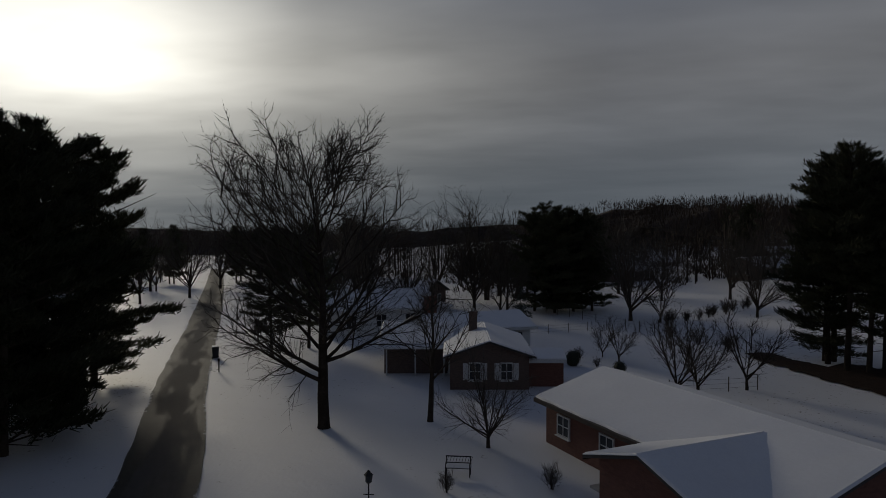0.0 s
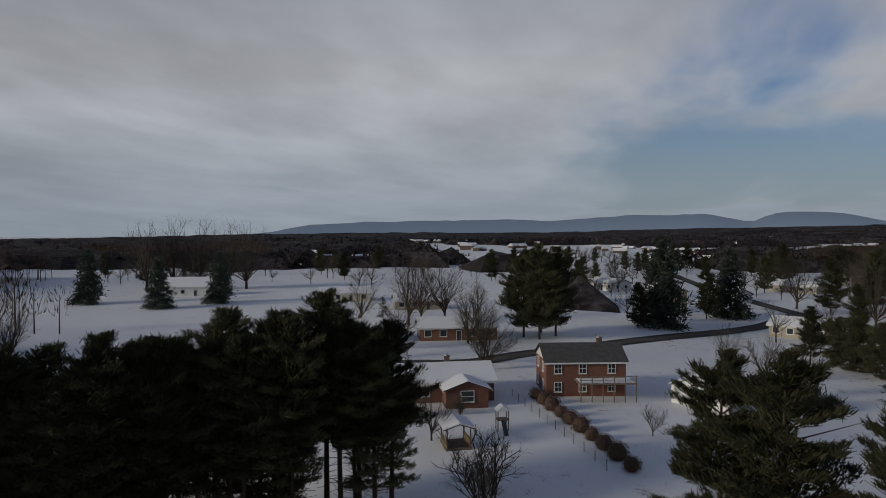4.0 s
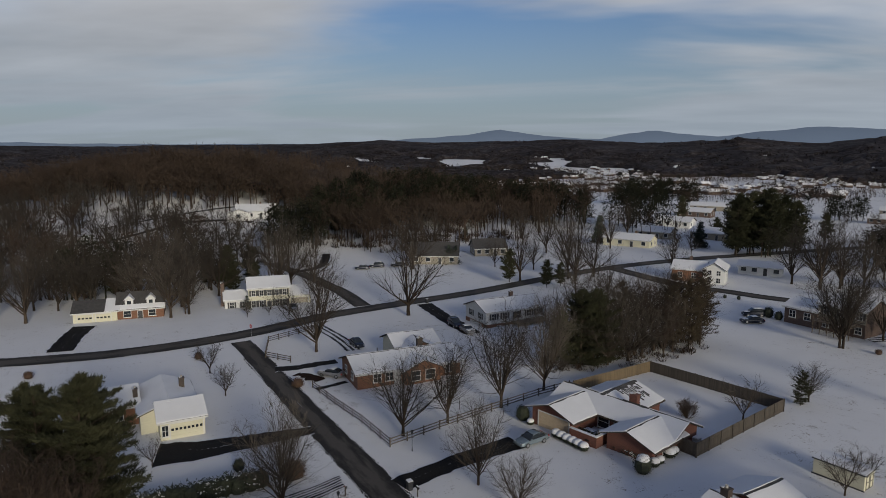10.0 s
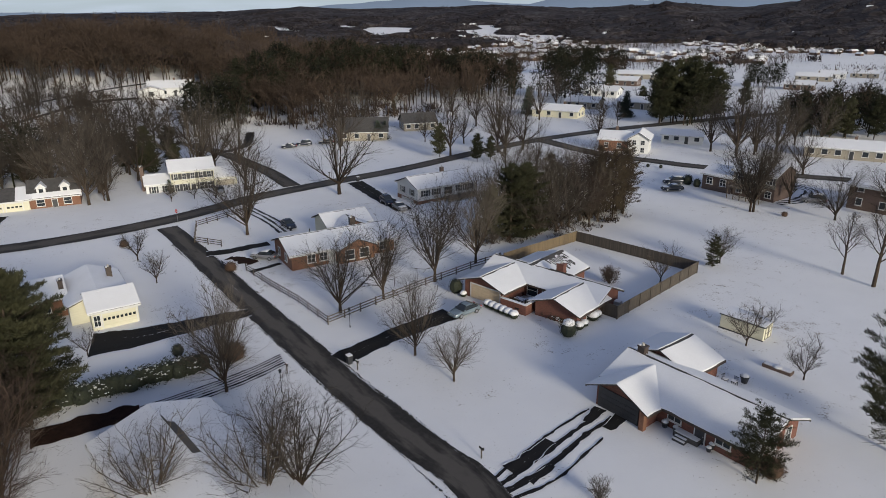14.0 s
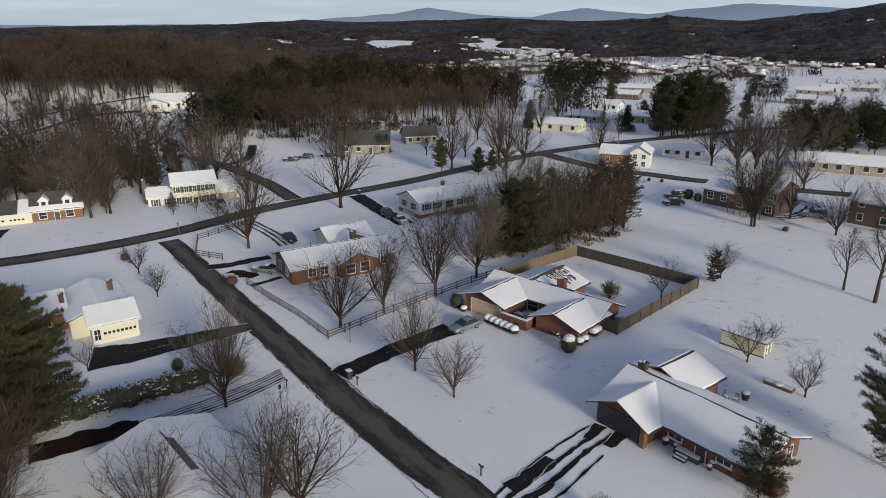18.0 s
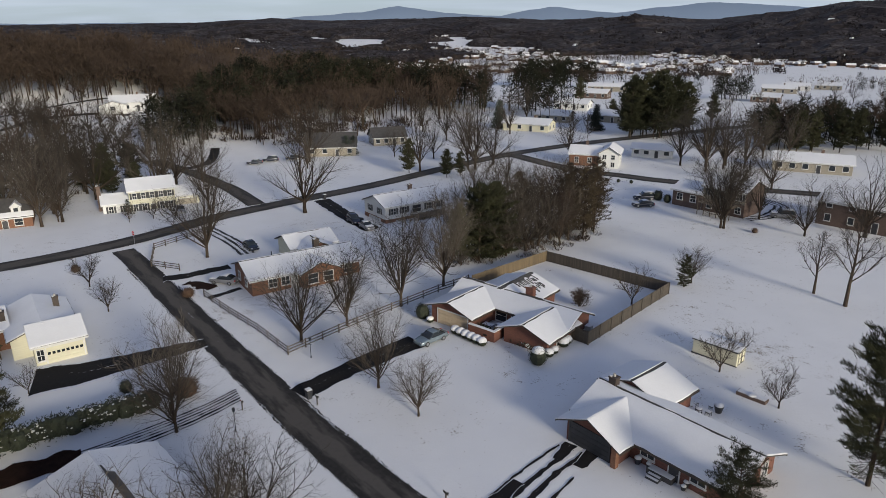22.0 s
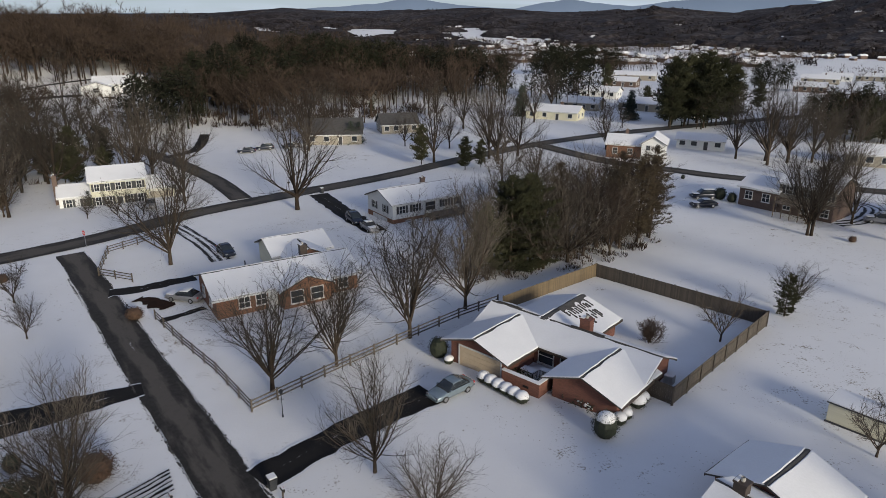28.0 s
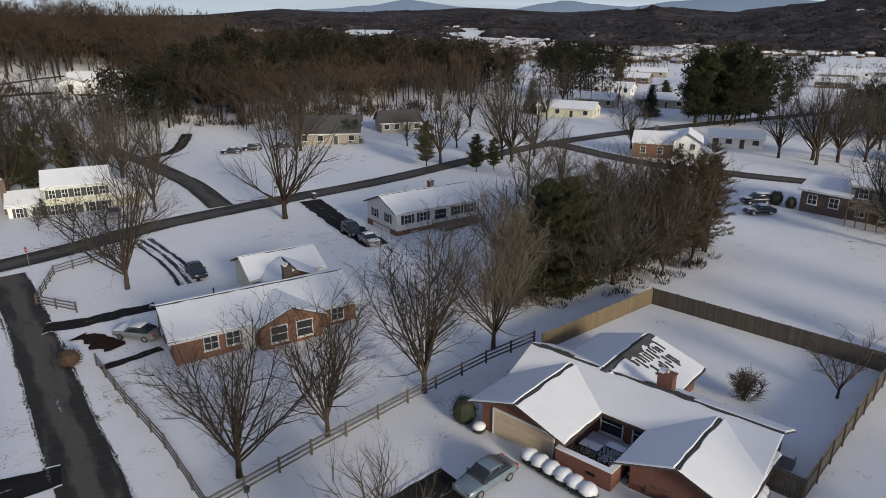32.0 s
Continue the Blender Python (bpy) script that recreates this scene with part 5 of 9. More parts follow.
HOUSES = [
    # x, y, angle, length, width, walls, label, options
    (-35.6, 40.2, -44.5, 19.0, 10.4, BRICK_DARK, "dark-brick ranch house under an even white roof", dict(eave=2.5, ridge=4.1, seed=91, chim=False, strip_bare=(2.4, 9.6))),
    (-48.0, 197.0, 8.0, 15.0, 10.0, BEIGE, "beige house with a dark green-grey roof", dict(eave=2.9, ridge=6.4, seed=92, snow=False, chim=False)),
    (-29.5, 214.0, 20.0, 11.0, 8.0, BEIGE, "small gabled house half bare of snow", dict(eave=2.8, ridge=5.4, seed=93, snow=False, chim=False)),
    (80.0, 170.5, -24.0, 18.0, 8.0, BEIGE, "long tan ranch house with a snowy roof", dict(seed=94, wins=6)),
    (48.0, 189.0, -22.0, 11.0, 5.0, WHITE, "long low white outbuilding", dict(eave=2.4, ridge=3.6, seed=96, chim=False)),
    (14.0, 241.0, -25.0, 17.0, 8.5, YELLOW, "cream ranch house with a snowy roof", dict(seed=97)),
    (48.0, 262.0, -30.0, 16.0, 8.5, BEIGE, "beige ranch house with a snowy roof", dict(seed=98)),
    (67.0, 121.5, -46.0, 16.0, 9.0, BRICK_DARK, "dark-brick house with a snowy roof and a deck", dict(seed=100, eave=4.6, ridge=6.2, storeys=2)),
    (-128.5, 239.5, 24.0, 15.0, 9.0, WHITE, "large white house on a wooded rise under a snowy roof", dict(seed=102, eave=3.2, ridge=5.4, wing=(-3.5, 5.5, 3.0, 2.6, 4.0))),
    (-150.0, 168.0, 28.0, 13.0, 8.0, BEIGE, "beige house hidden in bare woods", dict(seed=103)),
    (-203.0, 8.0, 24.0, 10.5, 9.0, BEIGE, "beige two-storey house with a snowy roof", dict(eave=5.3, ridge=7.0, seed=104, storeys=2)),
    (-283.0, 60.0, 50.0, 19.0, 8.5, BEIGE, "long ranch house across the street", dict(seed=105, wins=5)),
    (-224.0, 81.0, 22.0, 20.0, 9.0, WHITE, "long white ranch house with a snowy roof", dict(seed=106, wins=5)),
    (-200.0, 92.0, 22.0, 17.0, 8.5, BRICK, "red-brick ranch house with white windows", dict(seed=107, wins=5, shutters=TRIM)),
    (-164.0, 90.0, 23.0, 18.0, 8.5, BEIGE, "beige ranch house among small trees", dict(seed=108, wins=5)),
    (-132.0, 99.0, 24.0, 14.0, 8.0, BRICK_DARK, "dark-brick ranch house behind bare trees", dict(seed=109)),
    (-160.0, 34.0, 60.0, 12.0, 8.0, BEIGE, "beige house half hidden by dark trees", dict(seed=111)),
    (-130.0, 46.0, 30.0, 10.0, 8.0, WHITE, "white gabled house beside parked cars", dict(seed=112)),
    (-260.0, -10.0, 40.0, 16.0, 9.0, WHITE, "white house in the distance", dict(seed=113)),
    (-240.0, 30.0, 40.0, 14.0, 8.0, WHITE, "white house beside a spruce", dict(seed=114)),
    (-77.0, -30.5, 112.0, 15.0, 8.5, BRICK, "red-brick ranch house with a snowy roof", dict(seed=115, strip_bare=(1.0, 6.0), wing=(8.0, 13.5, 3.4, 2.4, 3.4))),
    (-73.6, -38.4, 112.0, 8.0, 9.5, BRICK_DARK, "brick garage wing with a bare brown roof", dict(seed=116, snow=False, chim=False, wins=2)),
    (-118.0, -57.0, 110.0, 12.0, 8.0, BEIGE, "beige ranch house with a carport", dict(seed=116)),
    (-126.0, -39.0, 110.0, 16.0, 8.0, BRICK_TAN, "tan-brick ranch house with an open carport", dict(seed=117, wins=5)),
    (-198.0, -152.0, 112.0, 17.0, 9.0, WHITE, "white gabled barn-like house on an open field", dict(seed=118, eave=3.4, ridge=6.2)),
    (-190.0, -90.0, 110.0, 16.0, 8.5, YELLOW, "cream ranch house beyond the field", dict(seed=119)),
    (-175.0, -60.0, 112.0, 15.0, 8.5, BEIGE, "beige ranch house beyond the field", dict(seed=121)),
    (-18.0, -146.0, 195.0, 15.0, 9.0, BRICK_DARK, "dark ranch house seen through trees", dict(seed=122)),
    (-46.0, -122.0, 200.0, 16.0, 9.0, BRICK_DARK, "dark ranch house seen through trees", dict(seed=123)),
    (-84.0, -104.0, 205.0, 15.0, 9.0, BRICK_DARK, "brown house with snow on its roof", dict(seed=124)),
    (8.0, -166.0, 190.0, 13.0, 8.0, BEIGE, "pale house far down the lane", dict(seed=125)),
    (28.0, -88.0, 160.0, 14.0, 8.0, BRICK_DARK, "dark-brick house behind a big tree", dict(seed=126)),
    (48.0, -140.0, 160.0, 15.0, 8.0, BRICK_DARK, "house along the far street", dict(seed=127)),
    (-60.0, -150.0, 200.0, 16.0, 9.0, BRICK_DARK, "brown ranch house among bare trees", dict(seed=129)),
    (-30.0, -180.0, 195.0, 16.0, 9.0, BEIGE, "pale ranch house among bare trees", dict(seed=130)),
    (-80.0, -190.0, 205.0, 15.0, 9.0, BRICK_TAN, "tan ranch house among bare trees", dict(seed=131)),
    (-5.0, -205.0, 190.0, 15.0, 9.0, BRICK_DARK, "dark ranch house beyond bare trees", dict(seed=132)),
    (40.0, 300.0, -28.0, 15.0, 8.0, WHITE, "white ranch house near a stand of pines", dict(seed=143)),
    (28.0, 262.0, -26.0, 13.0, 8.0, BEIGE, "beige house beside the upper street", dict(seed=147)),
    (58.0, 352.0, -28.0, 16.0, 8.0, BRICK_DARK, "low dark house under a broad snowy roof", dict(seed=150)),
    (72.0, 398.0, -20.0, 22.0, 9.0, BEIGE, "long low house before dark pines", dict(seed=151)),
    (172.0, 398.0, -30.0, 18.0, 8.0, BEIGE, "ranch house in a row on a snowy slope", dict(seed=153)),
    (141.0, 337.0, -32.0, 13.0, 8.0, BRICK_DARK, "dark ranch house on a snowy slope", dict(seed=155)),
    (196.0, 425.0, -30.0, 15.0, 8.0, WHITE, "white house in a row on a snowy slope", dict(seed=156)),
    (221.0, 436.0, -30.0, 15.0, 8.0, BEIGE, "beige house in a row on a snowy slope", dict(seed=158)),
    (84.0, -108.0, -20.0, 15.0, 8.0, BRICK_DARK, "house across the far street", dict(seed=128)),
]


def half_brick_house():
    """Brick main part with a white gable turned to the lane."""
    h = thing("gabled_house", 28.5, 177.5, -18.0, "brick house with a white two-storey gable and a snowy roof", "house")
    low, tall = (0, 0, 8.0, 7.6), (8.0, -1.6, 13.2, 6.6)
    block_house(h, low, BRICK_TAN, 0, 3.2, 4.9, 0.45, True, 161)
    block_house(h, tall, WHITE, 1, 4.0, 5.6, 0.45, True, 162)
    for al in (1.5, 3.7):
        window(h, tall, "front", al, 2.5, 0.9, 1.1)
        window(h, tall, "front", al, 0.5, 0.9, 1.2)
    for al in (2.0, 5.4):
        window(h, low, "front", al, 1.0, 1.0, 1.3)
    window(h, tall, "right", 3.5, 1.2, 1.0, 1.2)
    chimney(h, 4.0, 4.6, 4.2, 6.0, BRICK_DARK)


half_brick_house()
for x, y, a, l, w, m, lab, opt in HOUSES:
    simple_house(x, y, a, l, w, m, lab, **opt)


def brick_two_storey():
    h = thing("brick_two_storey_house", -86.4, -10.0, 106.0, "red-brick two-storey house with a dark roof and a deck", "house")
    b = (0, 0, 11.0, 7.6)
    block_house(h, b, BRICK, 0, 4.7, 6.6, 0.35, False, 131)
    part("gable_siding", Shape().prism([(0.3, 4.75), (7.3, 4.75), (3.8, 6.45)], 0, -0.06, -0.02), TRIM, h)
    for al in (1.6, 5.0, 9.0):
        window(h, b, "front", al, 3.2, 0.9, 1.2)
        window(h, b, "front", al, 0.7, 0.9, 1.2)
    for al in (2.0, 5.6):
        window(h, b, "left", al, 3.2, 0.8, 1.2)
        window(h, b, "left", al, 0.7, 0.8, 1.2)
    d = Shape().box(3.8, -3.4, 2.3, 11.5, -0.05, 2.45)
    deck = part("deck", d, DECKWOOD, h, "dark timber deck on posts")
    for i in range(6):
        part("post", Shape().box(3.9 + i * 1.48, -3.36, -0.6, 4.02 + i * 1.48, -3.24, 3.4), DECKWOOD, deck)
    part("deck_rail", Shape().bar((3.8, -3.3, 3.4), (11.5, -3.3, 3.4), 0.1, 0.08).bar((3.8, -3.3, 2.9), (11.5, -3.3, 2.9), 0.06, 0.06), DECKWOOD, deck)
    part("deck_snow", Shape().box(4.0, -3.1, 2.454, 11.3, -0.2, 2.53), SNOW, deck)
    chimney(h, 8.5, 4.6, 5.6, 7.2, BRICK_DARK)
    g = thing("white_outbuilding", -88.2, 6.4, 62.0, "white garage with a snowy gable roof", "garage")
    bb = (0, 0, 7.6, 6.4)
    block_house(g, bb, WHITE, 1, 2.4, 3.9, 0.3, True, 132)
    door(g, bb, "front", 1.6, TRIM)
    window(g, bb, "right", 4.5, 1.0, 0.6, 0.7)
    window(g, bb, "front", 5.0, 1.0, 0.7, 0.8)
    hh = thing("cream_house", -95.0, 51.5, 22.0, "cream house with a sunroom and a snowy roof", "house")
    m = (0, 0, 14.0, 8.0)
    block_house(hh, m, YELLOW, 0, 3.6, 5.2, 0.4, True, 133)
    sunr = (4.5, -3.6, 8.5, 0.3)
    block_house(hh, sunr, WHITE, 1, 3.4, 4.6, 0.3, True, 134)
    for al in (0.8, 2.0, 3.2):
        window(hh, sunr, "front", al, 1.6, 0.9, 1.4, 1)
    for al in (1.4, 3.4, 10.0, 12.4):
        window(hh, m, "front", al, 1.9, 0.9, 1.2, 2, DARKPAINT)
        window(hh, m, "front", al, 0.3, 0.9, 0.9, 2)
    for i in range(7):
        part("step", Shape().box(3.2 + i * 0.05, -3.4 - i * 0.28, 1.4 - i * 0.22, 4.4 + i * 0.05, -3.1 - i * 0.28, 1.48 - i * 0.22), TRIM, hh)
    chimney(hh, 13.0, 4.0, 3.5, 6.0, BRICK_DARK)
    gg = thing("white_garage", -78.5, 46.5, 26.0, "white gable-fronted garage with a snowy roof", "garage")
    q = (0, 0, 8.6, 9.0)
    block_house(gg, q, WHITE, 1, 2.8, 4.6, 0.35, True, 135)
    window(gg, q, "front", 4.3, 1.0, 1.1, 1.0, 2, DARKPAINT)
    window(gg, q, "right", 3.5, 1.0, 0.9, 1.0)


brick_two_storey()


def back_houses():
    # seen at the start: a gabled brick house, and the roof close below
    h = thing("gabled_brick_house", 7.2, -37.8, 184.8, "dark-brick house with white shutters and a snowy gable roof", "house")
    m, s = (0, 0, 6.0, 9.5), (6.0, 1.0, 8.8, 4.2)
    block_house(h, m, BRICK_DARK, 1, 2.6, 3.6, 0.5, True, 141)
    block_house(h, s, BRICK, 0, 2.0, 2.5, 0.2, True, 142)
    for al in (1.9, 4.3):
        window(h, m, "front", al, 0.8, 0.8, 1.2, 2, TRIM)
    for al in (3.0, 7.0):
        window(h, m, "left", al, 0.9, 0.9, 1.2, 2, TRIM)
    chimney(h, 2.0, 7.0, 3.2, 5.0, BRICK_DARK)
    k = thing("white_wing_house", 9.6, -47.1, -154.2, "low white-sided wing with a snowy roof above a brick base", "house")
    kb = (0, 0, 10.0, 6.6)
    block_house(k, kb, WHITE, 0, 2.9, 3.9, 0.5, True, 143)
    part("brick_base", Shape().box(-0.03, -0.03, -0.6, 10.03, 6.63, 0.75), BRICK, k)
    for al in (2.6, 4.6, 6.6, 8.6):
        window(k, kb, "front", al, 1.15, 1.0, 1.25, 1)
    window(k, kb, "right", 3.2, 1.15, 0.9, 1.2)
    for i in range(5):
        part("stair_tread", Shape().box(7.2, -1.6 - i * 0.28, 0.62 - i * 0.2, 8.3, -1.3 - i * 0.28, 0.68 - i * 0.2), DECKWOOD, k)
    for x in (7.25, 8.25):
        part("handrail", Shape().bar((x, -1.3, 1.5), (x, -2.8, 0.6), 0.06, 0.06), DARKPAINT, k)
    q = thing("grey_gabled_house", 23.0, -60.3, -154.2, "pale-sided house with a brick chimney and a snowy roof", "house")
    qb = (0, 0, 13.0, 8.0)
    block_house(q, qb, WHITE, 0, 3.0, 4.7, 0.5, True, 147)
    chimney(q, 12.3, -0.5, -0.6, 4.2, BRICK, 1.3, 0.8)
    for al in (3.0, 6.5, 10.0):
        window(q, qb, "front", al, 1.0, 1.1, 1.3, 2)
    part("porch_floor", Shape().box(13.1, 2.0, -0.3, 16.0, 5.4, 0.5), CONCRETE, q)
    for px, py in ((15.8, 2.2), (15.8, 5.2), (13.4, 2.2)):
        part("porch_post", Shape().box(px - 0.06, py - 0.06, 0.5, px + 0.06, py + 0.06, 2.6), TRIM, q)
    part("porch_roof", Shape().box(13.05, 1.8, 2.6, 16.2, 5.6, 2.78), TRIM, q)
    part("porch_snow", Shape().box(13.1, 1.85, 2.784, 16.1, 5.5, 2.9), SNOW, q)
    part("porch_rail", Shape().bar((15.8, 2.2, 1.4), (15.8, 5.2, 1.4), 0.07, 0.07).bar((13.4, 2.2, 1.4), (15.8, 2.2, 1.4), 0.07, 0.07), TRIM, q)
    w = thing("brick_wing_house", 13.2, -43.0, 184.8, "low brick wing with a snowy roof and white posts", "house")
    b = (0, 0, 5.4, 9.0)
    block_house(w, b, BRICK_DARK, 0, 2.5, 3.6, 0.5, True, 144)
    for x in (0.2, 2.6, 5.0):
        part("post", Shape().box(x, -0.9, -0.5, x + 0.12, -0.78, 2.3), TRIM, w)
    part("porch_roof", Shape().prism([(-1.1, 2.25), (0.0, 2.45), (0.0, 2.6), (-1.1, 2.4)][::-1], 0, 0, 5.4), SNOW, w)
    n = thing("snowy_roofed_house", 0.7, -25.9, 119.0, "red-brick ranch house with a smooth snowy roof", "house")
    a, c = (0, 0, 16.5, 8.6), (9.2, -3.2, 15.2, 4.0)
    block_house(n, a, BRICK, 0, 2.5, 3.7, 0.5, True, 145, 0.0, DARKBROWN)
    block_house(n, c, BRICK, 1, 2.5, 3.4, 0.5, True, 146, 0.0, DARKBROWN)
    for al in (1.8, 5.6):
        window(n, a, "front", al, 0.9, 1.0, 1.0, 2)
    door(n, a, "front", 8.2, DARKPAINT)
    for al in (2.0, 5.0):
        window(n, a, "left", al, 0.9, 0.9, 1.0, 2)
    part("porch_slab", Shape().box(6.6, -1.8, -0.4, 9.2, 0.0, 0.12), CONCRETE, n)


back_houses()

# ---- fences ----


def panel_fence(points, height, label, material, group, step=2.4):
    """A board fence: posts, rails and boards between points."""
    f = thing("board_fence", points[0][0], points[0][1], 0, label, "fence", group, 0)
    f.matrix_basis = Matrix()
    board = Shape().box(-0.075, -0.012, 0, 0.075, 0.012, height).mesh("board", material)
    post = Shape().box(-0.06, -0.06, -0.5, 0.06, 0.06, height + 0.08).mesh("post", material)
    for a, b in zip(points, points[1:]):
        a, b = Vector(a), Vector(b)
        d = b - a
        n = int(d.length / 0.158)
        ang = math.degrees(math.atan2(d.y, d.x))
        for i in range(n):
            p = a + d * ((i + 0.5) / n)
            part("board", board, None, f, at=pose(p.x, p.y, gz(p.x, p.y) + 0.04, 0, 0, ang))
        k = max(1, int(d.length / step))
        nrm = Vector((-d.y, d.x)).normalized() * 0.06
        for i in range(k + 1):
            p = a + d * (i / k) + nrm
            part("post", post, None, f, at=pose(p.x, p.y, gz(p.x, p.y), 0, 0, ang))
        for zz in (0.35, height - 0.3):
            for i in range(k):
                p, q = a + d * (i / k) + nrm * 0.6, a + d * ((i + 1) / k) + nrm * 0.6
                part("rail", Shape().bar((p.x, p.y, gz(p.x, p.y) + zz), (q.x, q.y, gz(q.x, q.y) + zz), 0.045, 0.09), material, f)
    return f


def rail_fence(points, label, material=None, height=1.15, step=2.4, rails=3, wire=False):
    material = material or RAILWOOD
    f = thing("rail_fence", points[0][0], points[0][1], 0, label, "fence", z=0)
    f.matrix_basis = Matrix()
    pr, rw_, rh = (0.03, 0.012, 0.012) if wire else (0.065, 0.05, 0.12)
    post = Shape().box(-pr, -pr, -0.5, pr, pr, height + 0.12).mesh("post", material)
    for a, b in zip(points, points[1:]):
        a, b = Vector(a), Vector(b)
        d = b - a
        k = max(1, int(d.length / step))
        ang = math.degrees(math.atan2(d.y, d.x))
        for i in range(k + 1):
            p = a + d * (i / k)
            part("post", post, None, f, at=pose(p.x, p.y, gz(p.x, p.y), 0, 0, ang))
        for i in range(k):
            p, q = a + d * (i / k), a + d * ((i + 1) / k)
            for r in range(rails):
                zz = height * (r + 1) / rails - 0.05
                part("rail", Shape().bar((p.x, p.y, gz(p.x, p.y) + zz), (q.x, q.y, gz(q.x, q.y) + zz), rw_, rh), material, f)
    return f


panel_fence([(13.4, 100.4), (29.0, 85.8)], 1.75, "weathered grey-brown board fence round a snowy yard", FENCEWOOD, "yard fence")
panel_fence([(29.0, 85.8), (14.9, 70.2), (11.9, 73.0)], 1.75, "weathered grey-brown board fence round a snowy yard", FENCEWOOD, "yard fence")
panel_fence([(1.2, 90.3), (13.4, 100.4)], 1.75, "newer yellow board fence along the trees", FRESHWOOD, "yard fence")
rail_fence([(-21.6, 69.4), (-16.4, 75.4), (-10.2, 82.0), (-3.9, 88.3), (0.6, 92.0)], "dark three-rail fence along a snowy lawn")
rail_fence([(-21.6, 69.4), (-27.3, 76.1), (-33.2, 82.0), (-39.0, 88.2)], "dark three-rail fence along the street lawn")
rail_fence([(-53.0, 101.5), (-56.5, 110.5), (-50.5, 121.0)], "dark rail fence at the street corner")
rail_fence([(-53.0, 101.5), (-47.4, 99.6)], "short dark rail fence by a driveway")
rail_fence([(8.0, -61.0), (0.4, -64.0), (-11.6, -70.0)], "thin wire fence across a garden", height=1.0, rails=3, wire=True)
rail_fence([(-1.5, -86.8), (-11.7, -70.7), (-21.8, -52.7)], "thin wire fence on dark posts", height=1.0, rails=3, wire=True)
rail_fence([(-1.6, -34.6), (-9.0, -37.6), (-16.0, -39.6)], "thin wire fence behind a garden", height=1.0, rails=3, wire=True)
rail_fence([(-60.0, -2.0), (-85.0, -14.5)], "low wire fence along clipped bushes", height=1.0, rails=3, wire=True)

# ---- trees ----


def limb(shape, rnd, p, d, length, r0, r1, segs, sides, lift, wander):
    """A bending limb; gives back points along it as (place, direction, fraction)."""
    out, q = [], Vector(p)
    d = Vector(d).normalized()
    for s in range(segs):
        d = (d + Vector((rnd.gauss(0, wander), rnd.gauss(0, wander), lift + rnd.gauss(0, wander * 0.6)))).normalized()
        n = q + d * length / segs
        f0, f1 = s / segs, (s + 1) / segs
        shape.tube(q, n, r0 + (r1 - r0) * f0, r0 + (r1 - r0) * f1, sides)
        for k in range(3):
            f = (k + 0.5) / 3
            out.append((q.lerp(n, f), d.copy(), f0 + (f1 - f0) * f))
        q = n
    out.append((q, d.copy(), 1.0))
    return out


def aside(rnd, d, angle):
    o = d.orthogonal().normalized()
    o.rotate(Matrix.Rotation(rnd.uniform(0, 2 * math.pi), 3, d))
    return (d * math.cos(angle) + o * math.sin(angle)).normalized()


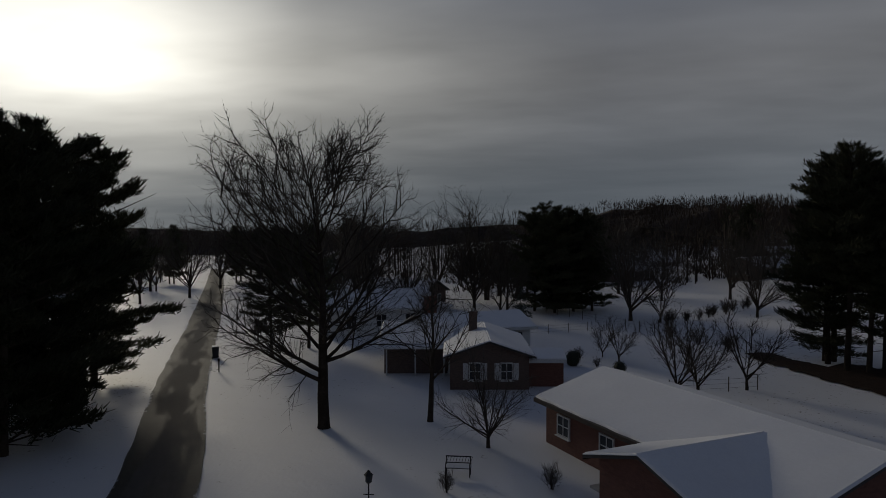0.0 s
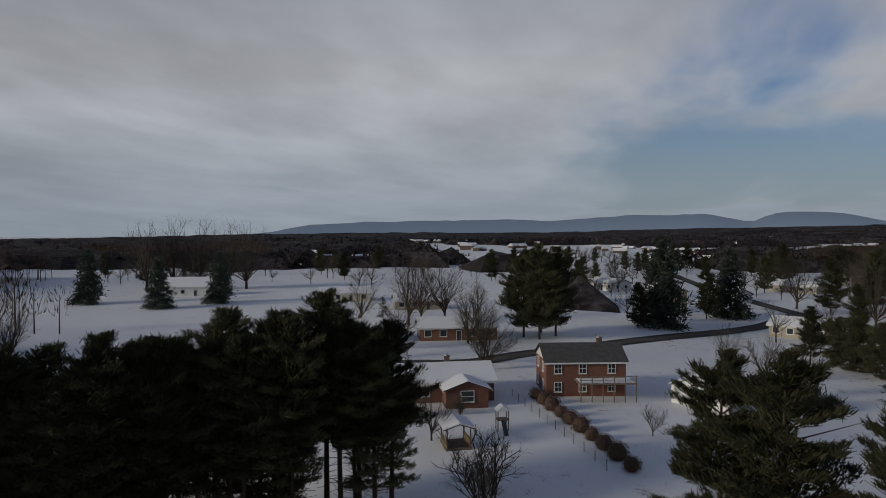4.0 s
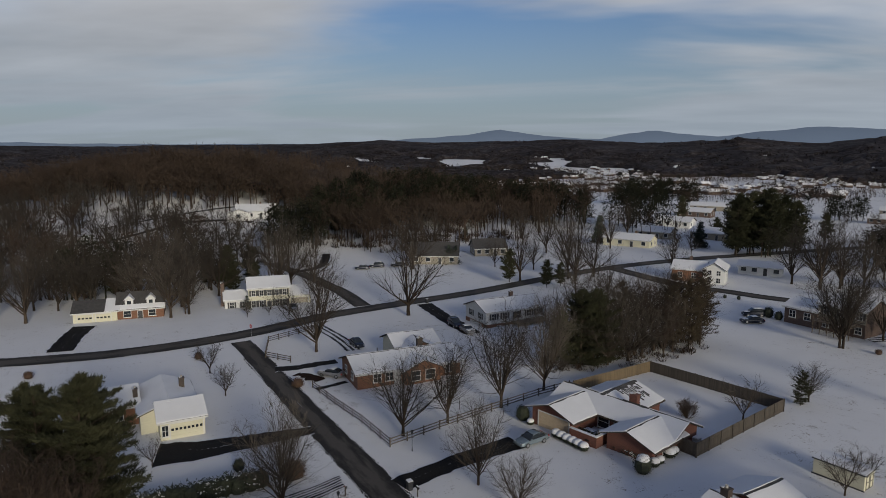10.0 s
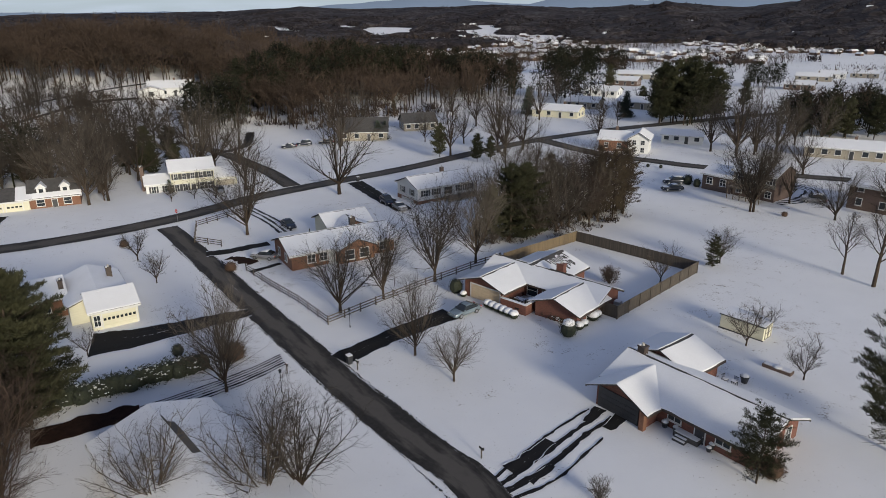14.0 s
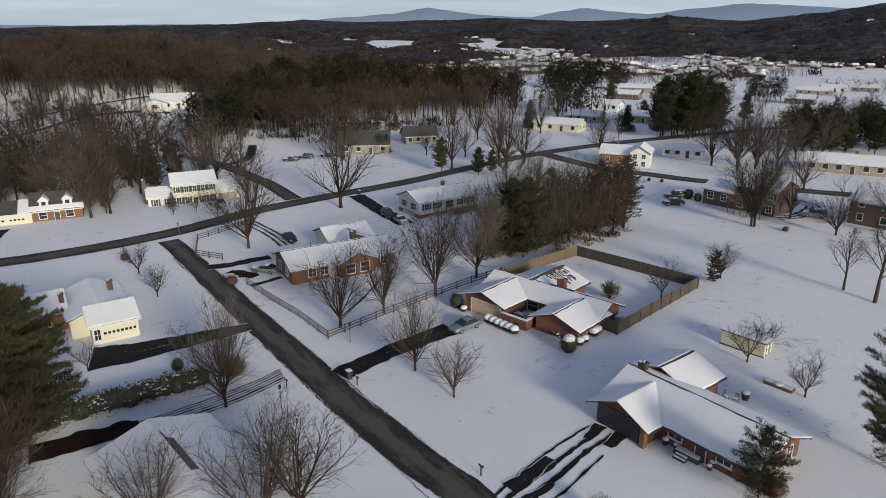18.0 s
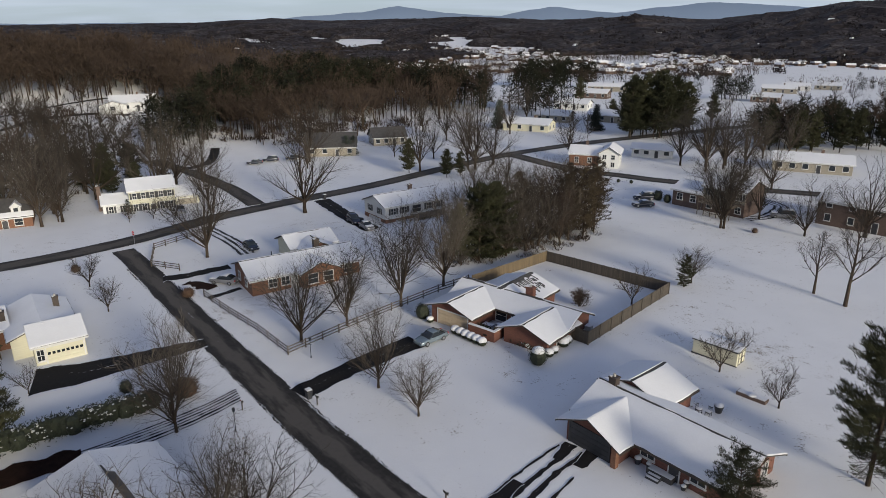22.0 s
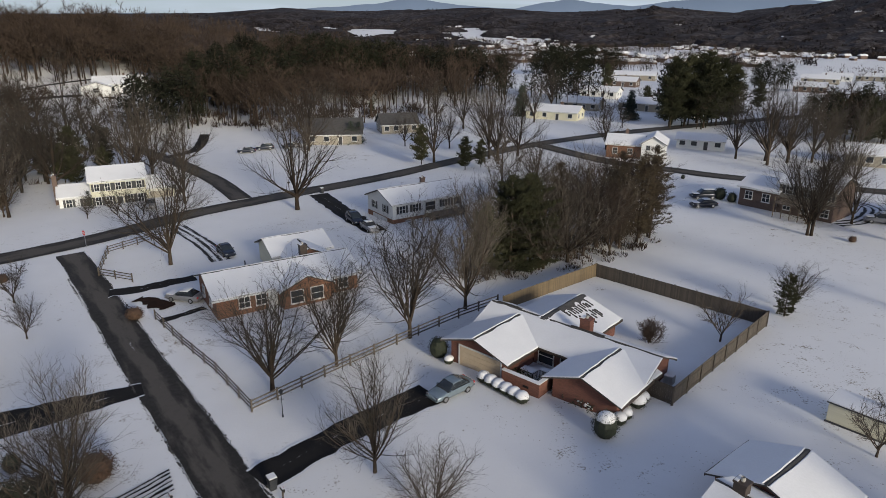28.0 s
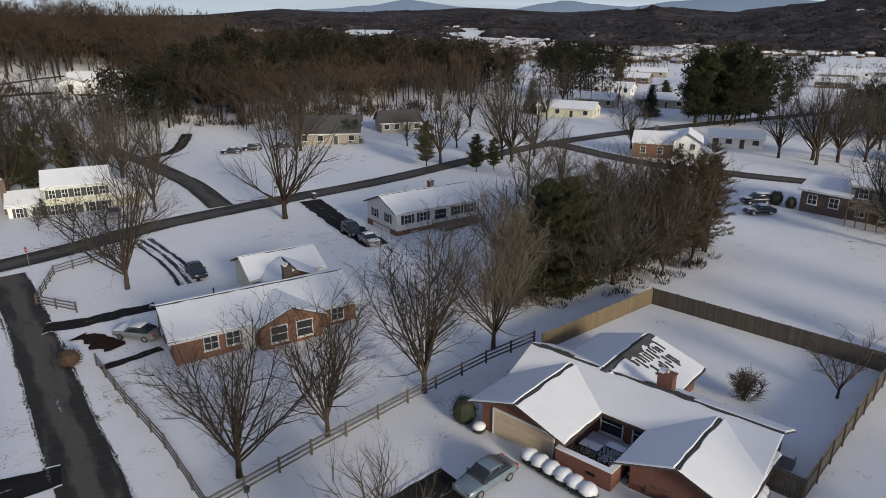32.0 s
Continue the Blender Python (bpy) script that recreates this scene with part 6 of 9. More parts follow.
def bare_tree(seed, height=11.0, trunk=0.18, limbs=8, tilt=(0.25, 0.85), reach=0.72, r=0.20, branches=10, twigs=7, leader=False, stems=1, lift=0.07, oval=False,
              name="bare_tree", label="bare deciduous tree standing in snow", twig=None):
    rnd = random.Random(seed)
    big, small = Shape(), Shape()
    starts = []
    if stems == 1:
        big.tube((0, 0, -0.5), (0, 0, 0.15), r * 1.7, r * 1.15, 8)
        top = height * (0.86 if leader else trunk)
        pts = limb(big, rnd, (0, 0, 0.1), (rnd.uniform(-0.04, 0.04), rnd.uniform(-0.04, 0.04), 1), top, r * 1.15, r * (0.1 if leader else 0.8), 8 if leader else 3, 8, 0.03, 0.03)
        if leader:
            use = [q for q in pts if q[2] > trunk]
            for k in range(limbs):
                q = use[int(len(use) * k / limbs)]
                ang = rnd.uniform(*tilt) * (1.15 - 0.5 * q[2])
                full = 0.42 + 0.5 * math.sin(math.pi * min(1, q[2])) if oval else 1.12 - q[2]
                starts.append((q[0], aside(rnd, q[1], ang), height * reach * full * rnd.uniform(0.8, 1.15), r * 0.42 * (1.15 - q[2])))
        else:
            use = pts[-5:]
            for k in range(limbs):
                q = use[min(len(use) - 1, k * len(use) // limbs)]
                a = 2 * math.pi * (k * 0.382 + rnd.uniform(-0.06, 0.06))
                ang = tilt[0] + (tilt[1] - tilt[0]) * ((k * 0.618) % 1.0)
                d = Vector((math.cos(a) * math.sin(ang), math.sin(a) * math.sin(ang), math.cos(ang)))
                starts.append((q[0], d, height * reach * rnd.uniform(0.88, 1.1) * (1.08 - 0.22 * ang), r * rnd.uniform(0.36, 0.55)))
    else:
        for k in range(stems):
            a, ang = rnd.uniform(0, 6.28), rnd.uniform(*tilt)
            starts.append((Vector((rnd.gauss(0, 0.12), rnd.gauss(0, 0.12), -0.1)), Vector((math.cos(a) * math.sin(ang), math.sin(a) * math.sin(ang), math.cos(ang))), height * rnd.uniform(0.75, 1.0), r))
    for p, d, L, r0 in starts:
        line = limb(big, rnd, p, d, L, r0 * 1.05, 0.014, 6, 5, lift, 0.08)
        for k in range(branches):
            q = line[min(len(line) - 1, int(len(line) * (0.14 + 0.86 * (k + rnd.random()) / branches)))]
            bl = L * (0.50 - 0.30 * q[2]) * rnd.uniform(0.65, 1.25)
            br = limb(small, rnd, q[0], aside(rnd, q[1], rnd.uniform(0.4, 1.0)), bl, 0.015 + 0.009 * bl, 0.008, 3, 3, lift, 0.13)
            for j in range(twigs):
                t = br[min(len(br) - 1, int(len(br) * (0.1 + 0.9 * (j + rnd.random()) / twigs)))]
                tl = bl * rnd.uniform(0.25, 0.55) + 0.12
                td = aside(rnd, t[1], rnd.uniform(0.35, 0.95))
                te = t[0] + td * tl
                w = td.orthogonal().normalized() * 0.011
                small.add([t[0] - w, t[0] + w, te], [(0, 1, 2)])
                for m in range(3):
                    g = t[0].lerp(te, rnd.uniform(0.2, 1.0))
                    e = g + (aside(rnd, td, rnd.uniform(0.4, 1.0)) + Vector((0, 0, 0.2))) * tl * rnd.uniform(0.35, 0.7)
                    w = td.orthogonal().normalized() * 0.008
                    small.add([g - w, g + w, e], [(0, 1, 2)])
    root = new(name)
    tagged(root, label, "tree")
    part("trunk", big, BARK, root, smooth=True)
    part("crown", small, twig or TWIG, root)
    return root


def needles(shape, rnd, p, d, size, count, thin=0.10):
    for _ in range(count):
        v = (d * 0.6 + Vector((rnd.gauss(0, 1), rnd.gauss(0, 1), rnd.gauss(0.25, 0.8))) * 0.75).normalized()
        s = v.orthogonal().normalized() * size * thin
        s.rotate(Matrix.Rotation(rnd.uniform(0, 6.28), 3, v))
        o = p + Vector((rnd.gauss(0, 1), rnd.gauss(0, 1), rnd.gauss(0, 0.6))) * size * 0.45
        q = o + v * size * rnd.uniform(0.45, 0.9)
        shape.add([o - s, o + s, q + s * 0.4, q - s * 0.4], [(0, 1, 2, 3)])


def spray(shape, rnd, p, d, length, size, dens):
    """A flat fan of needled twigs on both sides of a bough, curling up at its tips."""
    side = d.cross(Vector((0, 0, 1)))
    side = side.normalized() if side.length > 1e-3 else Vector((1, 0, 0))
    m = max(3, int(length * 11 * dens))
    for j in range(m):
        f = 0.25 + 0.75 * (j + rnd.random()) / m
        wide = 0.42 * length * (1.15 - f)
        o = p + d * length * f + side * rnd.uniform(-1, 1) * wide + Vector((0, 0, rnd.gauss(0.04, 0.05) - 0.02 * length * f * f))
        for k in range(8):
            v = (d * rnd.uniform(0.2, 1.0) + side * rnd.gauss(0, 0.6) + Vector((0, 0, rnd.gauss(0.42, 0.35)))).normalized()
            b = v.orthogonal().normalized() * size * 0.075
            b.rotate(Matrix.Rotation(rnd.uniform(0, 6.28), 3, v))
            g = o + Vector((rnd.gauss(0, 1), rnd.gauss(0, 1), rnd.gauss(0, 0.5))) * size * 0.35
            e = g + v * size * rnd.uniform(0.6, 1.1)
            shape.add([g - b, g + b, e + b * 0.5, e - b * 0.5], [(0, 1, 2, 3)])


def conifer(seed, height=10.0, width=3.0, base=0.05, kind="spruce", name="spruce_tree", label="dark green spruce standing in snow", dens=1.0, tuft=0.42, stubs=0.0, leafing=None):
    """A trunk, whorls of boughs and sprays of needles. kind: spruce tapers, pine has an open layered crown; stubs: bare lower boughs from this height up."""
    rnd = random.Random(seed)
    wood, leaf = Shape(), Shape()
    r0 = height * 0.009 + 0.03
    mid = (rnd.uniform(-0.1, 0.1), rnd.uniform(-0.1, 0.1), height * 0.5)
    wood.tube((0, 0, -0.5), mid, r0 * 1.2, r0 * 0.75, 7)
    wood.tube(mid, (0, 0, height * 0.97), r0 * 0.75, 0.03, 6)
    if kind == "spruce":
        rows, nb = int(height * 2.0 * dens), 5
    else:
        rows, nb = int(height * 2.1), 6
    for i in range(rows):
        t = base + (1 - base) * (i + rnd.random() * 0.5) / rows
        z = height * t
        u = (t - base) / (1 - base)
        for k in range(nb):
            a = rnd.uniform(0, 2 * math.pi)
            if kind == "spruce":
                reach, rise = width * (1.03 - u) ** 0.85 * rnd.uniform(0.75, 1.1), -0.12
            else:
                reach = width * (math.sin(math.pi * min(1, 0.26 + u * 0.74)) ** 0.65) * rnd.uniform(0.45, 1.15)
                rise = 0.14 + 0.55 * u
            L = max(0.3, reach * rnd.uniform(0.7, 1.1))
            d = Vector((math.cos(a), math.sin(a), rise + rnd.uniform(-0.12, 0.15))).normalized()
            p = Vector((0, 0, z))
            wood.tube(p, p + d * L, 0.016 + 0.010 * L, 0.008, 3)
            if kind == "spruce":
                m = max(2, int(L / 0.33 * dens))
                for j in range(m):
                    q = p + d * L * min(0.3 + 0.49 * (j + rnd.random()) / m * 1.43, 1.0) + Vector((rnd.gauss(0, 0.1), rnd.gauss(0, 0.1), rnd.gauss(0, 0.07))) * L * 0.5
                    needles(leaf, rnd, q, d, tuft * rnd.uniform(0.8, 1.3), 7)
            elif rnd.random() < 0.88:
                spray(leaf, rnd, p, d, L * 1.06, tuft, dens)
    if stubs:
        for k in range(int(height * 3.2)):
            a, z = rnd.uniform(0, 6.28), height * rnd.uniform(stubs, base + 0.1)
            L = rnd.uniform(0.4, 1.0) * width * 0.6
            wood.tube((0, 0, z), (math.cos(a) * L, math.sin(a) * L, z + rnd.uniform(-0.3, 0.25) * L), 0.018, 0.006, 3)
    needles(leaf, rnd, Vector((0, 0, height * 0.96)), Vector((0, 0, 1)), tuft, 10)
    root = new(name)
    tagged(root, label, "tree")
    part("trunk", wood, BARK, root, smooth=True)
    part("crown", leaf, leafing or (SPRUCE if kind == "spruce" else NEEDLE), root)
    return root


def put(tree, x, y, scale=1.0, turn=0.0, sink=0.0, label=""):
    """A copy of a tree at a place on the ground."""
    if math.hypot(x, y - 15) > 118 and tree in LIGHT:
        tree = LIGHT[tree]
    c = copy_thing(tree, pose(x, y, gz(x, y) - sink, 0, 0, turn) @ Matrix.Scale(scale, 4))
    if label:
        c["label"] = label
    return c


T_VASE = bare_tree(11, 10.0, 0.14, 16, (0.12, 1.25), 0.82, 0.19, 12, 6, label="wide bare maple with a short trunk in a snowy lawn")
T_UP = bare_tree(12, 10.0, 0.16, 17, (0.06, 0.85), 0.80, 0.16, 13, 7, label="upright bare maple in a snowy lawn")
T_OVAL = bare_tree(13, 10.0, 0.15, 16, (0.06, 1.15), 0.74, 0.15, 11, 6, label="rounded bare tree with fine twigs in the snow")
T_TALL = bare_tree(14, 10.0, 0.25, 18, (0.65, 1.15), 0.55, 0.17, 10, 6, leader=True, label="tall bare tree with a straight trunk")
T_SMALL = bare_tree(15, 4.0, 0.16, 8, (0.3, 1.0), 0.85, 0.075, 9, 6, label="small bare ornamental tree in the snow")
T_SHRUB = bare_tree(16, 2.2, 0.1, 0, (0.1, 0.75), 0.9, 0.018, 7, 5, stems=14, name="bare_shrub", label="bare many-stemmed shrub in the snow")
S_FIR = conifer(21, 10.0, 2.8, 0.03, "spruce")
S_PINE = conifer(22, 10.0, 2.2, 0.40, "pine", "pine_tree", "tall slender dark green pine with a bare lower trunk", 1.35, 0.27, 0.10)
S_PINE2 = conifer(23, 10.0, 2.6, 0.16, "pine", "pine_tree", "broad dark green white pine", 1.25, 0.28, 0.05)
S_PINE3 = conifer(25, 10.0, 3.1, 0.03, "pine", "pine_tree", "dense dark white pine branched to the ground", 1.3, 0.28)
T_OAK = bare_tree(17, 10.0, 0.17, 38, (0.85, 1.4), 0.58, 0.20, 13, 7, leader=True, oval=True, label="large bare oak with a rounded crown in a snowy lawn")
T_RUSSET = bare_tree(18, 10.0, 0.12, 16, (0.08, 0.6), 0.82, 0.15, 12, 8, label="dense red-brown leafless tree by a roof", twig=RUSSET)
T_REDBUSH = bare_tree(19, 2.2, 0.1, 0, (0.1, 0.8), 0.9, 0.018, 10, 7, stems=20, name="red_shrub", label="dense reddish shrub in a snowy yard", twig=RUSSET)
S_HOLLY = conifer(24, 6.0, 2.4, 0.06, "spruce", "holly_tree", "dense dark evergreen in the snow", 1.2, 0.4)
S_OPEN = conifer(26, 10.0, 4.2, 0.16, 'pine', 'pine_tree', 'open branched pine beside a brick wall', 0.75, 0.30)
S_NEAR = conifer(27, 10.0, 3.0, 0.12, 'pine', 'pine_tree', 'tall full white pine standing in the snow', 1.5, 0.25, 0.04)
S_RUSTY = conifer(29, 10.0, 2.3, 0.10, "pine", "rusty_tree", "tall tree with rusty olive foliage among bare trees", 0.62, 0.30, 0.04, OLIVE)
S_BIG = conifer(28, 10.0, 3.5, 0.02, "pine", "pine_tree", "massive dark white pine with bushy boughs to the ground", 1.9, 0.30)
LIGHT = {}
ORIGINALS = [T_VASE, T_UP, T_OVAL, T_TALL, T_SMALL, T_SHRUB, S_FIR, S_PINE, S_PINE2, S_PINE3, S_HOLLY, T_OAK, T_RUSSET, S_OPEN, S_NEAR, S_BIG, S_RUSTY, T_REDBUSH]

F_VASE = bare_tree(71, 10.0, 0.16, 15, (0.1, 1.2), 0.8, 0.21, 10, 4, label="wide bare tree beyond the street")
F_OVAL = bare_tree(72, 10.0, 0.17, 15, (0.06, 1.0), 0.76, 0.18, 9, 4, label="rounded bare tree beyond the street")
F_PINE = conifer(73, 10.0, 2.7, 0.12, "pine", "pine_tree", "dark green pine beyond the houses", 0.40, 0.62)
F_BIG = conifer(75, 10.0, 3.5, 0.02, "pine", "pine_tree", "broad dark evergreen beyond the side street", 0.6, 0.6)
F_FIR = conifer(74, 10.0, 3.2, 0.03, "spruce", "spruce_tree", "tall dark spruce beside a far street", 1.3, 0.75)
LIGHT.update({T_VASE: F_VASE, T_OVAL: F_OVAL, T_UP: F_OVAL, T_TALL: F_OVAL, T_RUSSET: F_OVAL, S_PINE: F_PINE, S_PINE2: F_PINE, S_PINE3: F_PINE, S_BIG: F_BIG, S_FIR: F_FIR})
ORIGINALS += [F_VASE, F_OVAL, F_PINE, F_FIR, F_BIG]

PLANTED = [
    # tree, x, y, height factor, turn
    (T_VASE, -20.8, 73.0, 1.10, 0), (T_UP, -15.7, 77.6, 1.05, 40), (T_UP, -9.0, 83.6, 1.30, 90), (T_UP, -3.2, 91.0, 1.25, 150),
    (T_OVAL, -4.7, 55.4, 0.72, 20), (T_UP, -9.5, 61.2, 0.86, 200), (T_OVAL, -28.8, 53.2, 0.98, 70), (T_UP, -31.0, 57.5, 0.9, 170),
    (T_OVAL, -18.8, 35.6, 1.12, 110), (T_OVAL, -16.2, 37.0, 1.08, 10), (T_OVAL, -27.3, 34.6, 0.98, 75),
    (T_OVAL, -45.2, 106.3, 1.68, 130), (T_VASE, -34.4, 135.2, 1.85, 220), (T_VASE, 2.9, 175.0, 1.8, 15), (T_OVAL, 1.6, 210.0, 1.6, 30), (T_OVAL, -6.0, 222.0, 1.5, 80), (T_UP, 47.9, 118.0, 1.3, 10), (T_VASE, 71.4, 112.5, 1.3, 70), (T_OVAL, -15.0, 240.0, 1.3, 10), (T_OVAL, 16.0, 232.0, 1.4, 50), (T_RUSSET, 58.0, 176.0, 1.5, 0), (T_RUSSET, 70.0, 176.0, 1.5, 120), (T_RUSSET, 84.0, 186.0, 1.3, 40), (T_RUSSET, 93.0, 190.0, 1.3, 200), (T_VASE, 64.0, 174.0, 1.6, 20), (T_UP, -12.0, 175.0, 1.6, 35),
    (T_SMALL, 23.0, 82.2, 1.35, 30), (T_SMALL, 28.2, 63.3, 1.15, 60), (T_SMALL, 31.4, 55.9, 1.05, 90), (T_SMALL, 31.2, 66.0, 0.9, 10),
    (T_SMALL, -50.9, 82.9, 1.15, 15), (T_SMALL, -58.7, 92.3, 1.3, 45), (T_SHRUB, 7.8, 37.2, 1.0, 0), (T_SMALL, -48.5, 60.5, 0.85, 80),
    (T_UP, 57.5, 124.0, 1.0, 10), (T_OVAL, 33.6, 90.0, 0.62, 0), 
    (S_PINE3, 32.0, 88.4, 0.5, 0), (T_REDBUSH, 15.9, 81.9, 1.2, 0), (S_NEAR, 33.6, 44.2, 1.45, 20), (S_OPEN, 20.8, 39.6, 0.68, 100),
    (S_HOLLY, -36.0, 199.5, 1.05, 0), (S_HOLLY, -34.0, 200.5, 1.0, 60),
    (S_BIG, -46.0, 46.5, 1.6, 0), (S_BIG, -50.5, 46.0, 1.45, 77), (S_BIG, -55.0, 49.5, 1.35, 10), (S_BIG, -49.0, 50.5, 1.4, 130), (T_RUSSET, -41.5, 36.0, 1.2, 10), (T_RUSSET, -45.0, 37.0, 1.25, 100), (T_RUSSET, -39.3, 33.0, 1.2, 160), (T_RUSSET, -48.5, 37.5, 1.2, 250), (T_RUSSET, -37.0, 29.5, 1.1, 60), (T_RUSSET, -43.5, 32.5, 1.2, 300),
    (S_BIG, -41.0, 9.0, 1.72, 30), (S_BIG, -38.0, 15.0, 1.5, 130), (S_BIG, -36.5, 19.0, 1.2, 200), (S_BIG, -46.0, 6.0, 1.55, 90),
    (S_FIR, -91.5, 22.4, 0.68, 0), (T_OVAL, -87.6, 41.4, 0.95, 20), (T_SMALL, -81.0, 12.5, 1.3, 50), (T_SMALL, -100.0, 26.0, 1.6, 0), (T_SMALL, -108.0, 22.0, 1.7, 90), (T_OVAL, -118.0, 18.0, 0.7, 0), (T_SMALL, -96.0, 40.0, 0.9, 0),
    (S_FIR, -161.5, 11.0, 2.15, 0), (S_FIR, -191.0, 31.0, 1.9, 50), (S_BIG, -122.0, 40.0, 0.95, 0), (S_BIG, -117.0, 41.5, 0.9, 90), (S_BIG, -127.0, 38.0, 0.85, 30), (S_BIG, -113.0, 44.0, 0.7, 200), (S_HOLLY, -100.0, 38.0, 1.3, 40), (S_HOLLY, -138.0, 42.0, 1.0, 0),
    (T_VASE, -178.0, 62.0, 1.5, 0), (T_VASE, -172.0, 68.0, 1.3, 120), (T_UP, -143.0, 88.0, 1.0, 10), (T_VASE, -101.0, -21.5, 0.9, 60),
    (S_PINE, -134.0, -15.5, 1.9, 10), (S_PINE, -139.0, -12.5, 1.85, 80), (S_PINE, -136.0, -19.0, 1.8, 150), (S_PINE2, -143.0, -16.0, 1.7, 0),
    (T_OAK, 14.2, -27.5, 1.68, 0), (T_OVAL, 58.0, -100.0, 1.3, 0), (T_OVAL, 62.0, -122.0, 1.4, 60), (S_PINE2, 66.0, -140.0, 1.3, 0), (T_OVAL, 72.0, -165.0, 1.5, 0), (T_OVAL, 78.0, -190.0, 1.5, 20), (S_PINE2, 46.0, -112.0, 1.2, 0), (T_OVAL, 44.0, -128.0, 1.4, 0), (T_OVAL, 52.0, -150.0, 1.4, 90), (T_RUSSET, 38.0, -104.0, 1.3, 0), (S_PINE2, 34.0, -120.0, 1.4, 40), (T_OVAL, 30.0, -108.0, 1.5, 0), (T_RUSSET, 26.0, -92.0, 1.4, 0), (T_OVAL, 58.0, -176.0, 1.5, 0), (T_OVAL, 15.0, -104.0, 1.5, 50), (T_OVAL, 4.0, -108.0, 1.4, 20), (T_TALL, 7.8, -29.4, 1.05, 30), (T_VASE, 4.0, -24.6, 0.54, 0), (T_SHRUB, 0.9, -18.8, 0.55, 0), (T_SHRUB, 5.8, -18.0, 0.45, 0), (T_SHRUB, -49.8, -11.9, 3.0, 20), (T_VASE, -106.7, -21.6, 0.85, 40), (T_UP, -147.6, -47.9, 1.6, 0), (T_UP, -152.1, -46.0, 1.55, 70), (T_OVAL, -149.7, -60.6, 1.1, 20), (S_HOLLY, -160.4, -58.7, 0.9, 0), (T_UP, -156.0, -41.0, 1.5, 200), (T_OVAL, -131.0, -28.0, 1.2, 120), (T_VASE, -104.0, -44.0, 0.8, 30), (T_SHRUB, -72.5, -25.5, 1.3, 0), (T_SHRUB, -75.0, -19.5, 1.1, 60), (T_SHRUB, -70.5, -30.0, 1.0, 60),
    (T_SMALL, -9.3, -36.4, 1.5, 90), (T_SMALL, -11.0, -37.4, 1.3, 10), (T_SMALL, -15.2, -39.5, 1.4, 60), 
    
    (T_OVAL, 17.0, -82.0, 1.3, 0), (T_UP, 23.0, -78.0, 1.4, 60), (S_HOLLY, 27.0, -78.0, 1.4, 0),
    (S_BIG, 30.2, -21.0, 1.85, 0), (S_BIG, 33.5, -17.5, 1.8, 110), (S_BIG, 33.0, -28.0, 1.9, 70), (S_BIG, 35.5, -37.5, 1.9, 160), (S_BIG, 43.0, -36.0, 2.0, 20), (S_PINE2, 25.5, -50.0, 1.25, 30), (S_PINE2, 23.0, -54.0, 1.3, 190),
    (S_BIG, -4.2, -84.5, 1.5, 220), (S_PINE3, -1.4, -86.0, 1.5, 0), (S_BIG, -7.0, -86.0, 1.45, 60), (S_PINE3, -9.8, -87.0, 1.4, 120), (S_PINE2, -3.0, -91.0, 1.6, 190), (S_PINE3, -6.5, -91.0, 1.5, 10), (S_PINE2, -9.5, -92.0, 1.5, 80), (S_PINE3, -26.0, -51.0, 1.45, 40),
    (T_OVAL, -64.5, -20.5, 0.66, 0), (T_SMALL, -72.0, 3.0, 0.8, 0), (T_VASE, -126.0, -29.0, 1.0, 0), (T_UP, -112.0, -50.0, 0.9, 50), (T_UP, -116.0, -41.0, 1.0, 0),
    (T_VASE, 61.0, 113.0, 0.95, 60), (T_TALL, 51.5, 81.5, 1.4, 200), (T_TALL, 49.5, 86.0, 1.0, 20),
    (S_PINE2, -4.5, 166.0, 0.72, 0), (S_PINE2, -1.0, 168.0, 0.62, 50),
    (S_FIR, 13.0, 246.0, 1.0, 0), (S_FIR, 47.0, 238.0, 0.9, 0), (S_HOLLY, 62.5, 134.5, 0.5, 0),
    (T_SMALL, -69.5, 128.0, 0.95, 0), (T_SMALL, -65.5, 130.5, 1.0, 70), (T_SMALL, -61.0, 131.0, 1.2, 70), (S_HOLLY, -72.8, 134.6, 0.55, 0), (T_UP, -84.5, 128.0, 0.75, 0),
    (T_VASE, -214.0, -171.0, 2.4, 0), (T_VASE, -219.0, -163.0, 2.5, 80), (T_VASE, -224.0, -155.0, 2.5, 150), (T_OVAL, -228.0, -146.0, 2.4, 20), (T_VASE, -231.0, -139.0, 2.3, 250), (S_FIR, -172.0, -160.0, 1.7, 10), (S_FIR, -166.0, -130.0, 1.5, 60), (S_FIR, -182.0, -120.0, 1.6, 0),
    (T_OVAL, 68.0, 172.0, 1.6, 0), 
    (S_PINE2, 55.0, 221.0, 1.9, 0), (S_PINE2, 60.0, 224.0, 2.0, 60), (S_PINE2, 65.0, 222.0, 2.1, 130), (S_PINE2, 70.0, 226.0, 1.9, 10), (S_PINE2, 58.0, 230.0, 1.9, 200), (S_PINE2, 66.0, 232.0, 2.0, 280), (S_PINE2, 75.0, 229.0, 1.7, 30), 
    (S_PINE2, 97.0, 194.0, 1.2, 0), (S_PINE2, 103.0, 197.0, 1.15, 90), (S_PINE2, 110.0, 195.0, 1.25, 20), (S_PINE2, 117.0, 199.0, 1.2, 70), (S_PINE2, 125.0, 197.0, 1.3, 40), (S_PINE2, 92.0, 200.0, 1.1, 10),
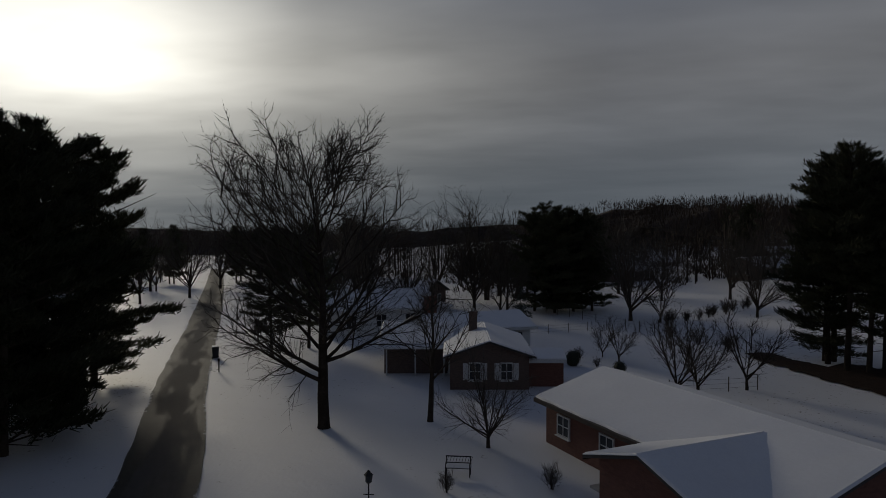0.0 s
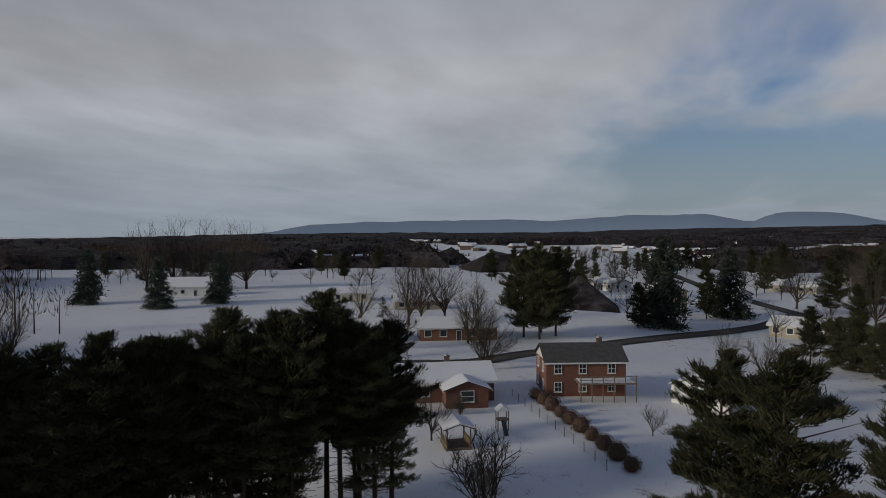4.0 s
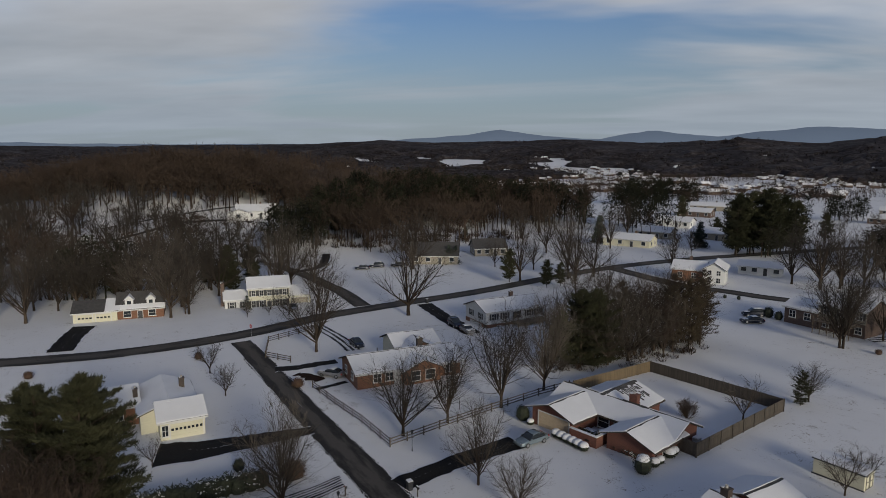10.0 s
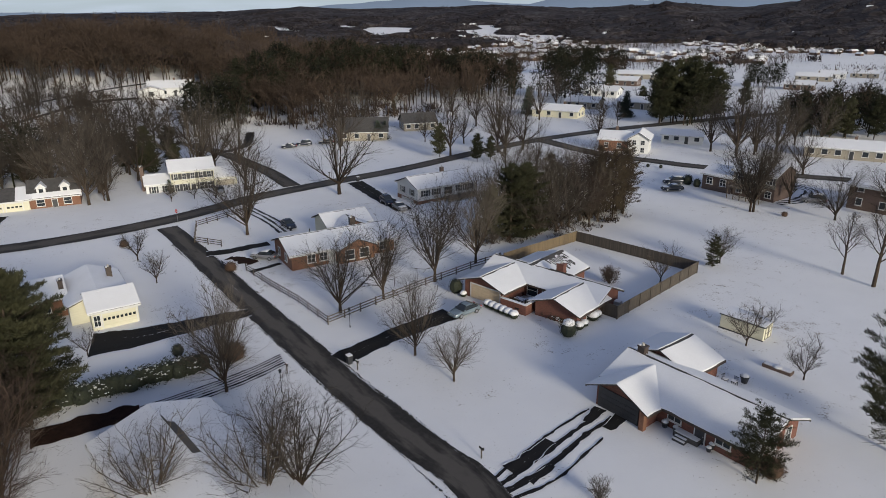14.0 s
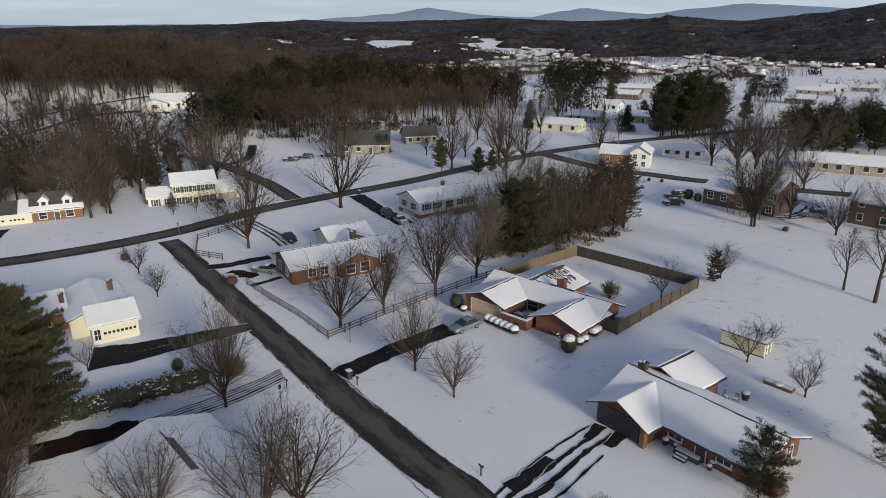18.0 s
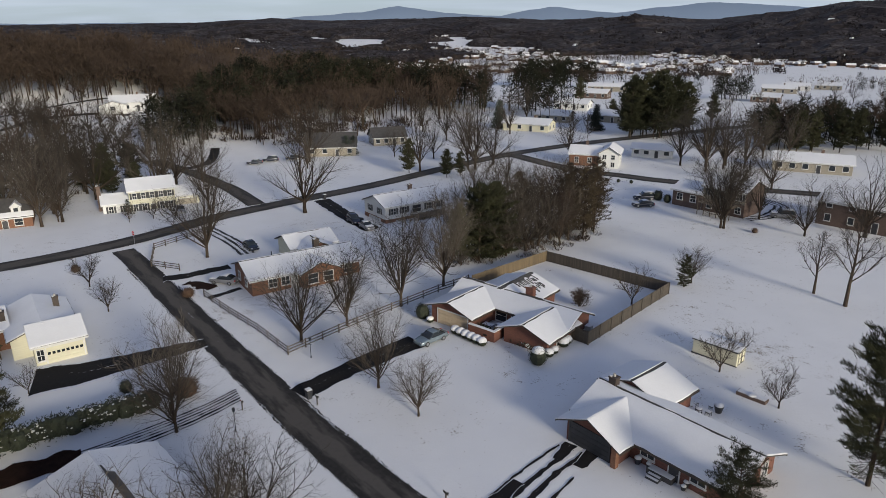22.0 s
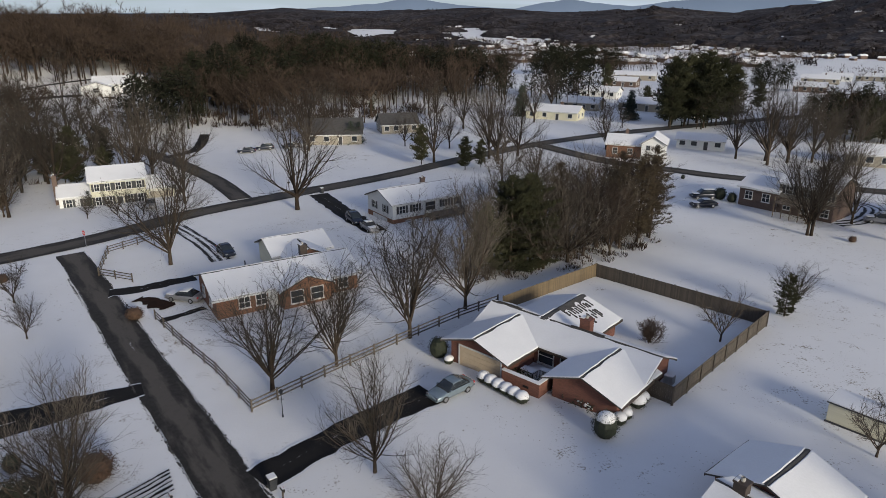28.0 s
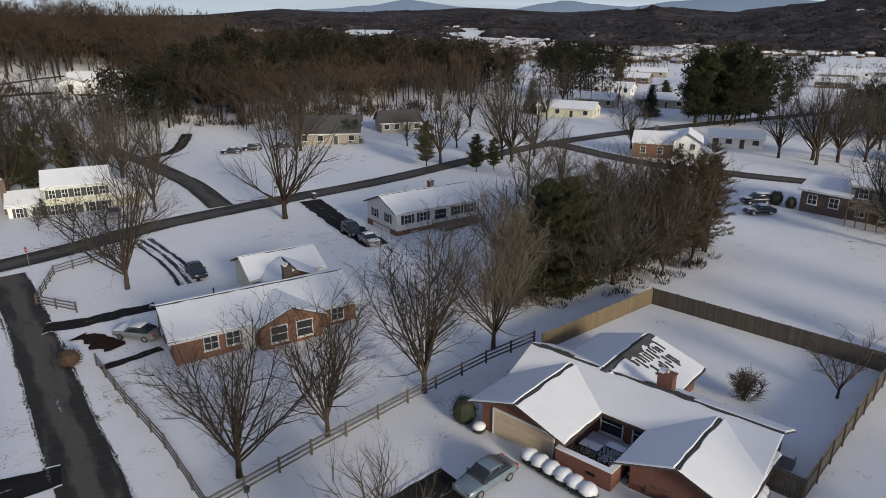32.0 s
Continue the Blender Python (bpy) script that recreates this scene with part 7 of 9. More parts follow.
    (T_VASE, -86.0, 146.0, 1.5, 10), (T_OVAL, -91.0, 138.0, 1.5, 60), (T_RUSSET, -96.0, 128.0, 1.3, 0), (T_RUSSET, -92.5, 131.0, 1.2, 90), (T_OVAL, -105.0, 133.0, 1.4, 0), (T_VASE, -74.0, 152.0, 1.6, 200), (S_PINE2, -84.0, 150.0, 0.8, 0), (S_PINE2, -79.0, 152.0, 0.75, 50), (S_PINE2, -88.0, 152.5, 0.8, 130), (S_PINE2, -109.0, 139.0, 0.9, 0), (T_VASE, -68.0, 165.0, 1.4, 20), (T_UP, -98.0, 146.0, 1.3, 0), (T_UP, -112.0, 128.0, 1.3, 60), (T_OVAL, -120.0, 124.0, 1.3, 0),
    (T_OVAL, -44.0, 181.0, 0.9, 30), (T_OVAL, -21.0, 196.0, 0.9, 0), (T_UP, -9.0, 192.0, 1.1, 0), (T_VASE, 8.0, 180.0, 1.4, 0), (T_OVAL, 30.0, 186.0, 1.2, 0), (T_OVAL, 10.0, 150.0, 1.1, 0),
    (S_BIG, -97.3, 160.3, 0.85, 0), (S_BIG, -93.0, 164.0, 0.95, 80), (S_BIG, -88.6, 169.0, 0.9, 160), (S_BIG, -101.0, 157.0, 0.8, 200), (S_BIG, -116.5, 147.0, 0.9, 30), (S_BIG, -112.5, 150.0, 0.85, 260), (S_BIG, -120.5, 143.0, 0.9, 310),
    (T_OVAL, -85.9, 124.5, 1.55, 0), (T_OVAL, -83.6, 128.0, 1.5, 60), (T_RUSSET, -91.1, 151.5, 1.5, 0), (T_OVAL, -96.7, 140.0, 1.7, 130), (T_OVAL, -89.0, 134.0, 1.5, 220), (T_VASE, -99.5, 134.0, 1.6, 10), (T_VASE, -76.0, 160.0, 1.9, 90), (T_VASE, -72.0, 158.5, 1.7, 240),
    (T_RUSSET, -124.4, 223.6, 0.9, 0), (T_RUSSET, -121.0, 226.0, 0.8, 120), (S_PINE3, -14.8, 173.0, 0.9, 40), (S_PINE2, -37.9, 249.5, 0.45, 0),
    (T_VASE, -13.5, -76.9, 1.25, 40), (T_VASE, -30.6, -79.8, 0.95, 100), (T_SMALL, -17.0, -75.4, 1.5, 200), (T_TALL, 3.7, -66.2, 1.0, 0), (T_TALL, 2.6, -66.8, 1.05, 90), (T_UP, 7.3, -82.1, 1.5, 30), (S_HOLLY, 1.0, -73.3, 0.8, 0),
    (T_SHRUB, -15.1, -62.7, 0.8, 0), (T_SHRUB, -17.1, -59.0, 0.8, 60), (T_SHRUB, -18.9, -55.1, 0.8, 130), (T_SMALL, -6.2, -51.6, 0.75, 0), (T_SMALL, -7.3, -49.0, 0.95, 80), (T_SHRUB, -3.8, -49.9, 0.55, 10), (T_SHRUB, -5.1, -47.0, 0.4, 70),
    (T_OVAL, 1.0, 177.3, 1.6, 0), (T_OVAL, 24.5, 262.0, 1.5, 40), (T_UP, 48.4, 117.8, 1.4, 100), (T_VASE, 70.3, 148.4, 1.1, 0), (T_RUSSET, 62.5, 169.3, 1.75, 0), (T_OVAL, 73.7, 172.6, 1.5, 200), (T_VASE, -45.5, 190.1, 1.7, 30), (T_OVAL, -56.7, 138.7, 1.35, 70), (T_OVAL, -42.0, 206.0, 1.6, 10),
    (T_VASE, -150.0, 95.0, 1.4, 60), (T_OVAL, -130.0, 110.0, 1.4, 0), (T_OVAL, -165.0, 105.0, 1.4, 90), (T_OVAL, -190.0, 100.0, 1.5, 0), (S_PINE2, -205.0, 60.0, 1.6, 0), (S_PINE2, -215.0, 75.0, 1.8, 60), (T_VASE, -220.0, 55.0, 1.5, 0), (T_VASE, -240.0, 80.0, 1.6, 20), (S_PINE2, -250.0, 92.0, 2.0, 0), (S_PINE2, -262.0, 96.0, 2.0, 50), (S_PINE2, -228.0, 105.0, 2.0, 90), (S_PINE2, -128.0, 34.0, 1.0, 40),

]
rs = random.Random(44)
FAR_BARE = []


def strew(kinds, x, y, lo, hi):
    """One tree of a loose planting; bare ones far off are gathered for a single mesh."""
    tree, size, turn = rs.choice(kinds), rs.uniform(lo, hi), rs.uniform(0, 360)
    if tree is not S_PINE2 and math.hypot(x, y - 15) > 150:
        FAR_BARE.append((x, y, size, radians(turn)))
    else:
        PLANTED.append((tree, x, y, size, turn))


for _ in range(46):
    strew((T_OVAL, T_OVAL, T_VASE, T_VASE, S_PINE2), rs.uniform(-105, 12), rs.uniform(-235, -112), 1.0, 1.5)
for _ in range(26):
    strew((T_OVAL, T_VASE, T_VASE, S_PINE2), rs.uniform(-230, -150), rs.uniform(-40, 110), 0.8, 1.4)
for _ in range(40):
    strew((T_OVAL, T_VASE, T_VASE, S_PINE2), rs.uniform(30, 190), rs.uniform(205, 345), 0.6, 1.2)
for _ in range(95):
    strew((T_OVAL, T_VASE, T_VASE, T_UP, S_PINE2), rs.uniform(-380, -235), rs.uniform(-260, 20), 0.8, 1.4)
for _ in range(30):
    side = rs.choice((-1, 1))
    yy = rs.uniform(-200, -88)
    strew((T_OVAL, T_OVAL, T_VASE, S_PINE2), 49 - (yy + 88) * 0.44 + side * rs.uniform(7, 26), yy, 0.8, 1.4)
for _ in range(44):
    strew((T_OVAL, T_VASE, T_VASE, T_UP), rs.uniform(-95, 14), rs.uniform(-140, -98), 0.8, 1.4)
for _ in range(80):
    strew((T_OVAL, T_VASE, T_VASE, T_UP, S_PINE2), rs.uniform(-520, -235), rs.uniform(-40, 105), 0.9, 1.6)
for _ in range(34):
    PLANTED.append((rs.choice((T_OVAL, T_VASE, T_RUSSET)), rs.uniform(-185, -112), rs.uniform(114, 150), rs.uniform(1.1, 1.7), rs.uniform(0, 360)))
for i in range(13):
    PLANTED.append((T_SHRUB, -17.5 - 15.0 * i / 12 + rs.uniform(-0.7, 0.7), -73.4 - 15.8 * i / 12 + rs.uniform(-0.7, 0.7), rs.uniform(0.5, 0.95), rs.uniform(0, 360)))
for tr, x, y, s, a in PLANTED:
    c = put(tr, x, y, s, a)
    tagged(c, c["label"], "tree", "trees on the lawns")
# the clump of trees by the yard fence
rnd = random.Random(77)
for x, y, kind, s in [(-0.8, 100.4, S_PINE2, 1.15), (2.4, 102.0, S_BIG, 1.45), (4.6, 104.2, S_BIG, 1.4), (5.4, 106.4, S_PINE2, 1.4), (0.8, 106.0, T_OVAL, 1.3), (7.0, 103.6, T_OVAL, 1.3), (10.5, 106.0, T_VASE, 1.4),
                      (8.0, 111.0, T_OVAL, 1.5), (4.5, 112.0, T_VASE, 1.5), (13.0, 108.5, T_OVAL, 1.4), (15.4, 112.1, T_VASE, 1.5), (12.0, 117.0, T_OVAL, 1.5), (16.0, 119.0, T_OVAL, 1.5), (-1.5, 110.0, T_VASE, 1.3),
                      (18.5, 111.5, S_RUSTY, 1.35), (2.0, 118.0, T_TALL, 1.9), (6.5, 117.0, T_OVAL, 1.4), (18.7, 115.6, S_RUSTY, 1.5), (20.5, 117.5, T_RUSSET, 1.4), (21.7, 114.2, S_RUSTY, 1.45), (24.0, 116.3, S_RUSTY, 1.4),
                      (24.5, 120.0, S_RUSTY, 1.5), (20.0, 121.5, T_OVAL, 1.5), (10.0, 113.5, S_RUSTY, 1.4), (14.0, 115.0, T_RUSSET, 1.3), (23.0, 118.0, T_OVAL, 1.4), (16.6, 108.4, T_RUSSET, 1.1)]:
    c = put(kind, x, y, 0.88 * s, rnd.uniform(0, 360))
    tagged(c, c["label"], "tree", "trees in the clump")
for i in range(26):
    t = i / 25
    put(T_SHRUB, -4 + 27 * t + rnd.uniform(-2, 2), 99 + 17 * t + rnd.uniform(-1, 5), rnd.uniform(0.8, 1.9), rnd.uniform(0, 360))
# the row of white pines beside the garden
for i in range(40):
    t = i / 39
    x, y = -26.5 - 21.5 * t, -49.5 + 28 * t
    c = put((S_PINE, S_PINE2, S_PINE, S_PINE)[i % 4], x + rnd.uniform(-1.8, 1.8), y + rnd.uniform(-2.6, 2.6), rnd.uniform(1.55, 1.9), rnd.uniform(0, 360))
    tagged(c, c["label"], "tree", "row of pines")
for o in ORIGINALS:
    for c in list(o.children_recursive) + [o]:
        bpy.data.objects.remove(c)
# ---- woods, in one mesh each ----


def template(tree_fn, seed):
    """Vertex and face arrays of a small plain tree."""
    s = tree_fn(seed)
    tri = []
    for f in s.f:
        for k in range(1, len(f) - 1):
            tri.append((f[0], f[k], f[k + 1]))
    return np.array(s.v, np.float32), np.array(tri, np.int32)


def plain_bare(seed):
    rnd = random.Random(seed)
    s = Shape()
    s.tube((0, 0, -1), (0.1, 0, 6.0), 0.17, 0.11, 4)
    for k in range(8):
        a, z = rnd.uniform(0, 6.28), rnd.uniform(2.6, 6.0)
        L = rnd.uniform(3.5, 6.8)
        t = rnd.uniform(0.2, 1.5)
        d = Vector((math.cos(a) * t, math.sin(a) * t, 1)).normalized()
        p = Vector((0, 0, z))
        q = p + d * L
        s.tube(p, q, 0.075, 0.02, 3)
        for j in range(10):
            b = p + d * L * rnd.uniform(0.2, 1)
            dd = (d + Vector((rnd.gauss(0, 0.6), rnd.gauss(0, 0.6), rnd.gauss(0.1, 0.3)))).normalized()
            e = b + dd * rnd.uniform(1.0, 2.4)
            w = dd.orthogonal().normalized() * 0.06
            s.add([b - w, b + w, e], [(0, 1, 2)])
            for m in range(3):
                g = b.lerp(e, rnd.uniform(0.2, 1))
                h = g + (dd + Vector((rnd.gauss(0, 0.6), rnd.gauss(0, 0.6), rnd.gauss(0.1, 0.4)))).normalized() * rnd.uniform(0.6, 1.3)
                w = Vector((rnd.gauss(0, 1), rnd.gauss(0, 1), rnd.gauss(0, 1))).normalized() * 0.065
                s.add([g - w, g + w, h], [(0, 1, 2)])
    return s


def broad_bare(seed):
    """A lawn tree seen from some way off: a short trunk under a wide crown of fine twigs."""
    rnd = random.Random(seed)
    s = Shape()
    s.tube((0, 0, -1), (0.1, 0, 3.4), 0.24, 0.17, 5)
    for k in range(13):
        a, tilt = 2.4 * k + rnd.uniform(-0.3, 0.3), 0.12 + 1.1 * (k * 0.618 % 1.0)
        L = rnd.uniform(5.2, 7.4) * (1.05 - 0.18 * tilt)
        d = Vector((math.cos(a) * math.sin(tilt), math.sin(a) * math.sin(tilt), math.cos(tilt)))
        p = Vector((0.05, 0, rnd.uniform(2.0, 3.6)))
        mid = p + d * L * 0.5
        d = (d + Vector((rnd.gauss(0, 0.2), rnd.gauss(0, 0.2), 0.15))).normalized()
        s.tube(p, mid, 0.10, 0.06, 3)
        s.tube(mid, mid + d * L * 0.5, 0.06, 0.015, 3)
        for j in range(9):
            b = mid + d * L * rnd.uniform(-0.2, 0.5)
            dd = aside(rnd, d, rnd.uniform(0.4, 1.0))
            e = b + dd * rnd.uniform(0.9, 2.2)
            w = dd.orthogonal().normalized() * 0.03
            s.add([b - w, b + w, e], [(0, 1, 2)])
            for m in range(5):
                g = b.lerp(e, rnd.uniform(0.15, 1))
                h = g + (aside(rnd, dd, rnd.uniform(0.3, 1.0)) + Vector((0, 0, 0.2))) * rnd.uniform(0.5, 1.1)
                w = Vector((rnd.gauss(0, 1), rnd.gauss(0, 1), rnd.gauss(0, 1))).normalized() * 0.036
                s.add([g - w, g + w, h], [(0, 1, 2)])
    return s


def light_bare(seed):
    """A tree deep in the wood: a trunk and some sixty blades for its limbs and twigs."""
    rnd = random.Random(seed)
    s = Shape()
    s.tube((0, 0, -1), (0.1, 0, 8.0), 0.17, 0.07, 3)
    for k in range(62):
        z = rnd.uniform(3.5, 9.5)
        a, r = rnd.uniform(0, 6.28), 2.8 * math.sqrt(rnd.random()) * math.sin(math.pi * (z - 1.5) / 9.5)
        p = Vector((math.cos(a) * r, math.sin(a) * r, z))
        e = p + Vector((math.cos(a) * rnd.uniform(0, 1), math.sin(a) * rnd.uniform(0, 1), rnd.uniform(0.7, 2.0)))
        w = Vector((rnd.gauss(0, 1), rnd.gauss(0, 1), rnd.gauss(0, 1))).normalized() * rnd.uniform(0.06, 0.13)
        s.add([p - w, p + w, e], [(0, 1, 2)])
    return s


def far_clump(seed):
    """A far bit of wood: an uneven crown of loose twiggy blades."""
    rnd = random.Random(seed)
    s = Shape()
    for k in range(46):
        a, r = rnd.uniform(0, 6.28), 6 * math.sqrt(rnd.random())
        z = rnd.uniform(0.0, 8.5) * (1 - 0.55 * (r / 6) ** 2)
        p = Vector((math.cos(a) * r, math.sin(a) * r, z))
        e = p + Vector((rnd.gauss(0, 0.9), rnd.gauss(0, 0.9), rnd.uniform(1.2, 2.8)))
        w = Vector((rnd.gauss(0, 1), rnd.gauss(0, 1), 0)).normalized() * rnd.uniform(0.5, 1.1)
        s.add([p - w, p + w, e], [(0, 1, 2)])
    return s


def far_house(seed):
    rnd = random.Random(seed)
    s = Shape()
    l, w, h = rnd.uniform(8, 13), rnd.uniform(5.5, 7), rnd.uniform(2.4, 4.2)
    s.prism([(0, -1), (w, -1), (w, h), (w / 2, h + 2.0), (0, h)], 0, 0, l)
    return s


def far_roof(seed):
    rnd = random.Random(seed)
    s = Shape()
    l, w, h = rnd.uniform(8, 13), rnd.uniform(5.5, 7), rnd.uniform(2.4, 4.2)
    s.prism([(-0.5, h - 0.2), (w / 2, h + 2.05), (w + 0.5, h - 0.2), (w + 0.5, h + 0.1), (w / 2, h + 2.4), (-0.5, h + 0.1)], 0, -0.5, l + 0.5)
    return s


def plain_pine(seed):
    rnd = random.Random(seed)
    s = Shape()
    s.tube((0, 0, -1), (0, 0, 10.5), 0.2, 0.04, 4)
    for k in range(95):
        z = rnd.uniform(2.2, 11.5)
        reach = 2.6 * math.sin(math.pi * min(1.0, 0.25 + 0.75 * (z - 2.2) / 9.3)) ** 0.7 + 0.2
        a, r = rnd.uniform(0, 6.28), reach * math.sqrt(rnd.random())
        needles(s, rnd, Vector((math.cos(a) * r, math.sin(a) * r, z)), Vector((math.cos(a), math.sin(a), 0.2)), 1.25, 4)
    return s


def scatter(name, templates, spots, material, label, category):
    vs, fs, base = [], [], 0
    for i, (x, y, s, a) in enumerate(spots):
        v, f = templates[i % len(templates)]
        c, n = math.cos(a), math.sin(a)
        w = np.stack([x + s * (v[:, 0] * c - v[:, 1] * n), y + s * (v[:, 0] * n + v[:, 1] * c), gz(x, y) + s * v[:, 2]], 1)
        vs.append(w)
        fs.append(f + base)
        base += len(v)
    v, f = np.concatenate(vs), np.concatenate(fs)
    me = bpy.data.meshes.new(name)
    me.vertices.add(len(v))
    me.vertices.foreach_set("co", v.astype(np.float32).ravel())
    me.loops.add(len(f) * 3)
    me.loops.foreach_set("vertex_index", f.astype(np.int32).ravel())
    me.polygons.add(len(f))
    me.polygons.foreach_set("loop_start", np.arange(0, len(f) * 3, 3, dtype=np.int32))
    me.materials.append(material)
    me.polygons.foreach_set("use_smooth", np.zeros(len(f), dtype=bool))
    me.update(calc_edges=True)
    return tagged(new(name, me), label, category, kind="stuff")


def inside(x, y, polys):
    for poly in polys:
        hit = False
        for (x0, y0), (x1, y1) in zip(poly, poly[1:] + poly[:1]):
            if (y0 > y) != (y1 > y) and x < (x1 - x0) * (y - y0) / (y1 - y0) + x0:
                hit = not hit
        if hit:
            return True
    return False


def spots(polys, spacing, rnd, lo, hi):
    out = []
    for poly in polys:
        xs, ys = [p[0] for p in poly], [p[1] for p in poly]
        n = int((max(xs) - min(xs)) * (max(ys) - min(ys)) / spacing**2)
        for _ in range(n):
            x, y = rnd.uniform(min(xs), max(xs)), rnd.uniform(min(ys), max(ys))
            if inside(x, y, [poly]):
                out.append((x, y, rnd.uniform(lo, hi), rnd.uniform(0, 6.28)))
    return out


BARE = [template(plain_bare, s) for s in (1, 2, 3, 4, 5)]
PINES = [template(plain_pine, s) for s in (6, 7, 8)]
rw = random.Random(5)
WOODS = [
    [(-135, 135), (-105, 132), (-88, 140), (-84, 152), (-100, 215), (-78, 215), (-56, 212), (-48, 222), (-20, 245), (10, 300), (12, 400), (-140, 470), (-330, 420), (-330, 170), (-230, 120), (-180, 118)],
    [(28, 250), (44, 254), (46, 272), (24, 268)],
    [(150, 165), (220, 140), (250, 180), (170, 215)],
    [(-110, -230), (-10, -215), (4, -330), (-180, -380), (-260, -250), (-170, -210)],
    [(-60, -110), (-20, -150), (20, -190), (-110, -200), (-120, -120)],
    [(-560, 150), (-420, 112), (-300, 108), (-240, 118), (-230, 170), (-330, 170), (-330, 420), (-600, 420)],
    [(-330, -330), (-110, -260), (-60, -400), (-300, -600)],
    [(70, -230), (230, -230), (280, -430), (60, -430)],
    [(15, -150), (45, -170), (58, -230), (10, -220)],
    [(-420, -230), (-330, -290), (-420, -390), (-600, -330)],
]
# the slope behind the houses is open: big trees stand apart over the snow
SLOPE = [(-190, 118), (-84, 128), (-84, 155), (-92, 205), (-104, 246), (-122, 254), (-150, 244), (-200, 236), (-222, 200)]
near_w = [p for p in spots(WOODS[:1], 5.6, rw, 0.95, 1.5) if p[1] < 330 or rw.random() < 0.45]
near_w = [p for p in near_w if not inside(p[0], p[1], [SLOPE]) or rw.random() < (0.30 if p[1] < 168 and p[0] < -104 else 0.06)]
deep = [p for p in near_w if p[1] > 262] + spots(WOODS[1:], 8.0, rw, 0.9, 1.5)
near_w = [p for p in near_w if p[1] <= 262]
near_w += spots([[(-235, 232), (-150, 240), (-120, 252), (-104, 246), (-98, 262), (-130, 290), (-235, 285)]], 6.2, rw, 1.2, 1.7)


def bush(seed):
    """Undergrowth: a low tangle of blades."""
    rnd = random.Random(seed)
    s = Shape()
    for k in range(44):
        a, r = rnd.uniform(0, 6.28), 1.3 * math.sqrt(rnd.random())
        p = Vector((math.cos(a) * r, math.sin(a) * r, rnd.uniform(-0.1, 1.1) * (1.2 - r / 1.6)))
        e = p + Vector((math.cos(a) * rnd.uniform(0, 0.8), math.sin(a) * rnd.uniform(0, 0.8), rnd.uniform(0.4, 1.2)))
        w = Vector((rnd.gauss(0, 1), rnd.gauss(0, 1), 0)).normalized() * rnd.uniform(0.05, 0.12)
        s.add([p - w, p + w, e], [(0, 1, 2)])
    return s


EVER = [
    [(-94, 195), (-85, 207), (-75, 235), (-60, 268), (-43, 292), (-15, 286), (12, 282), (8, 322), (-36, 345), (-70, 330), (-92, 280), (-98, 225)],
    [(54, 220), (66, 216), (78, 226), (80, 238), (58, 240)],
    [(19, 290), (36, 288), (38, 300), (20, 302)],
    [(30, 428), (78, 408), (84, 426), (36, 450)],
    [(80, 200), (120, 196), (165, 218), (148, 242), (103, 238)],
    [(-230, 125), (-165, 122), (-140, 132), (-150, 146), (-230, 150)],
    [(-125, 134), (-108, 132), (-104, 140), (-122, 144)],
    [(28, 268), (42, 272), (40, 286), (26, 284)],
    [(-340, 95), (-300, 107), (-200, 122), (-165, 124), (-175, 150), (-300, 150), (-340, 125)],
    [(150, 190), (200, 180), (210, 225), (160, 235)],
    [(95, 330), (150, 350), (148, 366), (96, 344)],
    [(180, 300), (240, 290), (246, 306), (186, 318)],
]
near_w += spots(EVER[:1], 8.5, rw, 1.2, 1.8) + spots(EVER[1:5], 8.0, rw, 0.9, 1.3)
under = [p for p in spots(WOODS[:1], 4.4, rw, 0.8, 1.9) if p[1] < 262 and (not inside(p[0], p[1], [SLOPE]) or rw.random() < 0.22) and (p[1] < 236 or p[0] > -100)]
under += spots([[(-4, 98), (12, 102), (25, 114), (23, 123), (-3, 118)]], 2.3, rw, 0.4, 0.9)
under += spots([[(-95, -150), (16, -112), (20, -240), (-130, -240)]], 6.0, rw, 0.8, 1.8)
scatter("undergrowth", [template(bush, s) for s in (61, 62, 63)], under, WOODBARK, "brown undergrowth at the edge of the woods", "woods")
scatter("bare_woods", BARE, near_w, WOODBARK, "leafless brown woods over snow", "woods")
slope_trees = spots([SLOPE], 8.6, rw, 0.95, 1.5)
slope_trees = [p for p in slope_trees if not (-136 < p[0] < -106 and 206 < p[1] < 252)]
BROAD = [template(broad_bare, s) for s in (81, 82, 83, 84)]
scatter("slope_trees", BROAD, slope_trees, TWIG, "broad bare trees standing apart on a snowy slope", "trees")
scatter("far_lawn_trees", BROAD, [(x, y, 0.8 * k, a) for x, y, k, a in FAR_BARE], TWIG, "bare trees scattered over far snowy lawns", "trees")
scatter("deep_woods", [template(light_bare, s) for s in (51, 52, 53, 54)], deep, WOODBARK, "brown leafless woods on a rise", "woods")
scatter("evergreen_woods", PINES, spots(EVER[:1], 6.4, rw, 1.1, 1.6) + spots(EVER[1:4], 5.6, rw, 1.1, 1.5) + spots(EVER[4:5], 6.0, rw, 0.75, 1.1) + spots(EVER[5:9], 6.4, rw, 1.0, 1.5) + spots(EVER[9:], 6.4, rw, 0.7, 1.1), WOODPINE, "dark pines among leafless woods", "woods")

# far woods on the hills, and the town in the valley
CLUMPS = [template(far_clump, s) for s in (31, 32, 33, 34)]


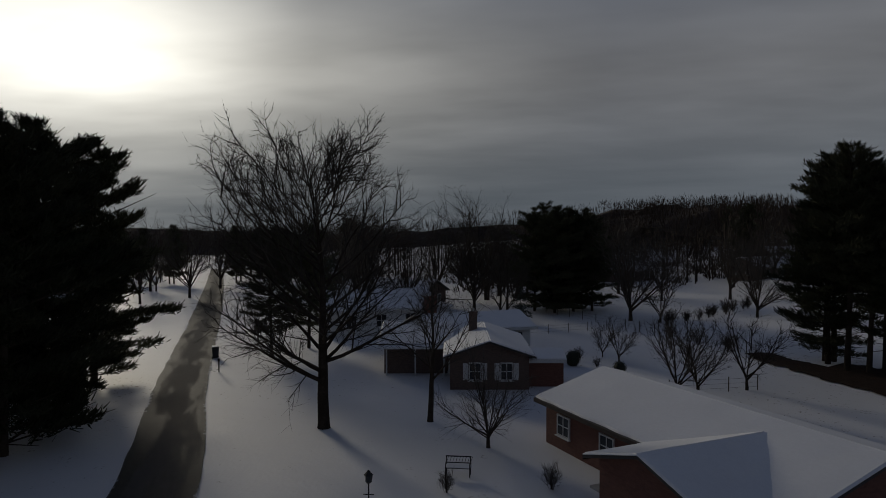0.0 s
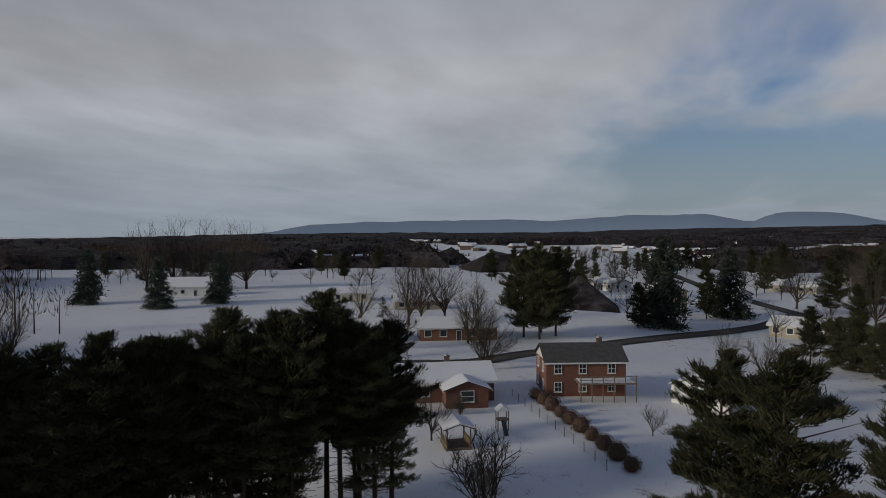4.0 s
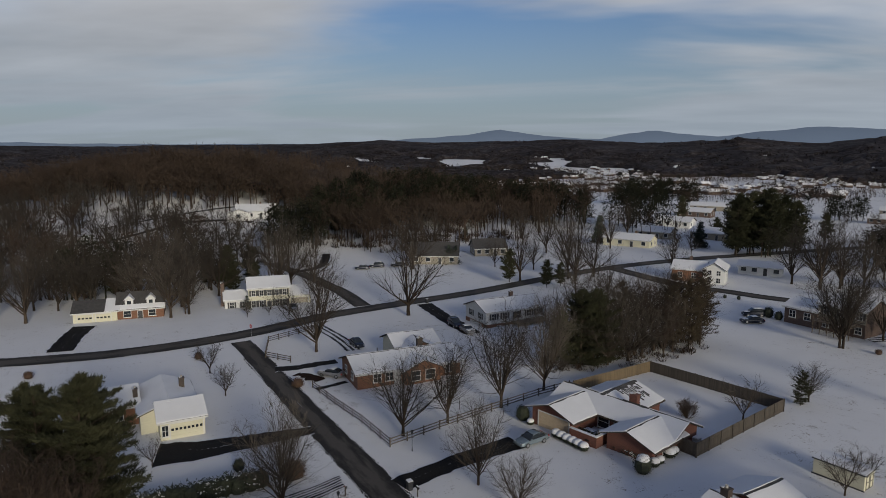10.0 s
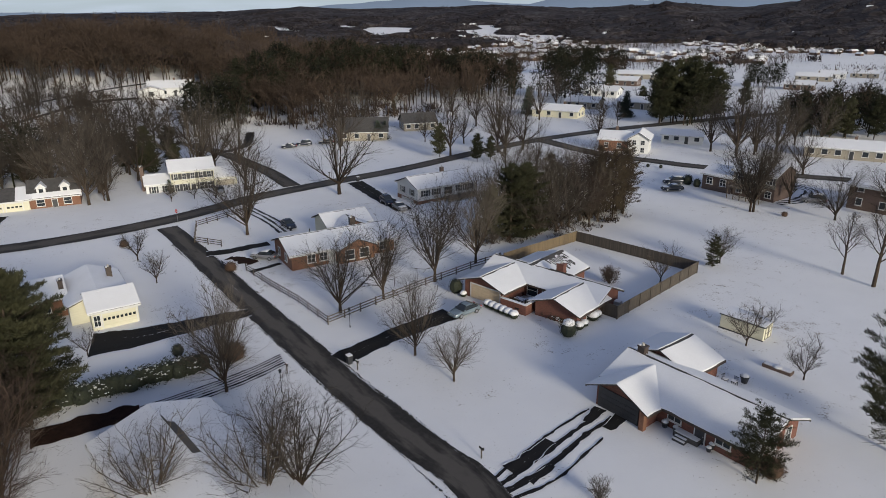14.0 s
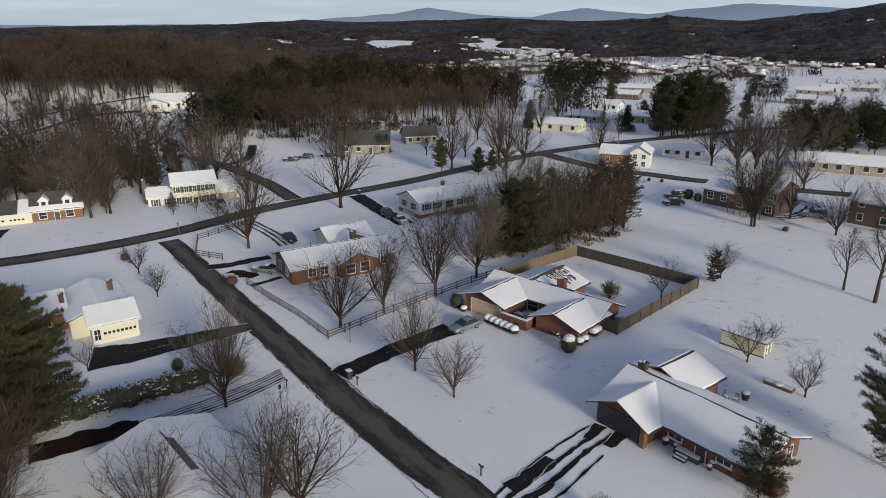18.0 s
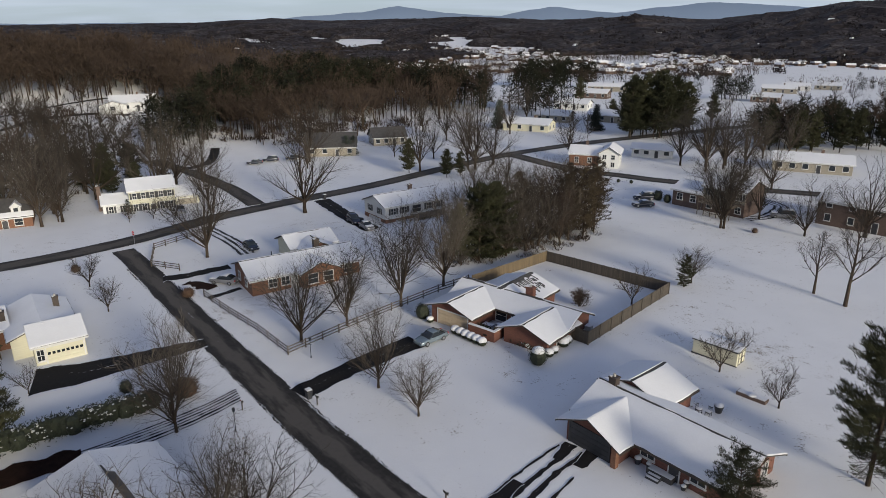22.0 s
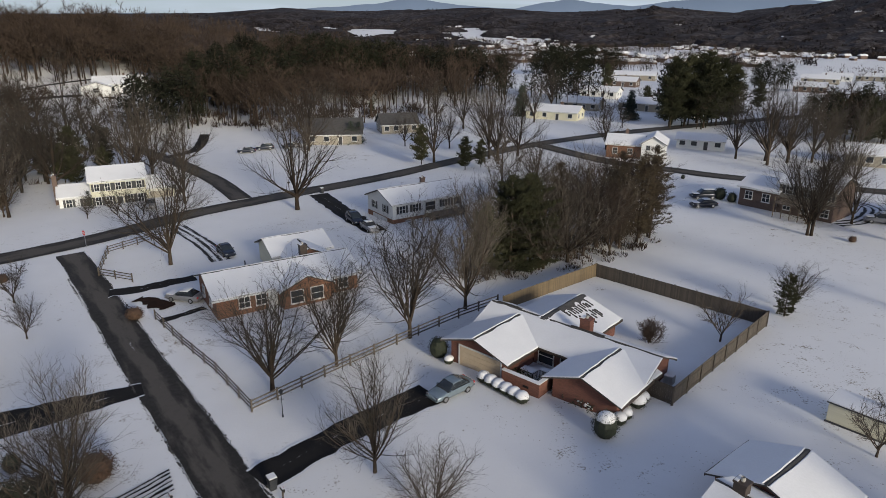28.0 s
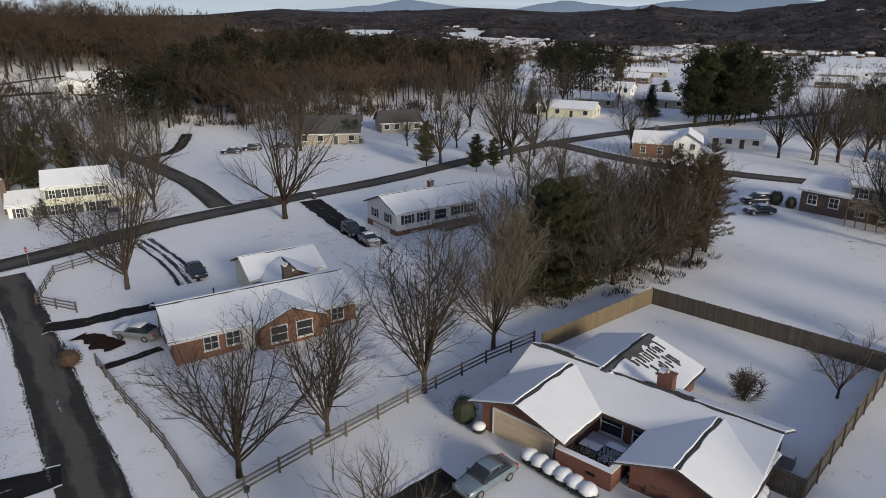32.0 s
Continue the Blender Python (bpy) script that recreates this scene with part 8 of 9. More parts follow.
def wooded(x, y):
    """How thickly wooded the far land is: above 0 is wood."""
    r, a = math.hypot(x, y - 60), math.degrees(math.atan2(x, y - 60))
    if inside(x, y, FIELDS):
        return -1.0
    w = noise.noise((x / 260, y / 260, 1.7)) + 0.45 * noise.noise((x / 80, y / 80, 5.2))
    if -13 < a < 65 and r < 1080:
        return w - 0.34
    if -110 < a < -74 and r < 1300:
        return w - 0.05
    if r < 430:
        return -1.0
    if a > -13 and a < 65:
        return w + 0.65 * smooth(r, 1080, 1300)
    return w + 0.34 + 0.45 * smooth(r, 900, 1300)


def far_spots(n, seed):
    rnd = random.Random(seed)
    out = []
    while len(out) < n:
        a, r = rnd.uniform(-125, 70), 430 + 1500 * rnd.random() ** 1.1
        if rnd.random() < 0.25:
            a = rnd.uniform(-180, 180)
        a = radians(a)
        x, y = r * math.sin(a), 60 + r * math.cos(a)
        if wooded(x, y) > -0.02:
            out.append((x, y, rnd.uniform(0.7, 1.3) * (0.8 + r / 3500), rnd.uniform(0, 6.28)))
    return out


def canopy(name, xs, ys, keep, low, high, material, label, edge=any):
    """The massed crowns of a wood: a ragged sheet that falls to the ground at its edges, or with edge=all stops short of them."""
    rnd = random.Random(3)
    n = len(xs)
    wood = [keep(x, y) for y in ys for x in xs]
    s = Shape()
    for j, y in enumerate(ys):
        for i, x in enumerate(xs):
            px, py = x + rnd.uniform(-0.35, 0.35) * (xs[1] - xs[0]), y + rnd.uniform(-0.35, 0.35) * (ys[1] - ys[0])
            s.v.append((px, py, gz(px, py) + (rnd.uniform(low, high) if wood[j * n + i] else -2.0)))
    for j in range(len(ys) - 1):
        for i in range(n - 1):
            q = (j * n + i, j * n + i + 1, (j + 1) * n + i + 1, (j + 1) * n + i)
            if edge(wood[k] for k in q):
                s.f += [(q[0], q[1], q[2]), (q[0], q[2], q[3])]
    used = sorted({k for f in s.f for k in f})
    index = {k: i for i, k in enumerate(used)}
    s.v = [s.v[k] for k in used]
    s.f = [tuple(index[k] for k in f) for f in s.f]
    tagged(new(name, s.mesh(name, material)), label, "woods", kind="stuff")


# open snowfields between the woods
FIELDS = [
    [(-240, -160), (-120, -110), (-120, -60), (-240, -40), (-330, -60), (-330, -150)],
    [(-560, 390), (-700, 360), (-1010, 570), (-960, 700), (-720, 600)],
    [(-228, 1170), (-125, 1210), (-150, 1400), (-256, 1400)],
    [(175, 430), (300, 480), (420, 640), (330, 700), (230, 600)],
    [(95, 410), (150, 430), (190, 520), (140, 560)],
    [(240, 760), (420, 640), (470, 740), (300, 860)],
]
canopy("near_canopy", [-700 + 9 * i for i in range(100)], [-600 + 9 * i for i in range(125)],
       lambda x, y: inside(x, y, WOODS) and (x < -30 or y < -225) and x < 6 and (y > 262 or y < -225 or x < -345) and not inside(x, y, [SLOPE]) and noise.noise((x / 45, y / 45, 4.4)) > -0.6, 4.0, 9.5, WOODBARK, "massed leafless crowns of a brown wood", all)
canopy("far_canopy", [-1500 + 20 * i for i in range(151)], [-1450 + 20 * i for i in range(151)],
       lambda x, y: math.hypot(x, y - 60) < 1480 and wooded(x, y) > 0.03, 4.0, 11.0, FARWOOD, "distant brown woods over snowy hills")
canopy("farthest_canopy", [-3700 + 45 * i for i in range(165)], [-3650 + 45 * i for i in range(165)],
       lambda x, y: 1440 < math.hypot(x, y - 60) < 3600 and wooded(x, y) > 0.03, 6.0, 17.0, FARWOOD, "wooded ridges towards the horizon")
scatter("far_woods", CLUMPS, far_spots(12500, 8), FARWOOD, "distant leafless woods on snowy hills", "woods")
rt = random.Random(17)


def town_spots(n, lo, hi, near=345, far=1150, need=-0.15, grain=120, a0=-13, a1=62):
    out = []
    while len(out) < n:
        a, r = radians(rt.uniform(a0, a1)), math.sqrt(rt.uniform(near**2, far**2))
        x, y = r * math.sin(a), 60 + r * math.cos(a)
        if noise.noise((x / grain, y / grain, 2.2)) > need and not inside(x, y, FIELDS) and not inside(x, y, WOODS[:1]):
            out.append((x, y, rt.uniform(lo, hi), rt.uniform(0, 6.28)))
    return out


def town_tree(seed):
    """A far bare tree: a stem and a loose crown of two dozen blades."""
    rnd = random.Random(seed)
    s = Shape()
    s.tube((0, 0, -1), (0, 0, 5.0), 0.16, 0.08, 3)
    for k in range(26):
        z = rnd.uniform(2.5, 8.0)
        a, r = rnd.uniform(0, 6.28), 2.9 * math.sqrt(rnd.random()) * math.sin(math.pi * (z - 0.8) / 8.4)
        p = Vector((math.cos(a) * r, math.sin(a) * r, z))
        e = p + Vector((math.cos(a) * rnd.uniform(0, 1), math.sin(a) * rnd.uniform(0, 1), rnd.uniform(0.7, 1.9)))
        w = Vector((rnd.gauss(0, 1), rnd.gauss(0, 1), rnd.gauss(0, 1))).normalized() * rnd.uniform(0.10, 0.22)
        s.add([p - w, p + w, e], [(0, 1, 2)])
    return s


scatter("town_trees", [template(town_tree, s) for s in (51, 52, 53)], town_spots(8200, 0.55, 1.1, 420), WOODBARK, "bare trees between the houses of a distant town", "woods")
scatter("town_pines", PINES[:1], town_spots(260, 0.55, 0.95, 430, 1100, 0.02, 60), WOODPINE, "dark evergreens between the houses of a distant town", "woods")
town = [(x, y, s, rt.choice((0.3, 0.5, 1.9, 2.1, -0.4)) + rt.uniform(-0.12, 0.12)) for x, y, s, a in town_spots(760, 0.75, 1.05, 560, 1180, -0.12, 160)]
town += [(x, y, s, a) for x, y, s, a in town_spots(300, 0.9, 1.2, 1000, 1700, 0.12, 160, -60, 60)]
town += [(x, y, s, a) for x, y, s, a in town_spots(260, 0.9, 1.2, 380, 1500, 0.0, 160, -125, -74)]
scatter("far_town_houses", [template(far_house, s) for s in (41, 42, 43, 44)], town, BRICK_DARK, "dark-walled houses of a distant town", "houses")
scatter("far_town_roofs", [template(far_roof, s) for s in (41, 42, 43, 44)], town, SNOW, "snowy roofs of a distant town", "houses")

# height of the far range over the eye's level, by bearing
RANGE = [(-180, -150), (-135, -120), (-118, -30), (-115, 22), (-108, 40), (-99, 52), (-94, 40), (-88, 72), (-82, 78), (-79, 30), (-77, 84), (-73, 80), (-70, 22), (-62, 26), (-57, 40), (-52, 20), (-40, 8), (-18, 6),
         (-13, 42), (-8, 66), (-5.4, 104), (-2, 66), (1, 46), (3, 44), (7, 96), (10, 66), (12.5, 54), (15, 80), (18.9, 108), (22, 98), (26, 72), (40, 20), (120, -60), (180, -150)]


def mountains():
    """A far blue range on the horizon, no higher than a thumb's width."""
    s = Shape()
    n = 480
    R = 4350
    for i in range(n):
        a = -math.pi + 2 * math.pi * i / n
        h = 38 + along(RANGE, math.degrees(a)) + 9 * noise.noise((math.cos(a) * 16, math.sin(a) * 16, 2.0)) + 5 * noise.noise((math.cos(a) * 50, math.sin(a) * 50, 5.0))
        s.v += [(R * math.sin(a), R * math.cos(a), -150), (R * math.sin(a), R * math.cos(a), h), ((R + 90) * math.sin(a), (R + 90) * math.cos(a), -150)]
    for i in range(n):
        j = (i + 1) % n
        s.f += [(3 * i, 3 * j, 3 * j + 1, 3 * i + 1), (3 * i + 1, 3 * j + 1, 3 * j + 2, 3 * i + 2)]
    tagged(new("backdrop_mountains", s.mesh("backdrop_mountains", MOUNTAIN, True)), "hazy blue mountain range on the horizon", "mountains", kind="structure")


mountains()

# ---- shrubs, cars and yard things ----


def leafy_ball(seed, r, h, material, snow, name, label, tuft=0.12, count=420):
    """A clipped shrub: a core of stems, a skin of small leaves, and a cap of snow where there is one."""
    rnd = random.Random(seed)
    leaf, stem = Shape(), Shape()
    for k in range(7):
        a = rnd.uniform(0, 6.28)
        stem.tube((0, 0, -0.1), (math.cos(a) * r * 0.5, math.sin(a) * r * 0.5, h * 0.7), 0.03, 0.01, 4)
    core = [(r * 0.55, 0.05), (r * 0.86, h * 0.25), (r * 0.88, h * 0.55), (r * 0.6, h * 0.85), (r * 0.1, h * 0.95)]
    leaf.lathe(0, 0, core, 10)
    for _ in range(count):
        a, t = rnd.uniform(0, 6.28), rnd.random()
        z = h * (0.04 + 0.96 * t)
        rr = r * math.sqrt(max(0.05, 1 - (2 * t - 0.9) ** 2 * 0.8)) * rnd.uniform(0.9, 1.05)
        p = Vector((math.cos(a) * rr, math.sin(a) * rr, z))
        needles(leaf, rnd, p, Vector((math.cos(a), math.sin(a), 0.4)), tuft, 2)
    root = new(name)
    tagged(root, label, "shrub")
    part("stems", stem, BARK, root)
    part("foliage", leaf, material, root)
    if snow:
        cap = Shape()
        n = 12
        prof = [(r * 1.02, h * 0.60), (r * 0.98, h * 0.78), (r * 0.78, h * 0.97), (r * 0.4, h * 1.08), (r * 0.05, h * 1.1)]
        vs = [(rr * (1 + 0.07 * rnd.uniform(-1, 1)) * math.cos(2 * math.pi * i / n), rr * (1 + 0.07 * rnd.uniform(-1, 1)) * math.sin(2 * math.pi * i / n), z + (rnd.uniform(-0.05, 0.05) * h if j == 0 else 0)) for j, (rr, z) in enumerate(prof) for i in range(n)]
        fs = [(j * n + i, j * n + (i + 1) % n, (j + 1) * n + (i + 1) % n, (j + 1) * n + i) for j in range(len(prof) - 1) for i in range(n)]
        fs.append(tuple(range((len(prof) - 1) * n, len(prof) * n)))
        cap.add(vs, fs)
        part("snow_cap", cap, SNOW, root, "rounded cap of snow", smooth=True)
    return root


B_SNOW = leafy_ball(51, 0.62, 1.0, HEDGE, True, "round_shrub", "clipped round evergreen shrub capped with snow")
B_TALL = leafy_ball(52, 0.95, 2.0, HEDGE, False, "round_shrub", "tall clipped dark evergreen shrub", 0.15, 700)
B_DRY = leafy_ball(53, 0.9, 1.5, DRYBUSH, False, "brown_bush", "rounded dry brown bush", 0.22, 420)
B_RED = leafy_ball(54, 1.3, 2.0, DRYBUSH, False, "russet_bush", "russet leaved bush in the snow", 0.3, 500)
dd = Vector((0.72, -0.69))
for i in range(6):
    c = put(B_SNOW, -1.2 + 0.66 * i, 74.3 - 0.72 * i, 1.0, 50 * i)
    tagged(c, "clipped round evergreen shrub capped with snow before a brick wall", "shrub", "shrubs before the court wall")
put(B_TALL, -5.7, 79.4, 1.05, 0)
put(B_SNOW, -4.6, 77.9, 0.8, 0)
put(B_TALL, 8.4, 65.7, 1.1, 40, label="large clipped evergreen shrub dusted with snow")
put(B_SNOW, 8.4, 65.7, 1.2, 40, -0.85, label="snow-topped crown of a clipped evergreen")
for x, y, s in ((9.9, 67.4, 0.95), (10.6, 68.2, 0.85), (11.9, 69.9, 1.15), (12.5, 70.7, 0.95)):
    put(B_SNOW, x, y, s, 70 * x)
put(B_RED, -30.6, 60.2, 1.05, 30)
put(B_RED, -41.5, 88.4, 0.7, 30)
put(B_RED, 22.3, 40.6, 0.8, 30)
for i in range(10):
    t = i / 9
    c = put(B_DRY, -85.0 + 24.5 * t, -11.3 + 11.6 * t, 0.95 + 0.12 * ((i * 7) % 3), 37 * i)
    tagged(c, "rounded dry brown bush in a row along a wire fence", "bush", "row of brown bushes")
for x, y, s in ((-73.5, 72.0, 1.0), (-101, 60, 0.9), (-93, 42, 0.6), (-97, 38, 0.5), (-86, 36, 0.5), (54.3, 128.5, 0.9), (53.0, 115.0, 0.6), (-64.5, 98.8, 0.8), (-86.5, 84.5, 0.8)):
    put(B_DRY, x, y, s, x * 13)
put(B_TALL, -37.6, 60.9, 0.75, 0, label="clipped round evergreen by a hedge")
put(B_TALL, 42.0, 139.0, 1.1, 0)
put(B_TALL, 43.4, 137.0, 0.9, 60)
for x, y in ((34.6, 157.3), (37.2, 156.2), (40.0, 155.0), (31.5, 158.8)):
    put(B_TALL, x, y, 0.45, x * 9, label="tiny young evergreen in the snow")
for x, y, s in ((-6.5, -44.0, 0.6), (-3.0, -47.5, 0.7), (-1.5, -36.0, 0.5)):
    put(B_TALL, x, y, s, 10 * x, label="small dark evergreen shrub in the snow")
for o in (B_SNOW, B_TALL, B_DRY, B_RED):
    for c in list(o.children_recursive) + [o]:
        bpy.data.objects.remove(c)


def hedge(points, width, height, seed, label, snow=0.35):
    """An untrimmed hedge: twiggy leaves all along, snow lodged on top in clumps."""
    rnd = random.Random(seed)
    leaf, snw, wood = Shape(), Shape(), Shape()
    for a, b in zip(points, points[1:]):
        a, b = Vector(a), Vector(b)
        d = (b - a)
        n = Vector((-d.y, d.x)).normalized()
        steps = int(d.length / 0.22)
        for i in range(steps):
            p = a + d * (i / steps)
            g = gz(p.x, p.y)
            if i % 4 == 0:
                wood.tube((p.x, p.y, g - 0.1), (p.x + rnd.gauss(0, 0.2), p.y + rnd.gauss(0, 0.2), g + height * 0.8), 0.03, 0.01, 3)
            if i % 3 == 0:
                rr = width * rnd.uniform(0.26, 0.36)
                q = p + n * rnd.gauss(0, width * 0.08)
                leaf.lathe(q.x, q.y, [(rr * 0.8, g), (rr, g + height * 0.3), (rr * 0.8, g + height * rnd.uniform(0.55, 0.75)), (rr * 0.2, g + height * 0.85)], 7)
            for k in range(20):
                q = p + n * rnd.gauss(0, width * 0.3)
                z = g + height * rnd.random() ** 0.8 * (1 - 0.5 * min(1, abs((q - p).length) / width))
                needles(leaf, rnd, Vector((q.x, q.y, z)), Vector((rnd.gauss(0, 0.4), rnd.gauss(0, 0.4), 0.6)), 0.46, 3)
            for k in range(5):
                if rnd.random() > snow:
                    continue
                q = p + n * rnd.gauss(0, width * 0.27)
                z = g + height * rnd.uniform(0.40, 0.9) * (1 - 0.3 * min(1, (q - p).length / width))
                for m in range(rnd.randint(2, 6)):
                    r = rnd.uniform(0.04, 0.13)
                    c = (q.x + rnd.gauss(0, 0.16), q.y + rnd.gauss(0, 0.16))
                    snw.lathe(c[0], c[1], [(r, z), (r * 0.85, z + r * 0.3), (r * 0.3, z + r * 0.5)], 5)
    h = thing("hedge", points[0][0], points[0][1], 0, label, "hedge", z=0)
    h.matrix_basis = Matrix()
    part("stems", wood, BARK, h)
    part("foliage", leaf, HEDGE, h)
    if snow:
        part("snow_clumps", snw, SNOW, h, "clumps of lodged snow", smooth=True)
    return h


hedge([(-49.5, 46.0), (-44.0, 50.6), (-38.8, 54.2), (-33.0, 58.4)], 2.6, 2.1, 61, "long loose evergreen hedge flecked with snow", 0.3)
hedge([(5.3, 72.6), (8.3, 69.3)], 0.8, 0.75, 62, "low clipped hedge dusted with snow beside a brick wall", 0.8)
hedge([(-104, 20), (-92, 28)], 1.6, 1.8, 64, "dark hedge behind a garage", 0.2)
strip("mulch_bed", [(-21.0, -54.5), (-23.6, -46), (-27.0, -38), (-30.5, -29)], (2.4, 7.0), MULCH, 0.10, "brown needle litter under a row of pines", "ground", step=0.4, rough=0.7)
strip("needle_litter", [(-25.5, -48.5), (-36, -35.5), (-47, -22.5)], 4.5, MULCH, 0.08, "brown needle litter between pine trunks", "ground", step=0.4, rough=0.7)


def car(x, y, ang, paint, label, suv=False, snow=False):
    """A parked car with body, cabin glass, wheels, lamps and mirrors."""
    c = thing("car", x, y, ang, label, "car", "parked cars", gz(x, y) + 0.03)
    L, W, H = (4.5, 1.8, 1.45) if not suv else (4.6, 1.86, 1.75)
    belt = 0.90 if not suv else 1.02
    back = L * 0.46 if suv else L * 0.37
    rear = L * 0.36 if suv else L * 0.20

    def loft(rings):
        """Rings of half outlines (y, z), mirrored, drawn along x and closed."""
        s = Shape()
        n = 2 * len(rings[0][1])
        for x, half in rings:
            s.v += [(x, y, z) for y, z in half] + [(x, -y, z) for y, z in reversed(half)]
        for k in range(len(rings) - 1):
            s.f += [(k * n + i, k * n + (i + 1) % n, (k + 1) * n + (i + 1) % n, (k + 1) * n + i) for i in range(n)]
        s.f += [tuple(range(n))[::-1], tuple(range((len(rings) - 1) * n, len(rings) * n))]
        return s
    rings = []
    for t, wf, top in ((-0.5, 0.70, 0.60), (-0.485, 0.80, 0.68), (-0.44, 0.91, 0.75), (-0.34, 0.97, 0.82), (-0.21, 1.0, belt), (0.0, 1.0, belt + 0.02), (0.2, 1.0, belt + 0.03),
                       (0.36, 0.98, belt + 0.05), (0.44, 0.93, belt + 0.02), (0.485, 0.84, belt - 0.06), (0.5, 0.72, belt - 0.18)):
        w = W / 2 * wf
        rings.append((L * t, [(w * 0.86, 0.24), (w * 0.97, 0.34), (w, 0.52), (w * 0.985, top - 0.13), (w * 0.93, top - 0.03), (w * 0.72, top), (w * 0.3, top + 0.03)]))
    part("body", loft(rings), paint, c, smooth=True)
    cab = []
    for x, f, top in ((-L * 0.235, 0.80, belt), (-L * 0.15, 0.80, belt + (H - belt) * 0.48), (-L * 0.06, 0.78, H - 0.05), (L * 0.08, 0.78, H), (rear, 0.77, H - 0.03), (back - 0.12, 0.76, belt + (H - belt) * 0.42), (back, 0.76, belt + 0.03)):
        w = W / 2
        cab.append((x, [(w * 0.93, belt - 0.06), (w * (0.93 - 0.13 * (top - belt) / (H - belt)), max(belt, top - 0.08)), (w * f * 0.92, top), (w * 0.3, top + 0.015)]))
    part("cabin_glass", loft(cab), GLASS, c, "dark windows all round", smooth=True)
    lid = []
    for x, z in ((-L * 0.06, H - 0.04), (L * 0.02, H), (L * 0.1, H + 0.012), (rear, H - 0.018)):
        lid.append((x, [(W * 0.372, z - 0.06), (W * 0.372, z), (W * 0.33, z + 0.025), (W * 0.15, z + 0.04)]))
    part("roof_panel", loft(lid), SNOW if snow else paint, c, smooth=True)
    for sy in (-1, 1):
        for px in (-L * 0.06, L * 0.13):
            part("pillar", Shape().bar((px - 0.06, sy * (W / 2 - 0.13), belt), (px, sy * (W / 2 - 0.22), H - 0.05), 0.05, 0.07), paint, c)
        part("mirror", Shape().box(-L * 0.19, sy * (W / 2 + 0.02) - 0.07, belt, -L * 0.15, sy * (W / 2 + 0.02) + 0.07, belt + 0.13), paint, c)
        part("headlight", Shape().box(-L / 2 + 0.0, sy * 0.62 - 0.16, 0.6, -L / 2 + 0.1, sy * 0.62 + 0.16, 0.72), METAL, c)
        part("tail_light", Shape().box(L / 2 - 0.1, sy * 0.66 - 0.13, 0.66, L / 2 - 0.0, sy * 0.66 + 0.13, 0.84), SIGNRED, c)
        for px in (-L * 0.30, L * 0.29):
            ty = sy * (W / 2 - 0.1)
            tyre = Shape()
            n = 16
            ring = lambda r, yy: [(px + r * math.cos(2 * math.pi * i / n), yy, 0.32 + r * math.sin(2 * math.pi * i / n)) for i in range(n)]
            vs = ring(0.32, ty - 0.11) + ring(0.32, ty + 0.11)
            fs = [(i, (i + 1) % n, (i + 1) % n + n, i + n) for i in range(n)] + [tuple(range(n))[::-1], tuple(range(n, 2 * n))]
            tyre.add(vs, fs)
            w = part("wheel", tyre, RUBBER, c)
            rim = Shape().add(ring(0.2, ty + sy * 0.115) + ring(0.2, ty + sy * 0.10), fs)
            part("rim", rim, METAL, w)
    part("bumper", Shape().box(-L / 2 - 0.04, -W / 2 + 0.12, 0.36, -L / 2 + 0.05, W / 2 - 0.12, 0.5), paint, c)
    part("bumper", Shape().box(L / 2 - 0.05, -W / 2 + 0.12, 0.36, L / 2 + 0.04, W / 2 - 0.12, 0.52), paint, c)
    part("number_plate", Shape().box(L / 2 + 0.035, -0.2, 0.56, L / 2 + 0.05, 0.2, 0.66), TRIM, c)
    if snow:
        part("bonnet_snow", Shape().box(-L / 2 + 0.2, -W / 2 + 0.15, belt - 0.02, -L * 0.2, W / 2 - 0.15, belt + 0.06), SNOW, c, "sheet of snow on the bonnet")
    return c


car(-4.2, 72.2, 44.0, CARBLUE, "pale blue hatchback parked on a snowy driveway")
car(37.4, 133.6, 8.0, CARDARK, "dark car parked on a snowy lawn", snow=True)
car(39.2, 139.5, 5.0, CARDARK, "dark car parked behind another on snow", True, True)
car(-38.9, 111.0, 128.0, CARDARK, "black car at the end of wheel tracks")
car(-37.9, 93.9, -10.0, CARGREY, "grey car under snow beside a brick house", snow=True)
car(-22.5, 127.0, 122.0, CARDARK, "dark car on a sloping driveway", True)
car(-19.3, 122.6, 122.0, CARGREY, "grey car parked beside a white house", snow=True)
car(62.5, 125.0, -20.0, CARGREY, "grey van half covered with snow", True, True)
car(-133.5, 56.0, 60.0, CARDARK, "dark car in a row beside a white house", True)
car(-137.5, 57.0, 60.0, CARGREY, "grey car in a row beside a white house")
car(-141.5, 58.0, 60.0, CARDARK, "dark car in a row beside a white house", True)
car(-62.0, 136.0, 118.0, CARGREY, "grey car before a cream garage")
car(-60.5, 186.0, 20.0, CARDARK, "dark car beside the wooded lane", snow=True)
car(-57.0, 190.0, 20.0, CARDARK, "dark car beside the wooded lane", True, True)
car(-51.0, 193.0, 20.0, CARDARK, "dark car before a beige house", snow=True)


